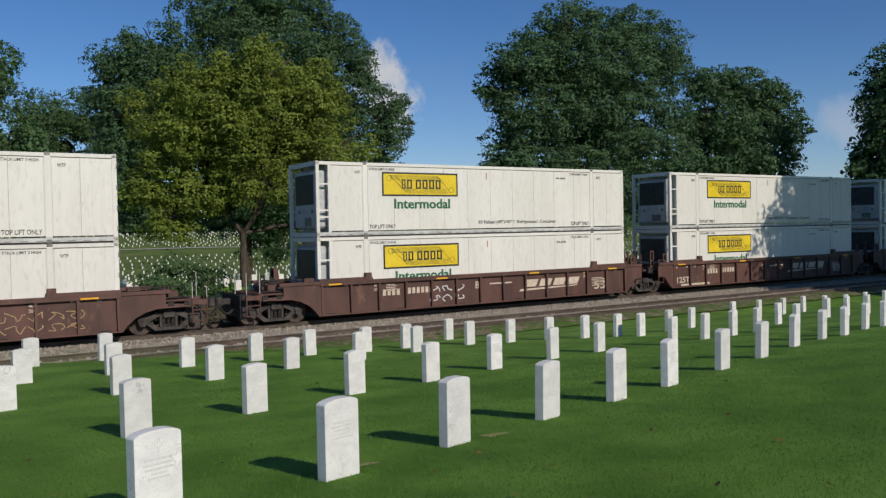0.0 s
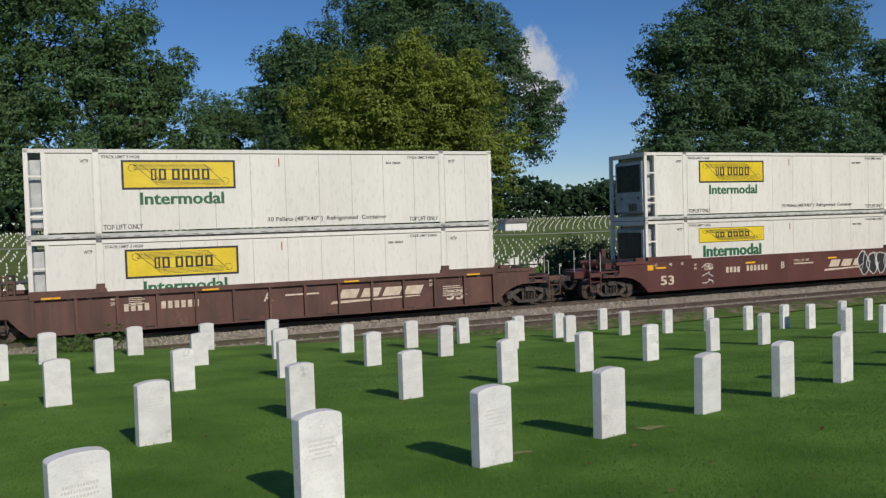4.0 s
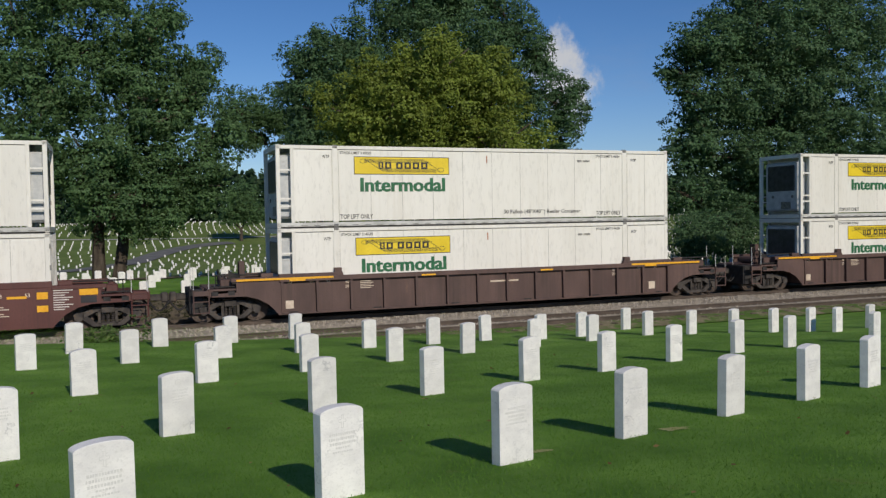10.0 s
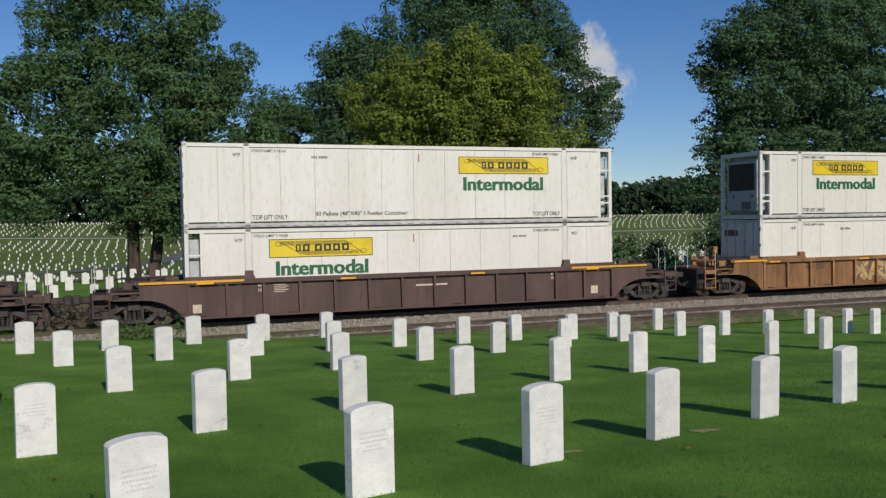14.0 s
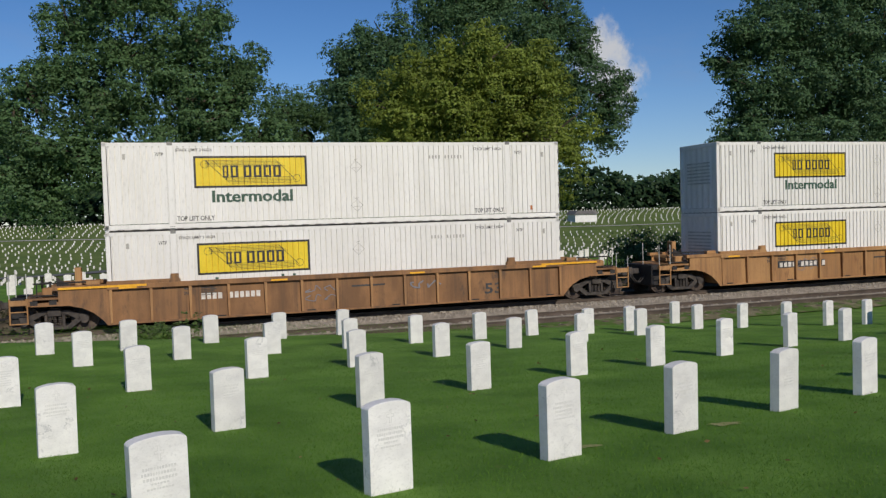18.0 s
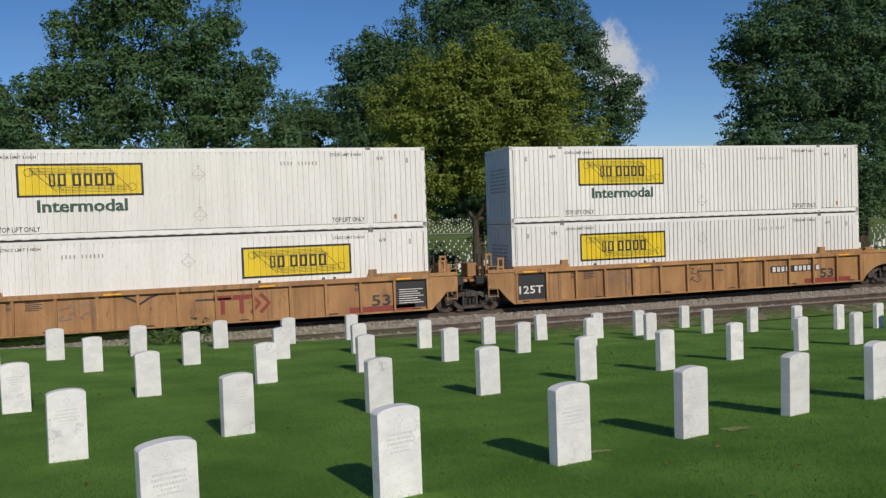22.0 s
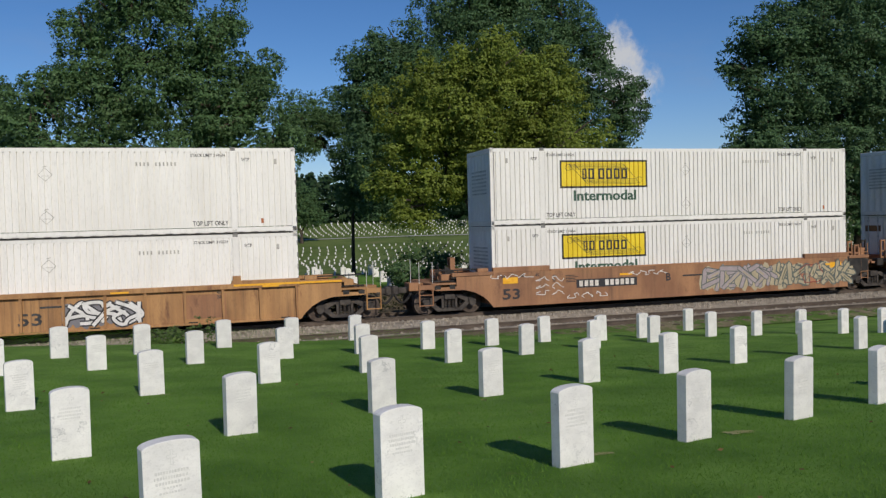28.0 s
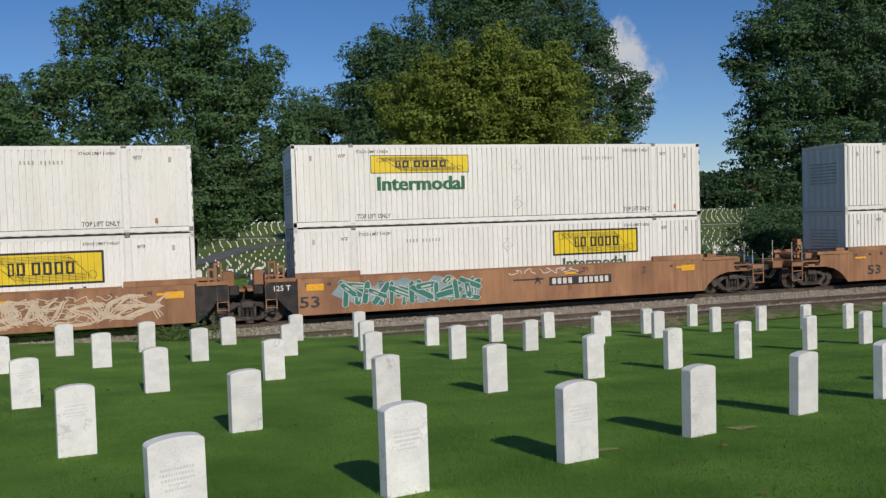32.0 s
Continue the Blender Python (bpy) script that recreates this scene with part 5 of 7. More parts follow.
            box(bm, *sorted((x + way * 0.2, x + way * 0.62)), -CAR_Y + 0.01, -CAR_Y + 0.2, 1.53, 1.66, 0.012)
            box(bm, *sorted((x + way * 0.75, x + way * 1.3)), -CAR_Y + 0.06, -CAR_Y + 0.34, 1.16, 1.42, 0.02)
            part("valve_box", bm, trim, car, "small valve box on the deck edge")
            for q in (1.5, 2.05):
                bm = bmesh.new()
                box(bm, *sorted((x + way * q, x + way * (q + 0.22))), -CAR_Y - 0.004, -CAR_Y + 0.03, 0.96, 1.1, 0.006)
                part("sill_plate", bm, DARK_IRON, car, "dark bolted plate on the end sill")
            bm = bmesh.new()
            box(bm, *sorted((x + way * 1.55, x + way * 1.95)), -1.15, -0.75, 1.18, 1.48, 0.03)
            tube(bm, (x + way * 1.75, -0.4, 1.35), (x + way * 1.75, 0.5, 1.35), 0.16, None, 10)
            part("air_reservoir", bm, trim, car, "air reservoir and valve box")
            bm = bmesh.new()
            box(bm, *sorted((x + way * 0.15, x + way * 2.3)), -0.5, 0.5, 0.5, 0.87, 0.03)
            tube(bm, (x + way * 0.3, -0.75, 0.62), (x + way * 2.5, -0.75, 0.55), 0.035, None, 6)
            tube(bm, (x + way * 2.2, -0.9, 0.9), (x + way * 2.9, 0.2, 0.62), 0.03, None, 6)
            box(bm, *sorted((x + way * 2.45, x + way * 2.7)), -0.7, 0.6, 0.5, 0.86, 0.03)
            part("underframe", bm, DARK_IRON, car, "dark draft sill with brake rods")
            bm = bmesh.new()
            a, b = sorted((x + way * 2.9, x + way * 3.45))
            box(bm, a, b, -0.12, 0.12, 0.78, 1.0, 0.03)
            a, b = sorted((x + way * 3.3, x + way * 3.55))
            box(bm, a, b, -0.2, 0.2, 0.72, 1.06, 0.05)
            part("coupler", bm, IRON, car, "knuckle coupler")
            for y in (-0.45, -0.3):
                bm = bmesh.new()
                pts = [(x + way * (2.9 + 0.66 * u), y, 0.8 - 0.34 * math.sin(math.pi * u)) for u in np.linspace(0, 1, 7)]
                for p, q in zip(pts, pts[1:]):
                    tube(bm, p, q, 0.03, None, 6)
                part("air_hose", bm, DARK_IRON, car, "sagging black air hose")
            truck(car, x + way * TRUCK_OUT)
        else:
            for y, q, high in ((-CAR_Y + 0.1, 0.36, 1.98), (-0.7, 0.6, 2.12), (0.5, 0.5, 2.1)):
                bm = bmesh.new()
                for dq in (0.0, 0.2):
                    box(bm, *sorted((x + way * (q + dq), x + way * (q + dq + 0.07))), y - 0.04, y + 0.04, 1.16, high, 0.01)
                for z in (1.3, 1.58, high - 0.08):
                    box(bm, *sorted((x + way * (q + 0.06), x + way * (q + 0.21))), y - 0.03, y + 0.03, z, z + 0.07)
                part("stanchion", bm, trim if y < 0 else DARK_IRON, car, "slotted upright steel stanchion")
            bm = bmesh.new()
            for q in (0.66, 1.02):
                tube(bm, (x + way * q, -CAR_Y + 0.02, 0.5), (x + way * q, -CAR_Y + 0.02, 2.02 if way > 0 else 1.7), 0.022, None, 6)
            for z in (0.55, 0.82, 1.1, 1.38, 1.65):
                tube(bm, (x + way * 0.66, -CAR_Y + 0.02, z), (x + way * 1.02, -CAR_Y + 0.02, z), 0.018, None, 6)
            part("ladder", bm, trim, car, "narrow ladder beside the shared truck")
            bm = bmesh.new()
            box(bm, *sorted((x + way * 0.95, x + way * 1.64)), -0.3, 0.3, 0.7, 1.1, 0.04)
            tube(bm, (x + way * 1.1, -1.0, 1.0), (x + way * 1.1, 0.6, 1.25), 0.07, None, 8)
            box(bm, *sorted((x + way * 1.05, x + way * 1.4)), -1.1, -0.75, 1.0, 1.32, 0.03)
            part("connector", bm, DARK_IRON, car, "articulated connector and brake pipes")
            bm = bmesh.new()
            box(bm, *sorted((x + way * 0.3, x + way * 1.6)), -0.95, 0.95, 1.1, 1.2, 0.02)
            box(bm, *sorted((x + way * 0.9, x + way * 1.3)), 0.1, 0.9, 1.2, 1.75, 0.03)
            part("deck_plate", bm, trim, car, "deck plate with equipment boxes over the shared truck")
            if end == "a":
                truck(car, x + way * 1.64)
    # the ends of the side walls close against the end webs
    if ribbed:
        for side in (-1, 1):
            for x in (0.02, L53 - 0.08):
                bm = bmesh.new()
                box(bm, x, x + 0.06, *sorted((side * (CAR_Y - 0.01), side * (CAR_Y - 0.11))), 0.21, 1.4)
                part("end_plate", bm, paint, car)
    # reflectors along the side
    bars(car, "reflector", [(x, x + 0.55, 1.36 if ribbed else 1.16, 1.42 if ribbed else 1.24) for x in (0.35, 5.2, 10.1, 14.9)], REFLECT, "amber reflector strip", 0.055 if ribbed else 0.014, CAR_Y)
    return car


def marks(car, ink, side53, letter=None, ton=False, mark_x=4.1, number=True, big53=True):
    """Readable signs, and plain bars for the reporting marks and numbers."""
    if big53:
        side_text(car, "53", 0.4, side53, 0.46, ink, 0.7)
    for x, t in ((0.3, "53"), (1.05, "48"), (1.65, "45"), (L53 - 0.75, "53"), (L53 - 1.55, "48")):
        side_text(car, t, 0.12, x, 1.27 if not ton else 1.2, ink)
    for x in (2.35, L53 - 2.75):
        side_text(car, "40", 0.11, x, 1.2, ink)
        side_text(car, "20", 0.11, x, 1.04, ink)
    if ton:
        if ton == "in":
            side_text(car, "125T", 0.3, 0.4, 0.44, ink, 0.95)
            bars(car, "notice_strip", [(0.7, 2.9, 0.28, 0.38)], ink, "faded pale strip along the bottom", 0.008)
        else:
            side_text(car, "125 T", 0.19, -0.75, 1.1, STENCIL)
    if number:
        w = 0.14
        spots = [(mark_x + 0.21 * k, mark_x + 0.21 * k + w, 0.82, 1.06) for k in range(4)] + [(mark_x + 1.15 + 0.21 * k, mark_x + 1.15 + 0.21 * k + w, 0.84, 1.08) for k in range(6)]
        bars(car, "mark_bar", spots, ink, "plain bars for the painted marks")
    if letter:
        side_text(car, letter, 0.3, 7.25, 0.86, ink)
    bars(car, "notice_line", [(2.9, 3.3 + 0.1 * (k % 2), 1.0 + 0.06 * k, 1.025 + 0.06 * k) for k in range(5)] + [(8.0, 9.2, 1.0, 1.06)] + ([(L53 - 2.2, L53 - 1.2 - 0.15 * (k % 3), 0.62 + 0.07 * k, 0.65 + 0.07 * k) for k in range(6)] if number else []), ink, "small unreadable notices as bars")


def swoosh(car, x0, x1, ink):
    """The firm's slanted name as plain slanted bars over a tapering underline."""
    bm = bmesh.new()
    n, w = 4, (x1 - x0 - 0.3) / 4
    y = -FACE[car] - 0.013
    for k in range(n):
        a = x0 + 0.3 + k * w
        v = [bm.verts.new((x, y, z)) for x, z in ((a, 0.78), (a + w * 0.8, 0.78), (a + w * 0.8 + 0.16, 1.1), (a + 0.16, 1.1))]
        bm.faces.new(v)
        v = [bm.verts.new((x, y - 0.002, z)) for x, z in ((a + w * 0.3, 0.88), (a + w * 0.55, 0.88), (a + w * 0.55 + 0.05, 0.98), (a + w * 0.3 + 0.05, 0.98))]
    v = [bm.verts.new((x, y, z)) for x, z in ((x0, 0.6), (x1 - 0.2, 0.7), (x1 - 0.15, 0.74), (x0 + 0.1, 0.7))]
    bm.faces.new(v)
    bmesh.ops.recalc_face_normals(bm, faces=bm.faces)
    part("firm_bar", bm, ink, car, "cream slanted bars of the firm's mark")


CARS = []
BR = "faded brown ribbed well car loaded with stacked containers"
SM = "maroon-brown smooth-sided well car covered with graffiti"
UM = "dark umber ribbed well car with amber strips"
OC = "weathered ochre ribbed well car with ladders"
RU = "rusty ochre smooth-sided well car with graffiti"
for i, (at, *_) in enumerate(BOXES):
    if i == 0:
        car = well_car(BROWN, True, "c", "c", BR)
        marks(car, CREAM, 0.5, number=False, big53=False)
        tag_lines(car, 9.5, 11.2, 0.4, 1.1, "cream", 3, 1, 0.03)
        tag_lines(car, 12.3, 15.4, 0.35, 1.1, "cream", 5, 2, 0.03)
    elif i in (1, 2, 3):
        car = well_car(BROWN, True, "c" if i == 1 else "n", "c" if i == 3 else "a", BR)
        marks(car, CREAM, 14.1, {1: "B", 2: "C", 3: "A"}[i], ton=i == 2 and "in", mark_x=2.75)
        swoosh(car, 9.6, 13.2, CREAM)
        if i == 1:
            tag_lines(car, 5.0, 6.9, 0.4, 1.15, "white", 9, 2, 0.05)
    elif i in (4, 5, 6):
        car = well_car(SMOOTH_BROWN, False, "c" if i == 4 else "n", "c" if i == 6 else "a", SM)
        marks(car, CREAM, 0.6, {4: "B", 5: "C", 6: "A"}[i], ton=i > 4, mark_x=4.1)
        bars(car, "amber_plate", [(L53 - 0.42, L53 - 0.1, 1.12, 1.34), (L53 - 0.42, L53 - 0.1, 0.72, 0.92), (-0.06, 0.24, 1.12, 1.34)], REFLECT, "square amber reflector plate", 0.016)
        swoosh(car, 9.85, 13.2, CREAM)
        side_text(car, "WELL LD LMT", 0.11, 8.0, 1.12, CREAM, 0.95)
        if i == 4:
            bubbles(car, 12.1, 15.0, 0.32, 1.42, "black", "white", 21, 5, 0.04)
            tag_lines(car, 2.9, 3.9, 0.35, 1.3, "white", 4, 3, 0.04)
        elif i == 5:
            bubbles(car, 10.0, 13.0, 0.3, 1.42, "black", "white", 22, 5, 0.04)
        else:
            bubbles(car, 2.6, 6.6, 0.3, 1.35, None, "cream", 23, 5, 0.035)
            tag_lines(car, 5.3, 7.0, 0.95, 1.35, "cream", 8, 2, 0.03)
            bars(car, "notice_line", [(L53 + 0.05, L53 + 0.62 - 0.12 * (q % 3), 1.36 - 0.075 * q, 1.39 - 0.075 * q) for q in range(9)], STENCIL, "white notice lines at the end")
            bars(car, "amber_panel", [(L53 + 0.8, L53 + 1.35, 1.2, 1.4)], REFLECT, "amber panel at the end", 0.014)
            bars(car, "dark_notice", [(L53 + 0.84, L53 + 1.31, 0.95, 1.17)], PAINTS["black"], "small dark notice panel", 0.014)
    elif i in (7, 8, 9):
        car = well_car(UMBER, True, "c", "c", UM)
        marks(car, CREAM, 0.5, number=False, big53=False)
        bars(car, "notice_panel", [(0.22, 0.5, 0.4, 0.68), (L53 - 1.0, L53 - 0.7, 0.42, 0.72)], CREAM, "small pale notice panels")
        if i == 9:
            tag_lines(car, 12.2, 12.7, 0.8, 1.25, "cream", 6, 2, 0.03)
        bars(car, "end_stripe", [(-1.45, 1.9, 1.42, 1.49), (L53 - 1.9, L53 + 1.45, 1.42, 1.49)], REFLECT, "worn yellow end stripe", 0.056, CAR_Y)
    elif i == 10:
        car = well_car(TAN, True, "c", "c", OC, OCHRE)
        marks(car, PRINT, 12.4, number=False)
        wildstyle(car, 5.0, 9.4, 0.3, 1.28, "gold", "cream", "mauve", 31, 5, 0.05)
        bars(car, "mark_bar", [(9.9 + 0.45 * k, 10.2 + 0.45 * k, 0.72, 1.08) for k in range(3)], REFLECT, "faded yellow bars of the owner's mark", 0.006)
        bars(car, "end_stripe", [(-1.45, 0.2, 1.42, 1.49), (L53 - 0.2, L53 + 1.45, 1.42, 1.49)], REFLECT, "yellow end stripe", 0.056, CAR_Y)
    elif i == 11:
        car = well_car(TAN, True, "c", "c", OC, OCHRE)
        marks(car, PRINT, 13.0, number=False)
        bars(car, "mark_bar", [(2.9 + 0.18 * k, 3.03 + 0.18 * k, 0.86, 1.06) for k in range(11) if k != 4], STENCIL, "plain bars for the painted marks", 0.006)
        tag_lines(car, 6.4, 7.8, 0.55, 1.15, "grey", 65, 2, 0.04)
        tag_lines(car, 10.1, 11.7, 0.8, 1.1, "grey", 64, 1, 0.07)
        bars(car, "end_stripe", [(-1.45, 1.2, 1.42, 1.49), (L53 - 0.9, L53 + 1.45, 1.42, 1.49)], REFLECT, "yellow end stripe", 0.056, CAR_Y)
    elif i in (12, 13, 14):
        car = well_car(OCHRE, True, "c" if i == 12 else "n", "c" if i == 14 else "a", OC)
        marks(car, PRINT, 14.0 if i != 12 else 13.9, number=False)
        base_x = 11.5 if i != 12 else 2.9
        if i != 13:
            bars(car, "mark_panel", [(base_x, base_x + 2.45, 0.78, 1.06)], PAINTS["black"], "black panel behind the painted marks", 0.004)
            bars(car, "mark_bar", [(base_x + 0.1 + 0.22 * k, base_x + 0.25 + 0.22 * k, 0.82, 1.02) for k in range(11) if k != 4], STENCIL, "plain white bars for the painted marks", 0.008)
        if i in (13, 14):
            bars(car, "dark_panel", [(0.15, 1.29, 0.34, 1.3)], PAINTS["black"], "dark notice panel at the end", 0.004)
            side_text(car, "125T", 0.3, 0.22, 0.56, STENCIL, 0.98)
        if i in (12, 13):
            bars(car, "dark_panel", [(L53 - 1.29, L53 - 0.15, 0.34, 1.3)], PAINTS["black"], "dark notice panel at the end", 0.004)
            bars(car, "notice_line", [(L53 - 1.15, L53 - 0.25 - 0.1 * (k % 3), 0.5 + 0.08 * k, 0.53 + 0.08 * k) for k in range(7)], STENCIL, "pale notice lines on the dark panel", 0.016)
        tag_lines(car, 3.9, 5.2, 0.6, 1.2, "grey", 40 + i, 2, 0.03)
        if i == 13:
            owner_mark(car, 8.6, 10.5, 0.5, 1.14, PAINTS["red"])
            bm = bmesh.new()
            stroke(bm, [(5.8, 1.28), (6.0, 1.2), (6.3, 1.02), (6.62, 1.22), (6.85, 1.3)], 0.07, -FACE[car] - 0.012)
            part("dark_scar", bm, PAINTS["black"], car, "dark V-shaped scar in the paint")
        if i == 14:
            tag_lines(car, 7.6, 8.6, 0.5, 1.25, "black", 44, 2, 0.03)
        bars(car, "red_panel", [(13.2, 15.6, 0.26, 0.46)], PAINTS["red"], "red-brown patch of older paint", 0.004)
    elif i == 15:
        car = well_car(RUST, False, "c", "c", RU)
        marks(car, PRINT, -0.1, number=False)
        bars(car, "mark_bar", [(2.95 + 0.24 * k, 3.11 + 0.24 * k, 0.86, 1.08) for k in range(11) if k != 4], STENCIL, "plain white bars for the painted marks")
        owner_mark(car, 9.4, 11.5, 0.66, 1.2, PAINTS["red"])
        bars(car, "yellow_patch", [(12.9, 14.9, 0.9, 1.36)], OCHRE, "newer ochre paint patch", 0.006)
        wildstyle(car, 12.2, 16.2, 0.32, 1.28, "slate", "grey", "ash", 51, 5, 0.03)
        tag_lines(car, 9.6, 11.3, 0.4, 0.62, "black", 52, 1, 0.04)
        tag_lines(car, 3.5, 4.6, 1.14, 1.38, "white", 53, 1, 0.03)
        tag_lines(car, 6.2, 8.8, 0.5, 1.2, "mauve", 54, 2, 0.04)
    elif i == 16:
        car = well_car(OCHRE, True, "c", "c", OC)
        marks(car, PRINT, 7.35, number=False)
        bars(car, "faded_panel", [(12.3, 13.7, 0.4, 1.2)], RUST, "rust-coloured faded panel", 0.004)
        scrawl(car, 8.7, 10.9, 0.3, 1.2, "white", "black", 61, 5, 0.045, "grey")
        bars(car, "end_stripe", [(-1.45, 2.2, 1.42, 1.49), (L53 - 2.2, L53 + 1.45, 1.42, 1.49)], REFLECT, "yellow end stripe", 0.056, CAR_Y)
    elif i in (17, 18, 19):
        car = well_car(RUST, False, "c" if i == 17 else "n", "c" if i == 19 else "a", RU, dark_end=True)
        marks(car, PRINT if i != 17 else PAINTS["black"], {17: 0.33, 18: 0.1, 19: 0.1}[i], {17: "B", 18: None, 19: "A"}[i] if i != 19 else None, number=False, ton=i != 17)
        if i == 17:
            x = 3.35
            tag_lines(car, 1.7, 3.2, 0.5, 1.3, "white", 71, 3, 0.03)
            tag_lines(car, -0.2, 1.8, 1.2, 1.45, "white", 70, 1, 0.03)
            tag_lines(car, 3.0, 5.0, 0.35, 0.62, "white", 72, 1, 0.035)
            tag_lines(car, 5.6, 7.6, 1.1, 1.34, "white", 69, 1, 0.03)
            wildstyle(car, 8.9, 12.3, 0.32, 1.38, "lilac", "khaki", "slate", 73, 4, 0.04, "khaki")
            wildstyle(car, 12.35, 16.2, 0.3, 1.38, "khaki", "olive", "slate", 74, 5, 0.06, "khaki")
            bubbles(car, 13.75, 14.7, 0.4, 1.3, "salmon", "red", 68, 1, 0.04)
        elif i == 18:
            x = None
            wildstyle(car, 1.9, 6.8, 0.3, 1.34, "dusk", "sky", "slate", 75, 6, 0.03, "pink")
            owner_mark(car, 6.86, 8.55, 0.66, 1.26, PAINTS["red"])
            scrawl(car, 9.1, 14.5, 0.3, 1.36, None, "chalk", 76, 8, 0.06)
            tag_lines(car, 9.2, 14.4, 0.4, 1.3, "chalk", 67, 4, 0.035)
            tag_lines(car, 0.0, 1.6, 1.0, 1.3, "white", 77, 2, 0.025)
        else:
            x = 9.45
            wildstyle(car, 1.5, 6.6, 0.36, 1.36, "teal", "ash", "ash", 78, 6, 0.035, "dusk")
            tag_lines(car, 7.9, 10.7, 1.18, 1.46, "white", 79, 1, 0.035)
            tag_lines(car, 10.6, 11.6, 1.14, 1.44, "black", 66, 1, 0.035)
            side_text(car, "A", 0.26, 8.85, 0.86, PRINT)
        if x:
            bars(car, "mark_panel", [(x, x + 2.6, 0.76, 1.08)], PAINTS["black"], "black panel behind the painted marks", 0.009)
            bars(car, "mark_bar", [(x + 0.12 + 0.22 * k, x + 0.27 + 0.22 * k, 0.81, 1.03) for k in range(11) if k != 4], STENCIL, "plain white bars for the painted marks", 0.014)
        bars(car, "amber_plate", [(0.35, 0.95, 1.05, 1.28), (L53 - 1.0, L53 - 0.4, 1.05, 1.28)], REFLECT, "large amber reflector plates", 0.016)
    else:
        car = well_car(RUST, False, "c", "c", RU)
        marks(car, PRINT, 1.0, number=False)
    MOVERS.append((car, at, TRACK_Y, 0.0, 0))
    CARS.append((car, at))

# ---- headstones on the near lawn ----
STONE_ROWS = (
    [(-0.125, 4.86), (1.281, 5.227), (2.715, 5.62), (4.056, 6.05), (5.51, 6.51), (6.86, 6.88), (8.2, 7.28), (10.06, 7.93), (11.8, 8.52), (13.9, 9.33), (15.59, 9.84), (16.58, 9.96), (18.36, 10.53), (19.27, 10.61)],
    [(-1.02, 7.87), (0.46, 8.45), (2.08, 9.22), (3.66, 9.91), (5.39, 10.57), (6.95, 11.01), (8.72, 11.71), (10.62, 12.36), (12.23, 12.74), (14.14, 12.45), (15.71, 12.86), (16.83, 12.94), (17.98, 13.1), (19.97, 13.34), (21.22, 14.75), (24.38, 15.21), (25.18, 15.04), (25.87, 14.76), (28.12, 16.83), (28.98, 18.18), (30.91, 17.72), (31.19, 17.13)],
    [(-2.03, 11.35), (-0.52, 12.17), (1.15, 12.86), (2.86, 13.61), (4.64, 14.53), (6.46, 15.4), (8.24, 15.94), (10.27, 16.88), (12.47, 17.82), (13.58, 17.51), (14.72, 17.27), (15.54, 16.74), (16.37, 16.34), (16.54, 15.65), (18.46, 16.4), (20.07, 16.93), (25.28, 19.42), (26.57, 19.28), (28.02, 19.27), (29.38, 19.32)],
    [(-3.12, 15.34), (-2.46, 17.87), (-1.57, 15.72), (-0.94, 18.21), (0.09, 16.17), (0.74, 19.17), (1.79, 16.51), (2.3, 19.65), (3.43, 16.94), (3.94, 20.36), (5, 17.48), (6.61, 17.77), (8.12, 18.22), (9.48, 17.96), (10.8, 18.27), (13.4, 20.22)],
)


def headstone_body(seed):
    """A marble slab with a gently arched top and worn edges, 0.10 m of it below the grass."""
    r = random.Random(seed)
    bm = bmesh.new()
    hw, top, rise = 0.161 + r.uniform(-0.004, 0.004), 0.585, 0.036 + r.uniform(-0.006, 0.006)
    outline = [(-hw, -0.1), (hw, -0.1)] + [(hw * math.cos(a) if 0 < i < 10 else (hw if i == 0 else -hw), top + rise * math.sin(a)) for i, a in enumerate(np.linspace(0, math.pi, 11))]
    slab(bm, outline, -0.05, 0.05)
    bmesh.ops.bevel(bm, geom=[e for e in bm.edges if abs(e.verts[0].co.y - e.verts[1].co.y) < 1e-6], offset=0.004, segments=2, affect="EDGES", profile=0.5)
    me = bpy.data.meshes.new("slab")
    bm.to_mesh(me)
    bm.free()
    return me


SLABS = [headstone_body(k) for k in range(6)]


def emblem(cross):
    bm = bmesh.new()
    y = -0.0505
    if cross:
        # a plain cross cut as an outline
        arm = [(-0.007, 0.485), (0.007, 0.485), (0.007, 0.523), (0.026, 0.523), (0.026, 0.54), (0.007, 0.54), (0.007, 0.568), (-0.007, 0.568), (-0.007, 0.54), (-0.026, 0.54), (-0.026, 0.523), (-0.007, 0.523)]
        for p, q in zip(arm, arm[1:] + arm[:1]):
            stroke(bm, [p, q], 0.0042, y - 0.0006)
    else:
        stroke(bm, [(0.027 * math.cos(a), 0.525 + 0.027 * math.sin(a)) for a in np.linspace(0, 2 * math.pi, 15)], 0.006, y - 0.0006)
        stroke(bm, [(0.012 * math.cos(a), 0.525 + 0.012 * math.sin(a)) for a in np.linspace(0, 2 * math.pi, 9)], 0.005, y - 0.0006)
    me = bpy.data.meshes.new("emblem")
    bm.to_mesh(me)
    bm.free()
    return me


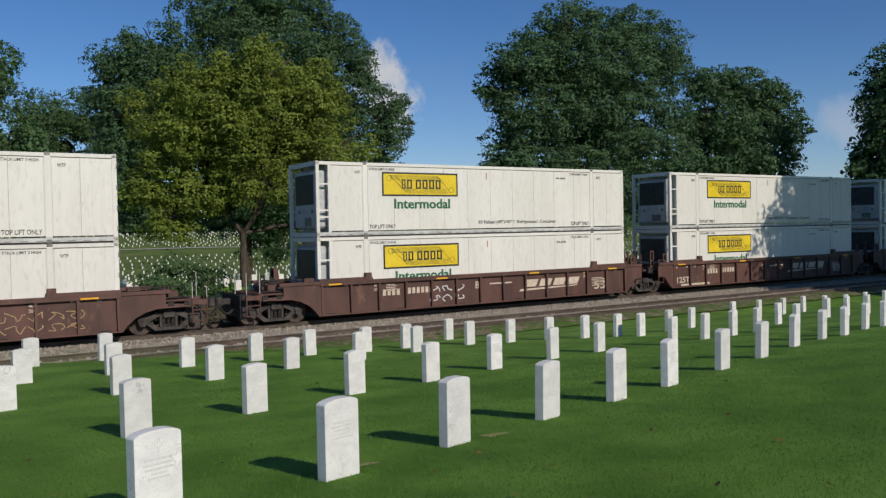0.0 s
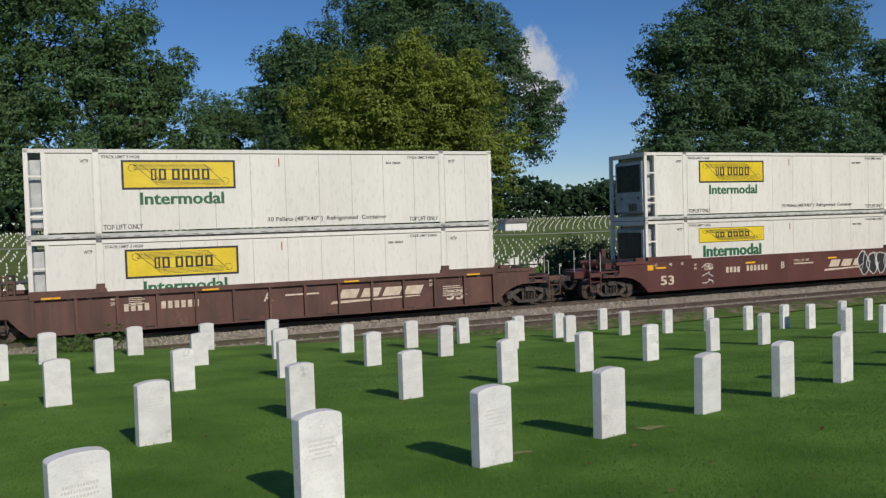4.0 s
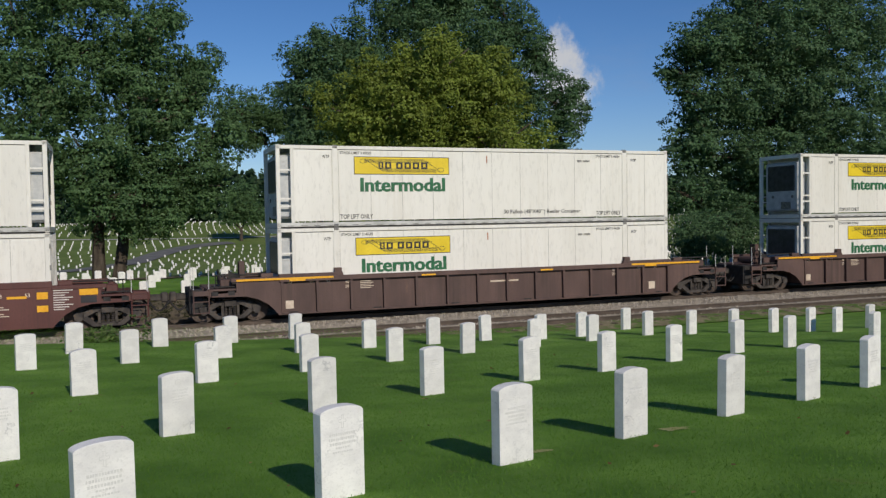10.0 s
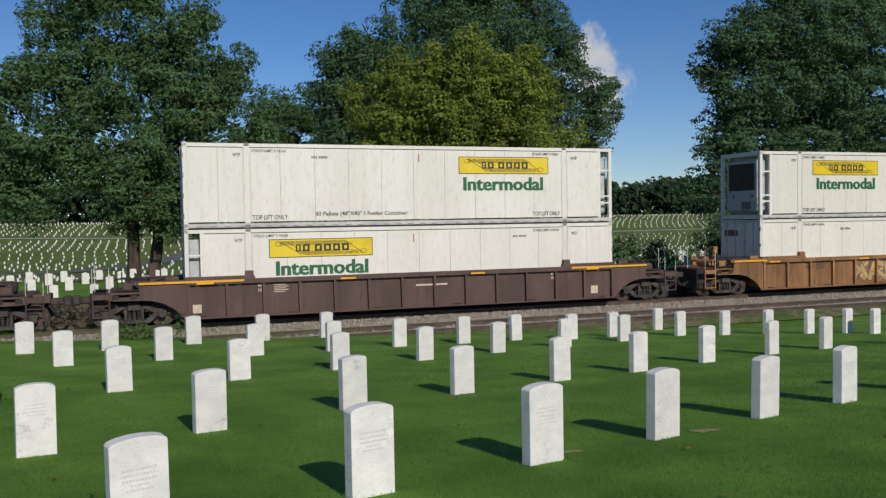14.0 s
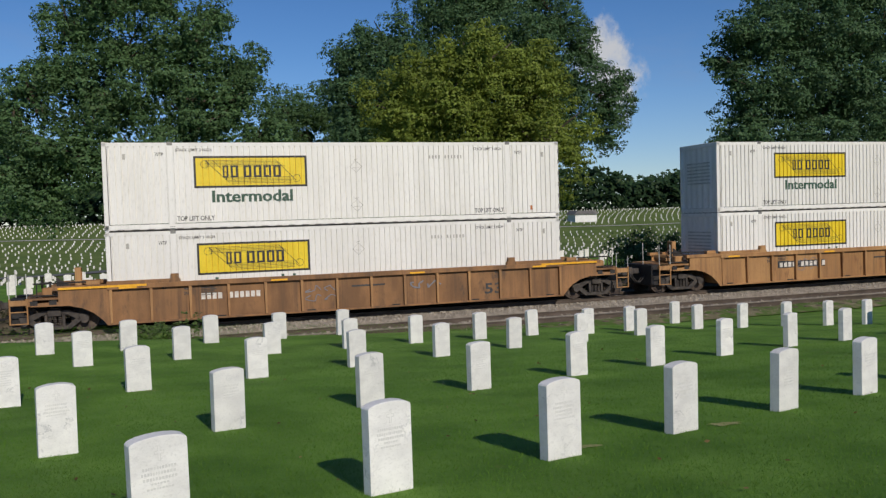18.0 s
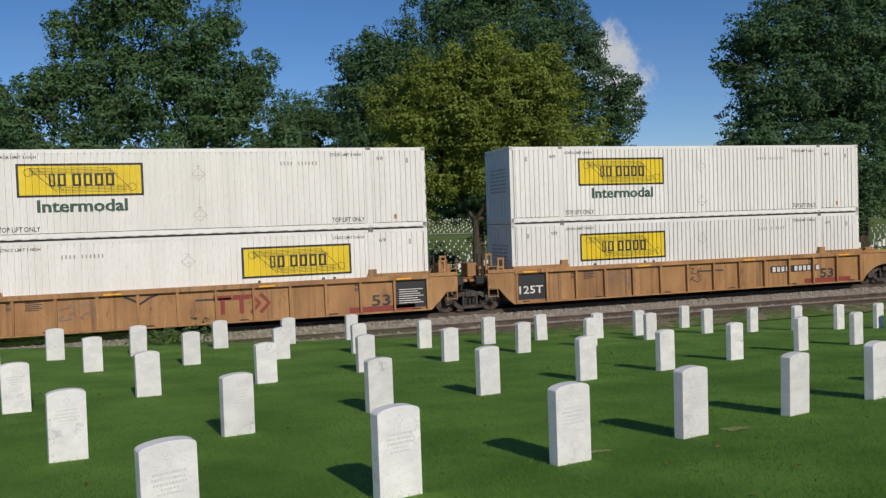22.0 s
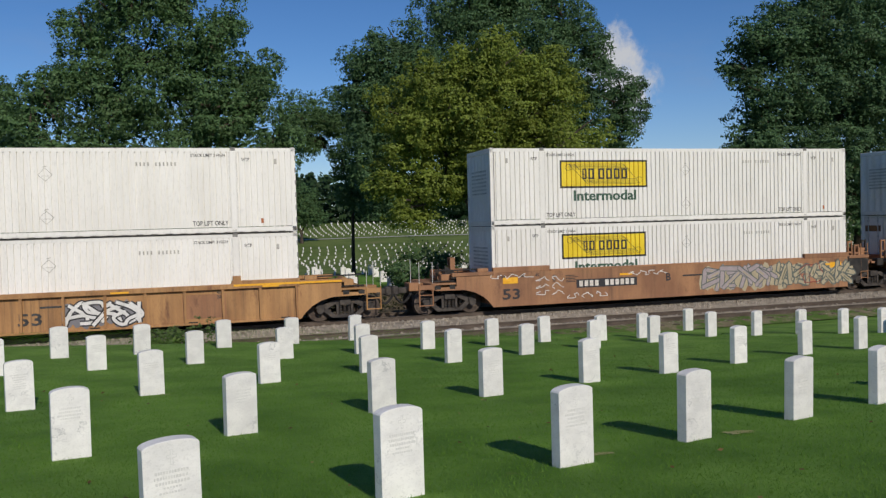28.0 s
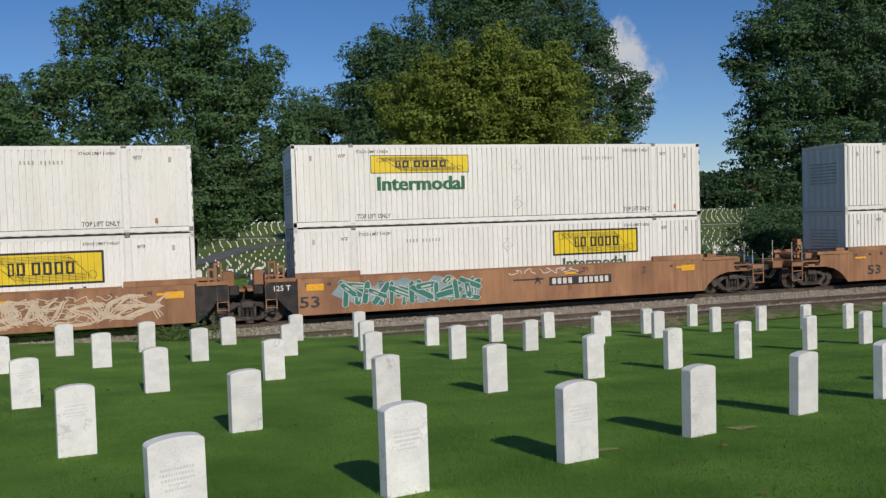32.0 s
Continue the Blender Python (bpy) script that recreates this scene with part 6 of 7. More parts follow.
def inscription(seed):
    """Lines of the engraving as plain bars."""
    r = random.Random(seed)
    bm = bmesh.new()
    z = 0.455
    for k in range(r.choice((4, 5, 6, 7))):
        w = r.uniform(0.045, 0.105) if k > 2 else r.uniform(0.07, 0.115)
        h = 0.017 if k < 3 else 0.0115
        x = -w
        while x < w - 0.012:
            q = r.uniform(0.008, 0.014)
            box(bm, x, min(x + q, w), -0.0512, -0.0495, z - h, z)
            x += q + 0.005
        z -= h + (0.013 if k < 3 else 0.016)
    me = bpy.data.meshes.new("inscription")
    bm.to_mesh(me)
    bm.free()
    return me


EMBLEMS, LINES = [emblem(True), emblem(False)], [inscription(k) for k in range(7)]
rnd = random.Random(11)
for k, row in enumerate(STONE_ROWS):
    for x, y in row:
        stone = place_mesh("headstone", SLABS[rnd.randrange(6)], MARBLE)
        stone.matrix_world = pose(x, y, ground_z(x, y) - ((0.044 if x < 0 else 0.024) if k == 0 else 0), rnd.gauss(0, 0.7), rnd.gauss(0, 0.6), 16.5 + rnd.gauss(0, 1.0))
        bold = abs(x - 4.64) < 0.1 and abs(y - 14.53) < 0.2
        tagged(stone, "upright white marble headstone with blackened inscription on lawn" if bold else "upright white marble military headstone on mown lawn", "headstone", "headstones in rows")
        cross = rnd.random() < 0.7
        if y < 10:
            cross = not 2.6 < math.degrees(math.atan2(x, y)) < 4.4
        place_mesh("emblem", EMBLEMS[0 if cross else 1], BLACKED if bold else ENGRAVED, stone, "engraved cross" if cross else "engraved round emblem")
        tagged(place_mesh("inscription", LINES[rnd.randrange(7)], BLACKED if bold else ENGRAVED, stone, "engraved lines shown as bars"), kind="stuff")

# leaves fallen on the lawn, and worn spots in the turf
rng = np.random.default_rng(77)
n = 150
fd, fa = 3.0 + 13.0 * rng.random(n) ** 0.8, np.radians(rng.uniform(-10, 62, n))
fx, fy = fd * np.sin(fa), fd * np.cos(fa)
fz = np.array([ground_z(a, b) for a, b in zip(fx, fy)]) + 0.026
spin, roll = rng.uniform(0, 6.28, n), rng.normal(0, 0.5, n)
long_, half_ = rng.uniform(0.014, 0.034, n), rng.uniform(0.008, 0.018, n)
ax = np.stack([np.cos(spin), np.sin(spin), 0.3 * roll], 1) * long_[:, None]
bx = np.stack([-np.sin(spin), np.cos(spin), roll], 1) * half_[:, None]
mid = np.stack([fx, fy, fz], 1)
tagged(place_mesh("fallen_leaves", quads_mesh("fallen_leaves", np.stack([mid - ax, mid - bx, mid + ax, mid + bx], 1)), DRY_LEAF), "few small dry brown leaves scattered on the lawn", "leaves", kind="stuff")
for cx, cy, wide, deep in ((4.55, 6.12, 0.17, 0.1), (3.1, 5.86, 0.12, 0.07)):
    bm = bmesh.new()
    r = random.Random(int(cx * 100))
    bm.faces.new([bm.verts.new((cx + wide * math.cos(a) * q, cy + deep * math.sin(a) * q, ground_z(cx + wide * math.cos(a) * q, cy + deep * math.sin(a) * q) + 0.008)) for a, q in ((k * 0.35, r.uniform(0.5, 1.1)) for k in range(18))])
    tagged(part("worn_patch", bm, DRY_TURF), "thin worn patch of dry turf beside a headstone", "bare patch", kind="stuff")

# ---- trees ----
def leaves(rng, centres, outward, per, spread, size):
    """Leaf quads round the centres, turned mostly outward and up."""
    n = len(centres) * per
    big = np.repeat(rng.uniform(0.55, 1.35, len(centres)), per)[:, None]
    c = np.repeat(centres, per, 0) + rng.normal(0, 1, (n, 3)) * spread * big * np.array([1, 1, 0.42])
    face = outward + rng.normal(0, 0.25, outward.shape)
    o = np.repeat(face, per, 0) + rng.normal(0, 0.34, (n, 3)) + np.array([0, 0, 0.3])
    o /= np.linalg.norm(o, axis=1, keepdims=True)
    a = np.cross(o, rng.normal(0, 1, (n, 3)))
    a /= np.linalg.norm(a, axis=1, keepdims=True) + 1e-9
    b = np.cross(o, a)
    s = (size * rng.uniform(0.6, 1.35, n))[:, None]
    return np.stack([c - a * s, c - b * s * 0.55, c + a * s, c + b * s * 0.55], 1)


def limb(bm, a, b, r0, r1, rnd_, bend=0.12):
    a, b = Vector(a), Vector(b)
    mid = (a + b) / 2 + Vector((rnd_.uniform(-1, 1), rnd_.uniform(-1, 1), rnd_.uniform(-0.3, 0.6))) * (b - a).length * bend
    pts = [a, a.lerp(mid, 0.6), mid.lerp(b, 0.4), b]
    for k in range(3):
        ra, rb = r0 + (r1 - r0) * k / 3, r0 + (r1 - r0) * (k + 1) / 3
        tube(bm, pts[k], pts[k + 1], ra, rb, 8)


def boughs(rng, centre, radii, density, size, feather):
    """Leaves of one mass of the crown: domed boughs, open and dark below, with gaps between them."""
    sets = []
    area = (radii[0] * radii[1] + radii[0] * radii[2] + radii[1] * radii[2]) * 4.2
    m = int(area * 0.42) + 6
    v = rng.normal(0, 1, (m, 3))
    v[:, 1] -= 0.45
    v /= np.linalg.norm(v, axis=1, keepdims=True)
    reach = np.where(rng.random(m) < 0.16, rng.uniform(0.98, 1.12, m), rng.uniform(0.55, 0.98, m))
    heart = centre + v * reach[:, None] * radii
    broad = np.where(reach > 0.97, rng.uniform(0.3, 0.5, m), rng.uniform(0.5, 1.0, m)) * (0.72 + 0.12 * min(radii))
    for c, o, r in zip(heart, v, broad):
        n = int(250 * density * r * r * (0.112 / size) ** 2) + 14
        w = rng.normal(0, 1, (n, 3)) + 0.55 * o + np.array([0, 0, 0.3])
        w /= np.linalg.norm(w, axis=1, keepdims=True)
        shell = rng.uniform(0.72, 1.06, n)[:, None]
        level = np.array([o[0], o[1], -0.12])
        level /= np.linalg.norm(level) + 1e-9
        spread = w * shell * r * np.array([1.05, 1.05, 0.95])
        if feather:
            # long drooping sprays that reach outward
            run = spread @ level
            spread = spread * np.array([0.85, 0.85, 0.8]) + np.outer(run * feather + 0.2 * np.abs(run), level)
        lump = 0.14 * r * np.sin(spread * 7.0 / r + o * 9.0)
        sets.append(leaves(rng, c + spread + lump, w, 1, 0.05, size))
    return sets


def tree(label, foot, trunk_r, fork, lobes, leaf, seed, y, density=0.95, size=0.092, depth=1.0, trunks=((0, 0),), category="tree", inside=2.0, feather=0.0):
    """lobes: (x, z, half width, half height) of the crown's masses, about depth y; each is a heap of leafy boughs."""
    rng, rnd_ = np.random.default_rng(seed), random.Random(seed)
    base = new("tree")
    gz = ground_z(foot[0], foot[1])
    base.location = (foot[0], foot[1], gz)
    tagged(base, label, category, "trees beyond the railway" if y > 30 else "trees on the near side")
    bm = bmesh.new()
    for k, (dx, dy) in enumerate(trunks):
        limb(bm, (dx, dy, -0.3), (dx * 1.4, dy * 1.4, fork * 0.5), trunk_r * 1.25, trunk_r * 0.95, rnd_, 0.03)
        limb(bm, (dx * 1.4, dy * 1.4, fork * 0.5 - 0.05), (dx * 1.6, dy * 1.6, fork), trunk_r * 0.97, trunk_r * 0.8, rnd_, 0.03)
    masses = []
    for x, z, rx, rz in lobes:
        shift = rnd_.uniform(-1.6, 1.2) if rx < 3 else 0.0
        masses.append((Vector((x - foot[0], y - foot[1] + shift, z - gz)), (1.1 * rx, max(1.2, rx * depth), 1.1 * rz)))
    # limbs branch: each mass hangs on the nearest point that is already carried
    held = [(Vector((dx * 1.6, dy * 1.6, fork)), trunk_r * 0.62) for dx, dy in trunks]
    for goal, (rx, ry, rz) in sorted(masses, key=lambda q: (q[0] - held[0][0]).length):
        start, thick = min(held, key=lambda q: (q[0] - goal).length + 0.45 * (q[0] - held[0][0]).length)
        limb(bm, start, goal, thick, max(0.04, thick * 0.5), rnd_, 0.2)
        held.append((goal, max(0.04, thick * 0.5)))
        for q in range(3):
            tip = goal + Vector((rnd_.uniform(-0.8, 0.8) * rx, rnd_.uniform(-0.6, 0.6) * ry, rnd_.uniform(-0.2, 0.8) * rz))
            limb(bm, start.lerp(goal, rnd_.uniform(0.4, 0.8)), tip, 0.09, 0.03, rnd_)
    part("trunk", bm, BARK, base, "rough grey-brown trunk with limbs")
    sets = []
    for goal, radii in masses:
        centre, radii = np.array(goal), np.array(radii)
        sets += boughs(rng, centre, radii, density, size, feather)
        # the shaded inside and back of the mass: coarser sprays
        area = (radii[0] * radii[1] + radii[0] * radii[2] + radii[1] * radii[2]) * 4.2
        m = int(area * inside) + 2
        v = rng.normal(0, 1, (m, 3))
        v[:, 1] += 0.5
        v /= np.linalg.norm(v, axis=1, keepdims=True)
        c = centre + v * rng.uniform(0.1, 0.72, m)[:, None] * radii * np.array([1, 0.7, 1]) + np.array([0, 0.9, -0.1])
        sets.append(leaves(rng, c, v, 4, 0.3, size * 2.0))
    crown = np.concatenate(sets)
    crown = crown[crown[:, 0, 2] > 0.6]
    place_mesh("crown", quads_mesh("crown", crown), leaf, base, "dense crown of leaves")
    return base


tree("large dark green oak with two trunks beyond the railway", (-1.2, 52.0), 0.34, 4.4, [(-5.1, 15.0, 1.5, 1.5), (-3.1, 16.3, 2.2, 1.6), (-0.4, 16.9, 1.9, 1.5), (2.9, 15.9, 1.0, 1.2), (1.4, 14.2, 2.2, 1.7), (4.6, 12.8, 1.6, 1.4), (-5.2, 12.6, 1.9, 1.3), (-6.9, 11.1, 1.2, 1.1), (-8.3, 9.8, 1.3, 1.3), (-2.6, 13.8, 2.3, 1.5), (0.0, 12.3, 1.6, 1.2), (4.0, 10.9, 1.9, 1.3), (2.2, 9.3, 2.4, 1.2), (-8.5, 6.6, 1.5, 2.0), (-6.6, 7.8, 1.7, 1.1), (-6.7, 5.3, 1.6, 1.9), (0.2, 7.4, 3.0, 1.7), (3.4, 6.5, 2.6, 2.0), (-2.0, 5.9, 1.9, 2.0), (0.7, 5.1, 2.6, 1.4), (4.7, 5.5, 1.4, 1.4), (2.2, 3.9, 1.8, 0.9), (-3.4, 10.6, 3.6, 2.4), (1.5, 11.2, 3.0, 2.4), (-4.6, 7.6, 3.0, 2.2), (5.4, 8.6, 1.7, 1.5), (0.1, 3.5, 2.6, 0.7)], OAK_LEAF, 1, 52.0, density=1.1, inside=3.2, trunks=((0, 0), (0.95, 0.4)))
tree("green tree at the far edge of the lawn", (-16.0, 70.0), 0.4, 5.0, [(-12.3, 13.0, 1.7, 1.8), (-14.4, 12.4, 2.4, 2.5), (-12.0, 10.4, 2.2, 1.9), (-15.5, 9.0, 3.2, 2.6), (-11.4, 7.5, 3.2, 2.4)], OAK_LEAF, 2, 70.0)
tree("smaller green tree behind the oaks", (15.6, 80.0), 0.17, 8.0, [(10.1, 13.4, 1.8, 1.7), (12.3, 13.7, 2.1, 1.8), (14.7, 13.4, 2.1, 2.2), (11.8, 11.4, 3.4, 1.5), (16.1, 12.1, 2.2, 2.1), (14.8, 9.4, 1.6, 2.2), (15.6, 6.8, 1.9, 2.8), (17.5, 8.6, 2.4, 2.8)], OAK_LEAF, 3, 78.0)
tree("low round ornamental tree among far headstones", (24.4, 184.0), 0.35, 2.6, [(24.4, 6.9, 4.0, 3.0), (22.2, 5.0, 3.0, 2.0), (26.8, 5.2, 3.2, 2.2), (24.8, 9.6, 2.7, 2.4)], OAK_LEAF, 13, 184.0, density=0.8, size=0.2)
tree("tall dark green oak with a broad crown", (22.6, 62.0), 0.36, 6.5, [(13.0, 13.7, 1.7, 2.4), (14.2, 15.8, 2.4, 1.8), (17.0, 17.0, 2.5, 1.6), (17.0, 14.2, 3.4, 2.5), (20.5, 19.1, 2.9, 2.1), (23.2, 20.8, 3.3, 2.2), (25.9, 21.0, 2.9, 2.0), (28.6, 20.4, 1.7, 1.4), (30.3, 18.6, 2.3, 2.0), (28.7, 16.3, 3.1, 2.9), (32.1, 17.0, 1.4, 1.5), (24.0, 17.0, 5.0, 3.0), (31.5, 14.1, 2.1, 2.3), (32.2, 11.3, 1.6, 1.9), (35.1, 13.9, 2.0, 1.6), (35.5, 12.0, 2.0, 1.9), (35.3, 9.9, 1.9, 1.3), (13.9, 10.9, 2.4, 2.4), (14.4, 7.7, 2.4, 2.4), (14.9, 5.2, 2.2, 1.9), (15.5, 11.6, 3.6, 3.6), (19.0, 12.0, 5.0, 4.0), (27.0, 11.0, 5.0, 4.0), (22.0, 6.5, 6.0, 3.0), (24.6, 3.4, 2.6, 2.2)], BLUE_LEAF, 4, 62.0, density=0.85, size=0.105)
tree("round yellow-green tree close behind the railway", (15.6, 43.5), 0.2, 2.9, [(16.2, 12.2, 2.6, 1.2), (13.4, 11.1, 2.1, 1.3), (19.2, 11.5, 2.6, 1.5), (11.7, 9.6, 1.6, 1.3), (20.9, 9.9, 1.7, 1.5), (16.1, 10.2, 3.6, 1.8), (11.2, 7.6, 1.4, 1.3), (13.1, 7.7, 2.1, 1.5), (16.4, 7.7, 3.0, 1.5), (19.8, 7.6, 2.7, 1.6), (10.6, 5.6, 1.3, 1.3), (12.5, 5.5, 1.7, 1.4), (19.6, 5.5, 2.0, 1.5), (16.9, 5.8, 1.6, 1.0), (11.5, 3.9, 1.1, 0.8), (20.4, 3.9, 1.4, 0.9), (14.8, 6.0, 1.6, 1.0), (13.6, 9.4, 2.6, 2.0), (18.6, 9.4, 2.8, 2.0)], GOLD_LEAF, 5, 43.5, density=1.1, size=0.085, feather=0.15, inside=2.0)
tree("big dark blue-green tree with drooping twigs", (45.5, 47.0), 0.6, 4.5, [(42.1, 18.6, 2.4, 1.4), (39.9, 17.2, 1.5, 1.2), (37.4, 15.0, 1.8, 1.2), (36.3, 13.3, 1.9, 1.1), (36.5, 11.7, 1.8, 1.0), (38.4, 15.0, 3.4, 2.0), (44.9, 17.7, 3.4, 1.7), (49.5, 19.2, 2.8, 1.4), (51.4, 17.8, 3.0, 1.9), (53.0, 16.6, 1.7, 1.2), (42.0, 15.2, 4.6, 2.5), (47.9, 15.2, 5.2, 2.7), (37.6, 10.0, 2.4, 1.6), (40.8, 11.2, 5.0, 2.5), (47.2, 11.5, 5.6, 3.0), (36.4, 8.3, 1.5, 0.8), (38.1, 7.4, 3.8, 1.7), (44.1, 7.2, 5.6, 2.2), (50.0, 8.5, 4.4, 2.6), (36.2, 5.0, 2.2, 1.6), (38.2, 3.0, 2.6, 2.0), (43.5, 4.2, 4.0, 2.2)], BLUE_LEAF, 6, 47.0, density=0.9, size=0.105, depth=0.8, feather=0.45, inside=1.8)
tree("broad dark tree beside the taller one", (70.0, 54.0), 0.5, 4.5, [(67.4, 17.2, 3.3, 1.6), (71.7, 16.9, 4.4, 1.8), (75.9, 15.7, 3.6, 2.0), (77.2, 13.2, 2.4, 2.0), (66.5, 13.2, 5.0, 3.2), (73.0, 12.5, 5.6, 3.3), (77.0, 10.4, 2.6, 1.6), (68.1, 9.0, 6.0, 2.6), (74.0, 8.6, 5.0, 2.6), (67.2, 5.4, 6.0, 2.6)], BLUE_LEAF, 7, 54.0, density=0.6, size=0.17, depth=0.8, feather=0.4)
tree("dark tree at the end of the track", (77.0, 40.0), 0.5, 4.5, [(75.5, 15.5, 3.6, 3.6), (74.6, 11.4, 3.4, 2.8), (79.0, 13.0, 3.6, 4.0), (73.8, 8.6, 2.6, 2.4), (78.5, 8.0, 4.6, 3.4), (76.0, 4.4, 4.2, 2.6)], BLUE_LEAF, 8, 40.0, density=0.6, size=0.17, feather=0.4)
tree("large tree on the near side shading the track", (48.4, 12.0), 0.6, 5.0, [(49.1, 14.1, 5.2, 3.6), (46.8, 14.2, 3.2, 2.8), (50.1, 16.6, 4.0, 2.4), (55.6, 15.6, 5.0, 3.4), (61.1, 13.6, 5.0, 4.0), (45.1, 11.1, 3.6, 2.8), (52.6, 11.1, 4.4, 3.4), (48.6, 8.1, 5.2, 3.2), (44.4, 8.0, 2.6, 2.2), (56.1, 13.6, 4.0, 3.5), (53.1, 12.6, 4.0, 3.2), (55.6, 11.1, 4.0, 3.0), (58.1, 13.1, 4.0, 3.4)], OAK_LEAF, 9, 12.0, density=0.55, size=0.18, inside=1.1)

def shrub(x, y, wide, tall, seed, leaf):
    """A low many-stemmed bush."""
    rng = np.random.default_rng(seed)
    base = new("shrub")
    base.location = (x, y, ground_z(x, y))
    tagged(base, "dark leafy shrub growing close behind the railway", "shrub", "shrubs behind the railway")
    bm = bmesh.new()
    for k in range(7):
        a = k * 0.9 + seed
        tube(bm, (0.1 * math.cos(a), 0.1 * math.sin(a), -0.05), (0.35 * wide * math.cos(a), 0.35 * wide * math.sin(a), tall * 0.75), 0.03, 0.012, 6)
    part("stem", bm, BARK, base)
    n = int(40 * wide * tall)
    v = rng.normal(0, 1, (n, 3))
    v /= np.linalg.norm(v, axis=1, keepdims=True)
    c = v * rng.uniform(0.35, 1.05, n)[:, None] * np.array([wide, wide * 0.7, tall * 0.55]) + np.array([0, 0, tall * 0.55])
    place_mesh("crown", quads_mesh("crown", leaves(rng, c, v, 26, 0.2, 0.075)), leaf, base, "loose dark green leaves")


shrub(9.6, 36.2, 1.3, 2.3, 1, OAK_LEAF)
shrub(11.6, 37.4, 1.1, 1.8, 2, OAK_LEAF)
shrub(22.0, 36.4, 1.6, 2.2, 3, OAK_LEAF)
shrub(24.5, 37.2, 1.2, 1.7, 4, OAK_LEAF)
shrub(30.5, 39.0, 2.2, 3.0, 5, BLUE_LEAF)
shrub(34.5, 40.5, 2.6, 3.4, 6, BLUE_LEAF)
shrub(-9.0, 37.0, 1.3, 1.6, 7, OAK_LEAF)

# distant woods close the view
rng = np.random.default_rng(31)
n = 11000
wx = rng.uniform(-190, 470, n)
wy = 246 + rng.uniform(-8, 16, n)
crest = 12.5 + 1.6 * np.sin(wx * 0.071) + 1.2 * np.sin(wx * 0.19 + 1) + 0.9 * np.sin(wx * 0.43 + 2)
wz = 2.8 + (crest + 0.8) * rng.random(n) ** 0.85
cent = np.stack([wx, wy, wz], 1)
out = np.tile(np.array([0, -0.8, 0.6]), (n, 1))
tagged(place_mesh("distant_woods", quads_mesh("distant_woods", leaves(rng, cent, out, 9, 1.1, 0.9)), FAR_LEAF), "band of dark green woods on the horizon", "woods", kind="stuff")

# brown disc painted in for the shade round the oak's trunks
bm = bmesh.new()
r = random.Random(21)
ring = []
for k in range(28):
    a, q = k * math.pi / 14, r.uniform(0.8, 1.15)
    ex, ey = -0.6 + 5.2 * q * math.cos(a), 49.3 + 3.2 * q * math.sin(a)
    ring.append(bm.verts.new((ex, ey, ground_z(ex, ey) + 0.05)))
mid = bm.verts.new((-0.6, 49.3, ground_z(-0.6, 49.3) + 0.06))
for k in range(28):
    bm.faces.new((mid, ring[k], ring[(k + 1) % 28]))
tagged(part("bare_earth", bm, DIRT_AND_SHADE), "brown patch painted for the shade under the oak", "bare ground", kind="structure")

# weeds by the near track
def weeds(x, y, n, tall, wide, seed, label):
    rng = np.random.default_rng(seed)
    base = new("weed_clump")
    base.location = (x, y, ground_z(x, y))
    tagged(base, label, "weeds")
    bm = bmesh.new()
    tips = []
    for k in range(n):
        a, r = rng.uniform(0, 6.28), wide * rng.random() ** 0.5
        foot = (0.4 * r * math.cos(a), 0.4 * r * math.sin(a), -0.03)
        tip = (r * math.cos(a), r * math.sin(a), tall * rng.uniform(0.45, 1.0))
        tube(bm, foot, tip, 0.008, 0.003, 5)
        tips += [Vector(foot).lerp(Vector(tip), q) for q in (0.45, 0.65, 0.82, 1.0)]
    part("stem", bm, WEED_LEAF, base)
    c = np.array([tuple(t) for t in tips])
    tagged(place_mesh("leaf_clump", quads_mesh("leaf_clump", leaves(rng, c, np.tile(np.array([0, -0.3, 0.8]), (len(c), 1)), 9, 0.06, 0.055)), WEED_LEAF, base), kind="stuff")


weeds(-0.65, 22.9, 120, 0.95, 0.8, 3, "bushy green weeds growing beside the near track")
weeds(0.45, 22.7, 5, 1.15, 0.22, 4, "tall thin green weed stalks beside track")
weeds(-6.5, 22.8, 12, 0.4, 0.4, 6, "low green weeds beside the near track")

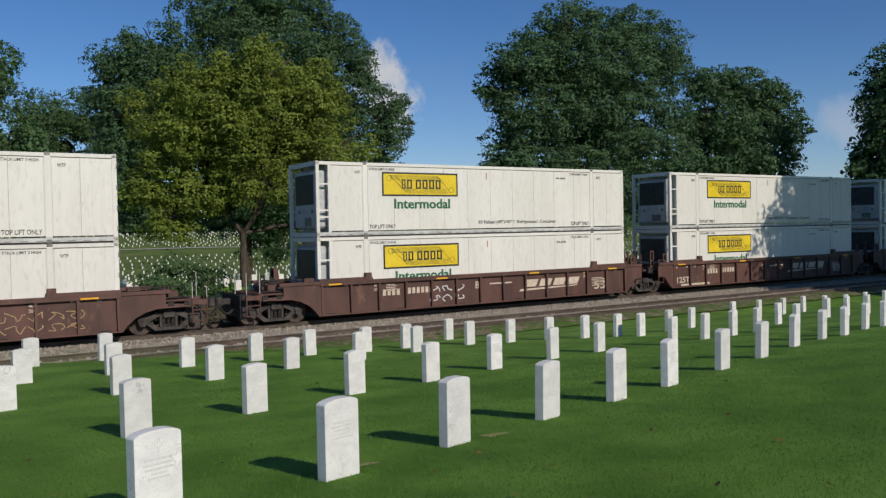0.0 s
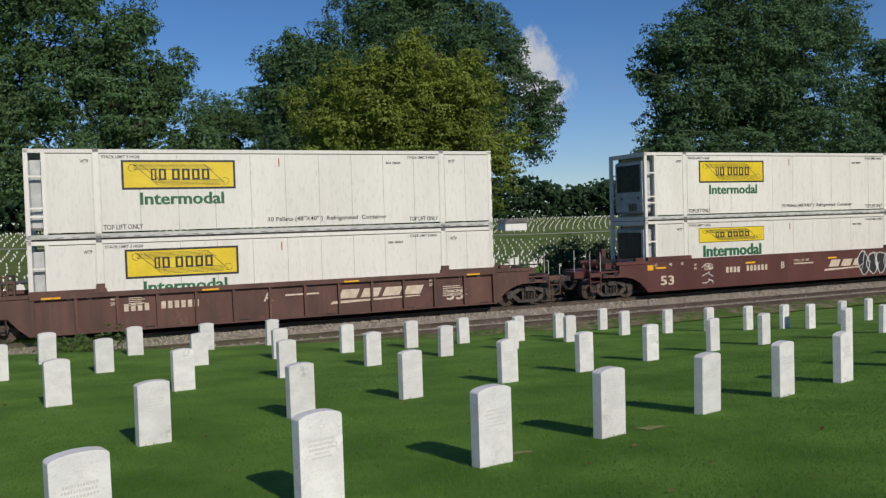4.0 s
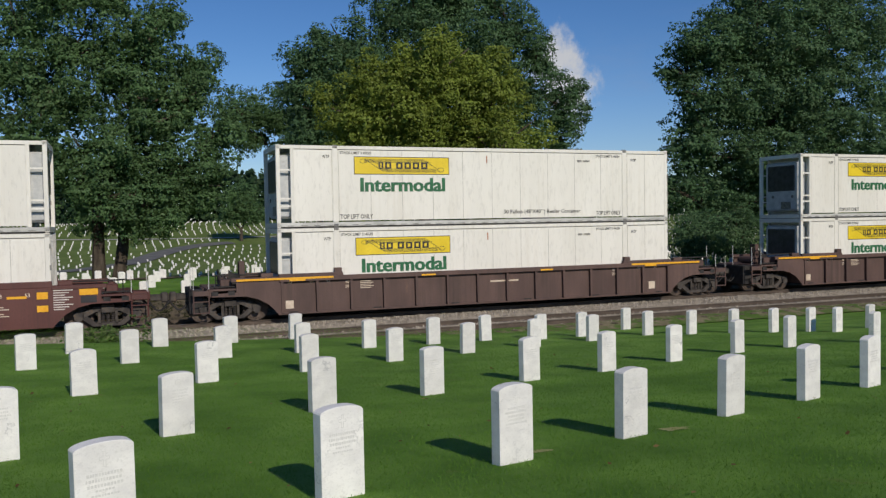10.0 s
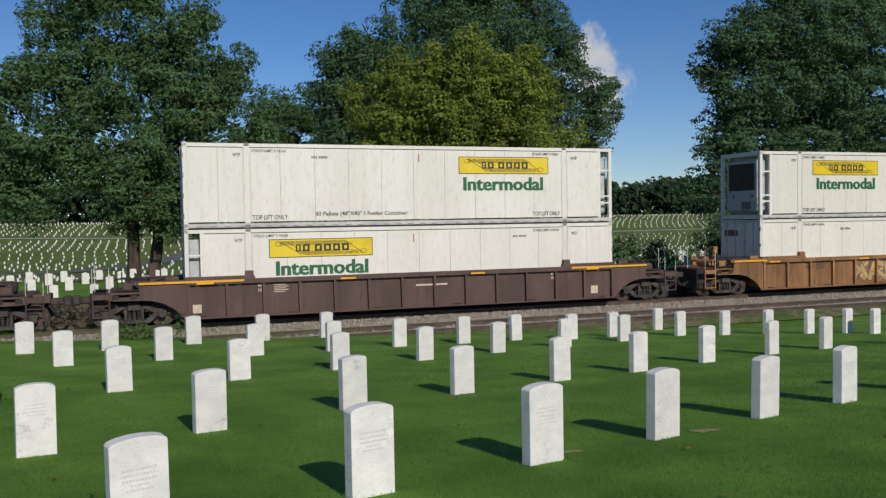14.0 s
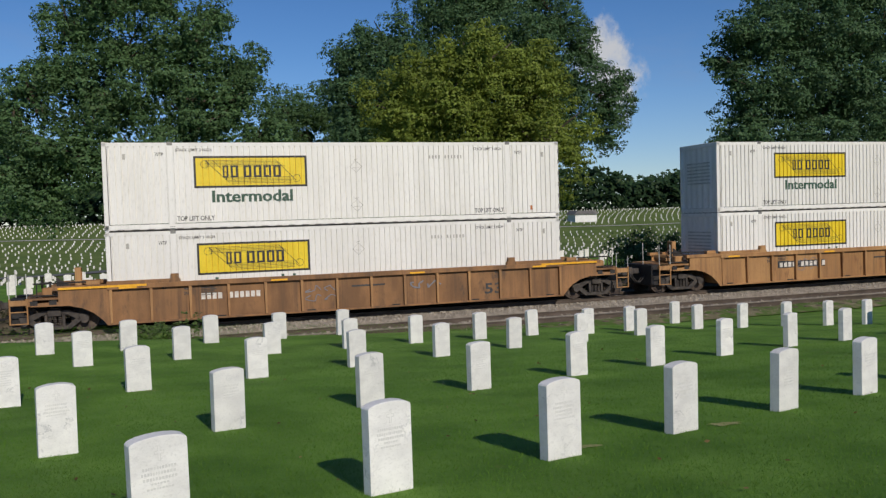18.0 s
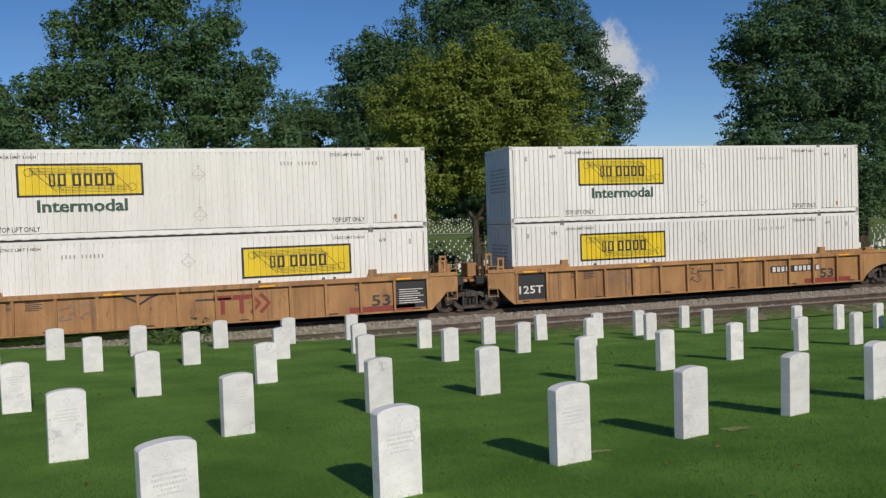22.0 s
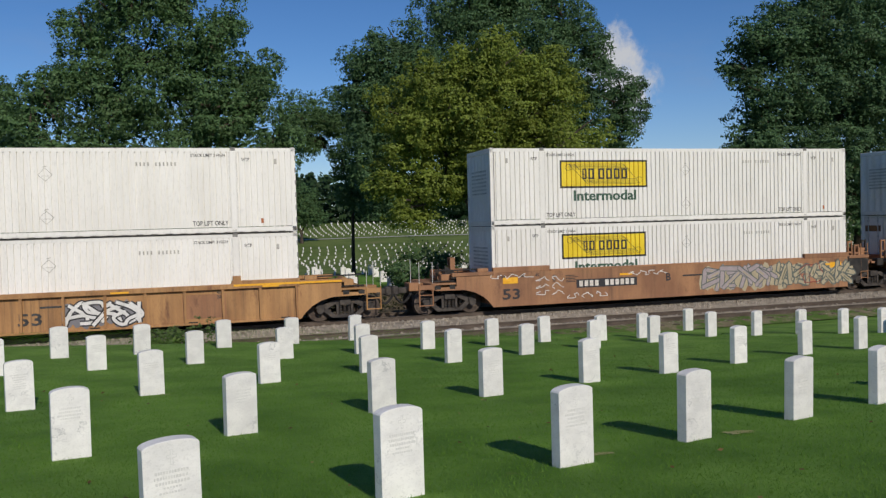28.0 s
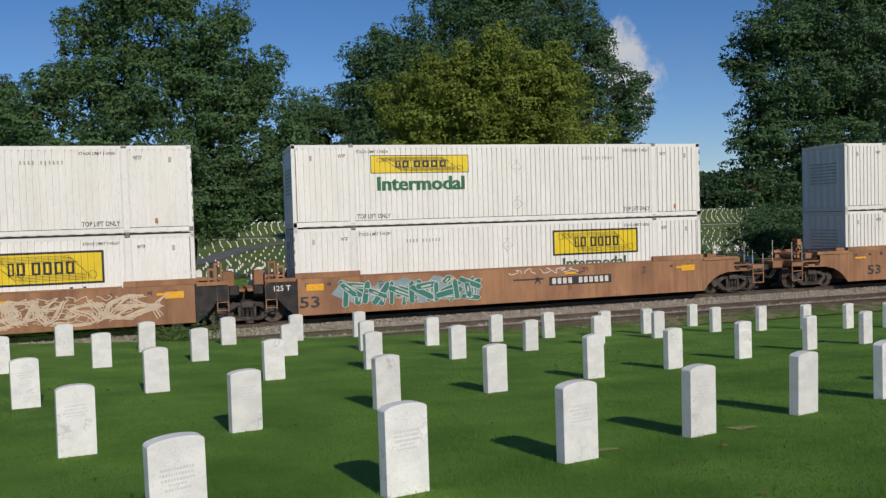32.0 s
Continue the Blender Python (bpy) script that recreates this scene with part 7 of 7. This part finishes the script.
# small pale house far off among the headstones
house = new("small_house")
hx, hy = 104.0, 199.0
house.location = (hx, hy, ground_z(hx, hy))
tagged(house, "small white building far across the cemetery", "house")
bm = bmesh.new()
box(bm, -3.2, 3.2, -2.2, 2.2, -0.3, 1.9)
part("wall", bm, HOUSE, house)
bm = bmesh.new()
slab(bm, [(-3.6, 1.85), (3.6, 1.85), (2.6, 2.9), (-2.6, 2.9)], -2.6, 2.6)
part("roof", bm, ROOF, house)

# undergrowth added on the far ballast shoulder, coloured dark for the shade behind the train
rng = np.random.default_rng(47)
n = 5200
ux, uy = rng.uniform(-16, 75, n), rng.uniform(33.3, 36.6, n)
uz = -0.42 + rng.random(n) ** 1.3 * (0.45 + 0.35 * np.clip((uy - 33.3) / 2.0, 0, 1))
out = np.tile(np.array([0, -0.5, 0.8]), (n, 1))
tagged(place_mesh("undergrowth", quads_mesh("undergrowth", leaves(rng, np.stack([ux, uy, uz], 1), out, 9, 0.12, 0.06)), SHADE_SCRUB_LEAF), "low added undergrowth darkened for the shade beyond the ballast", "undergrowth", kind="stuff")


# ---- what moves ----
def gone(t):
    """Metres that the train has run to the left by t seconds: it slows a little, with slack running in and out."""
    slack = np.interp(t, (0, 7, 14, 20, 22, 30, 31, 32), (0.06, 0.13, 0.11, 0.13, 0.22, 0.21, 0.08, 0.06))
    return 13.700527 * t - 0.0471083 * t * t + 0.00024063 * t ** 3 - float(slack)


def motions():
    for ob, along, y, z, turned in MOVERS:
        walk(ob, [(0.5 * k, pose(along - gone(0.5 * k), y, z, 0, 0, turned)) for k in range(65)])
    starts = {car: at for car, at in CARS}
    for wheel, car, dx, x in WHEELS:
        at = starts[car] + x
        seen = [k for k in range(0, 961) if -12 < at - gone(k / 30) < 62]
        first, last = seen[0], seen[-1]
        zero = gone(first / 30)
        rows = [(k / 30, pose(dx, 0, WHEEL_R, 0, -math.degrees((gone(k / 30) - zero) / WHEEL_R) % 360)) for k in range(first, last + 1)]
        if first > 0:
            rows.insert(0, (0, rows[0][1]))
        if last < 960:
            rows.append((32, rows[-1][1]))
        walk(wheel, rows)


motions()
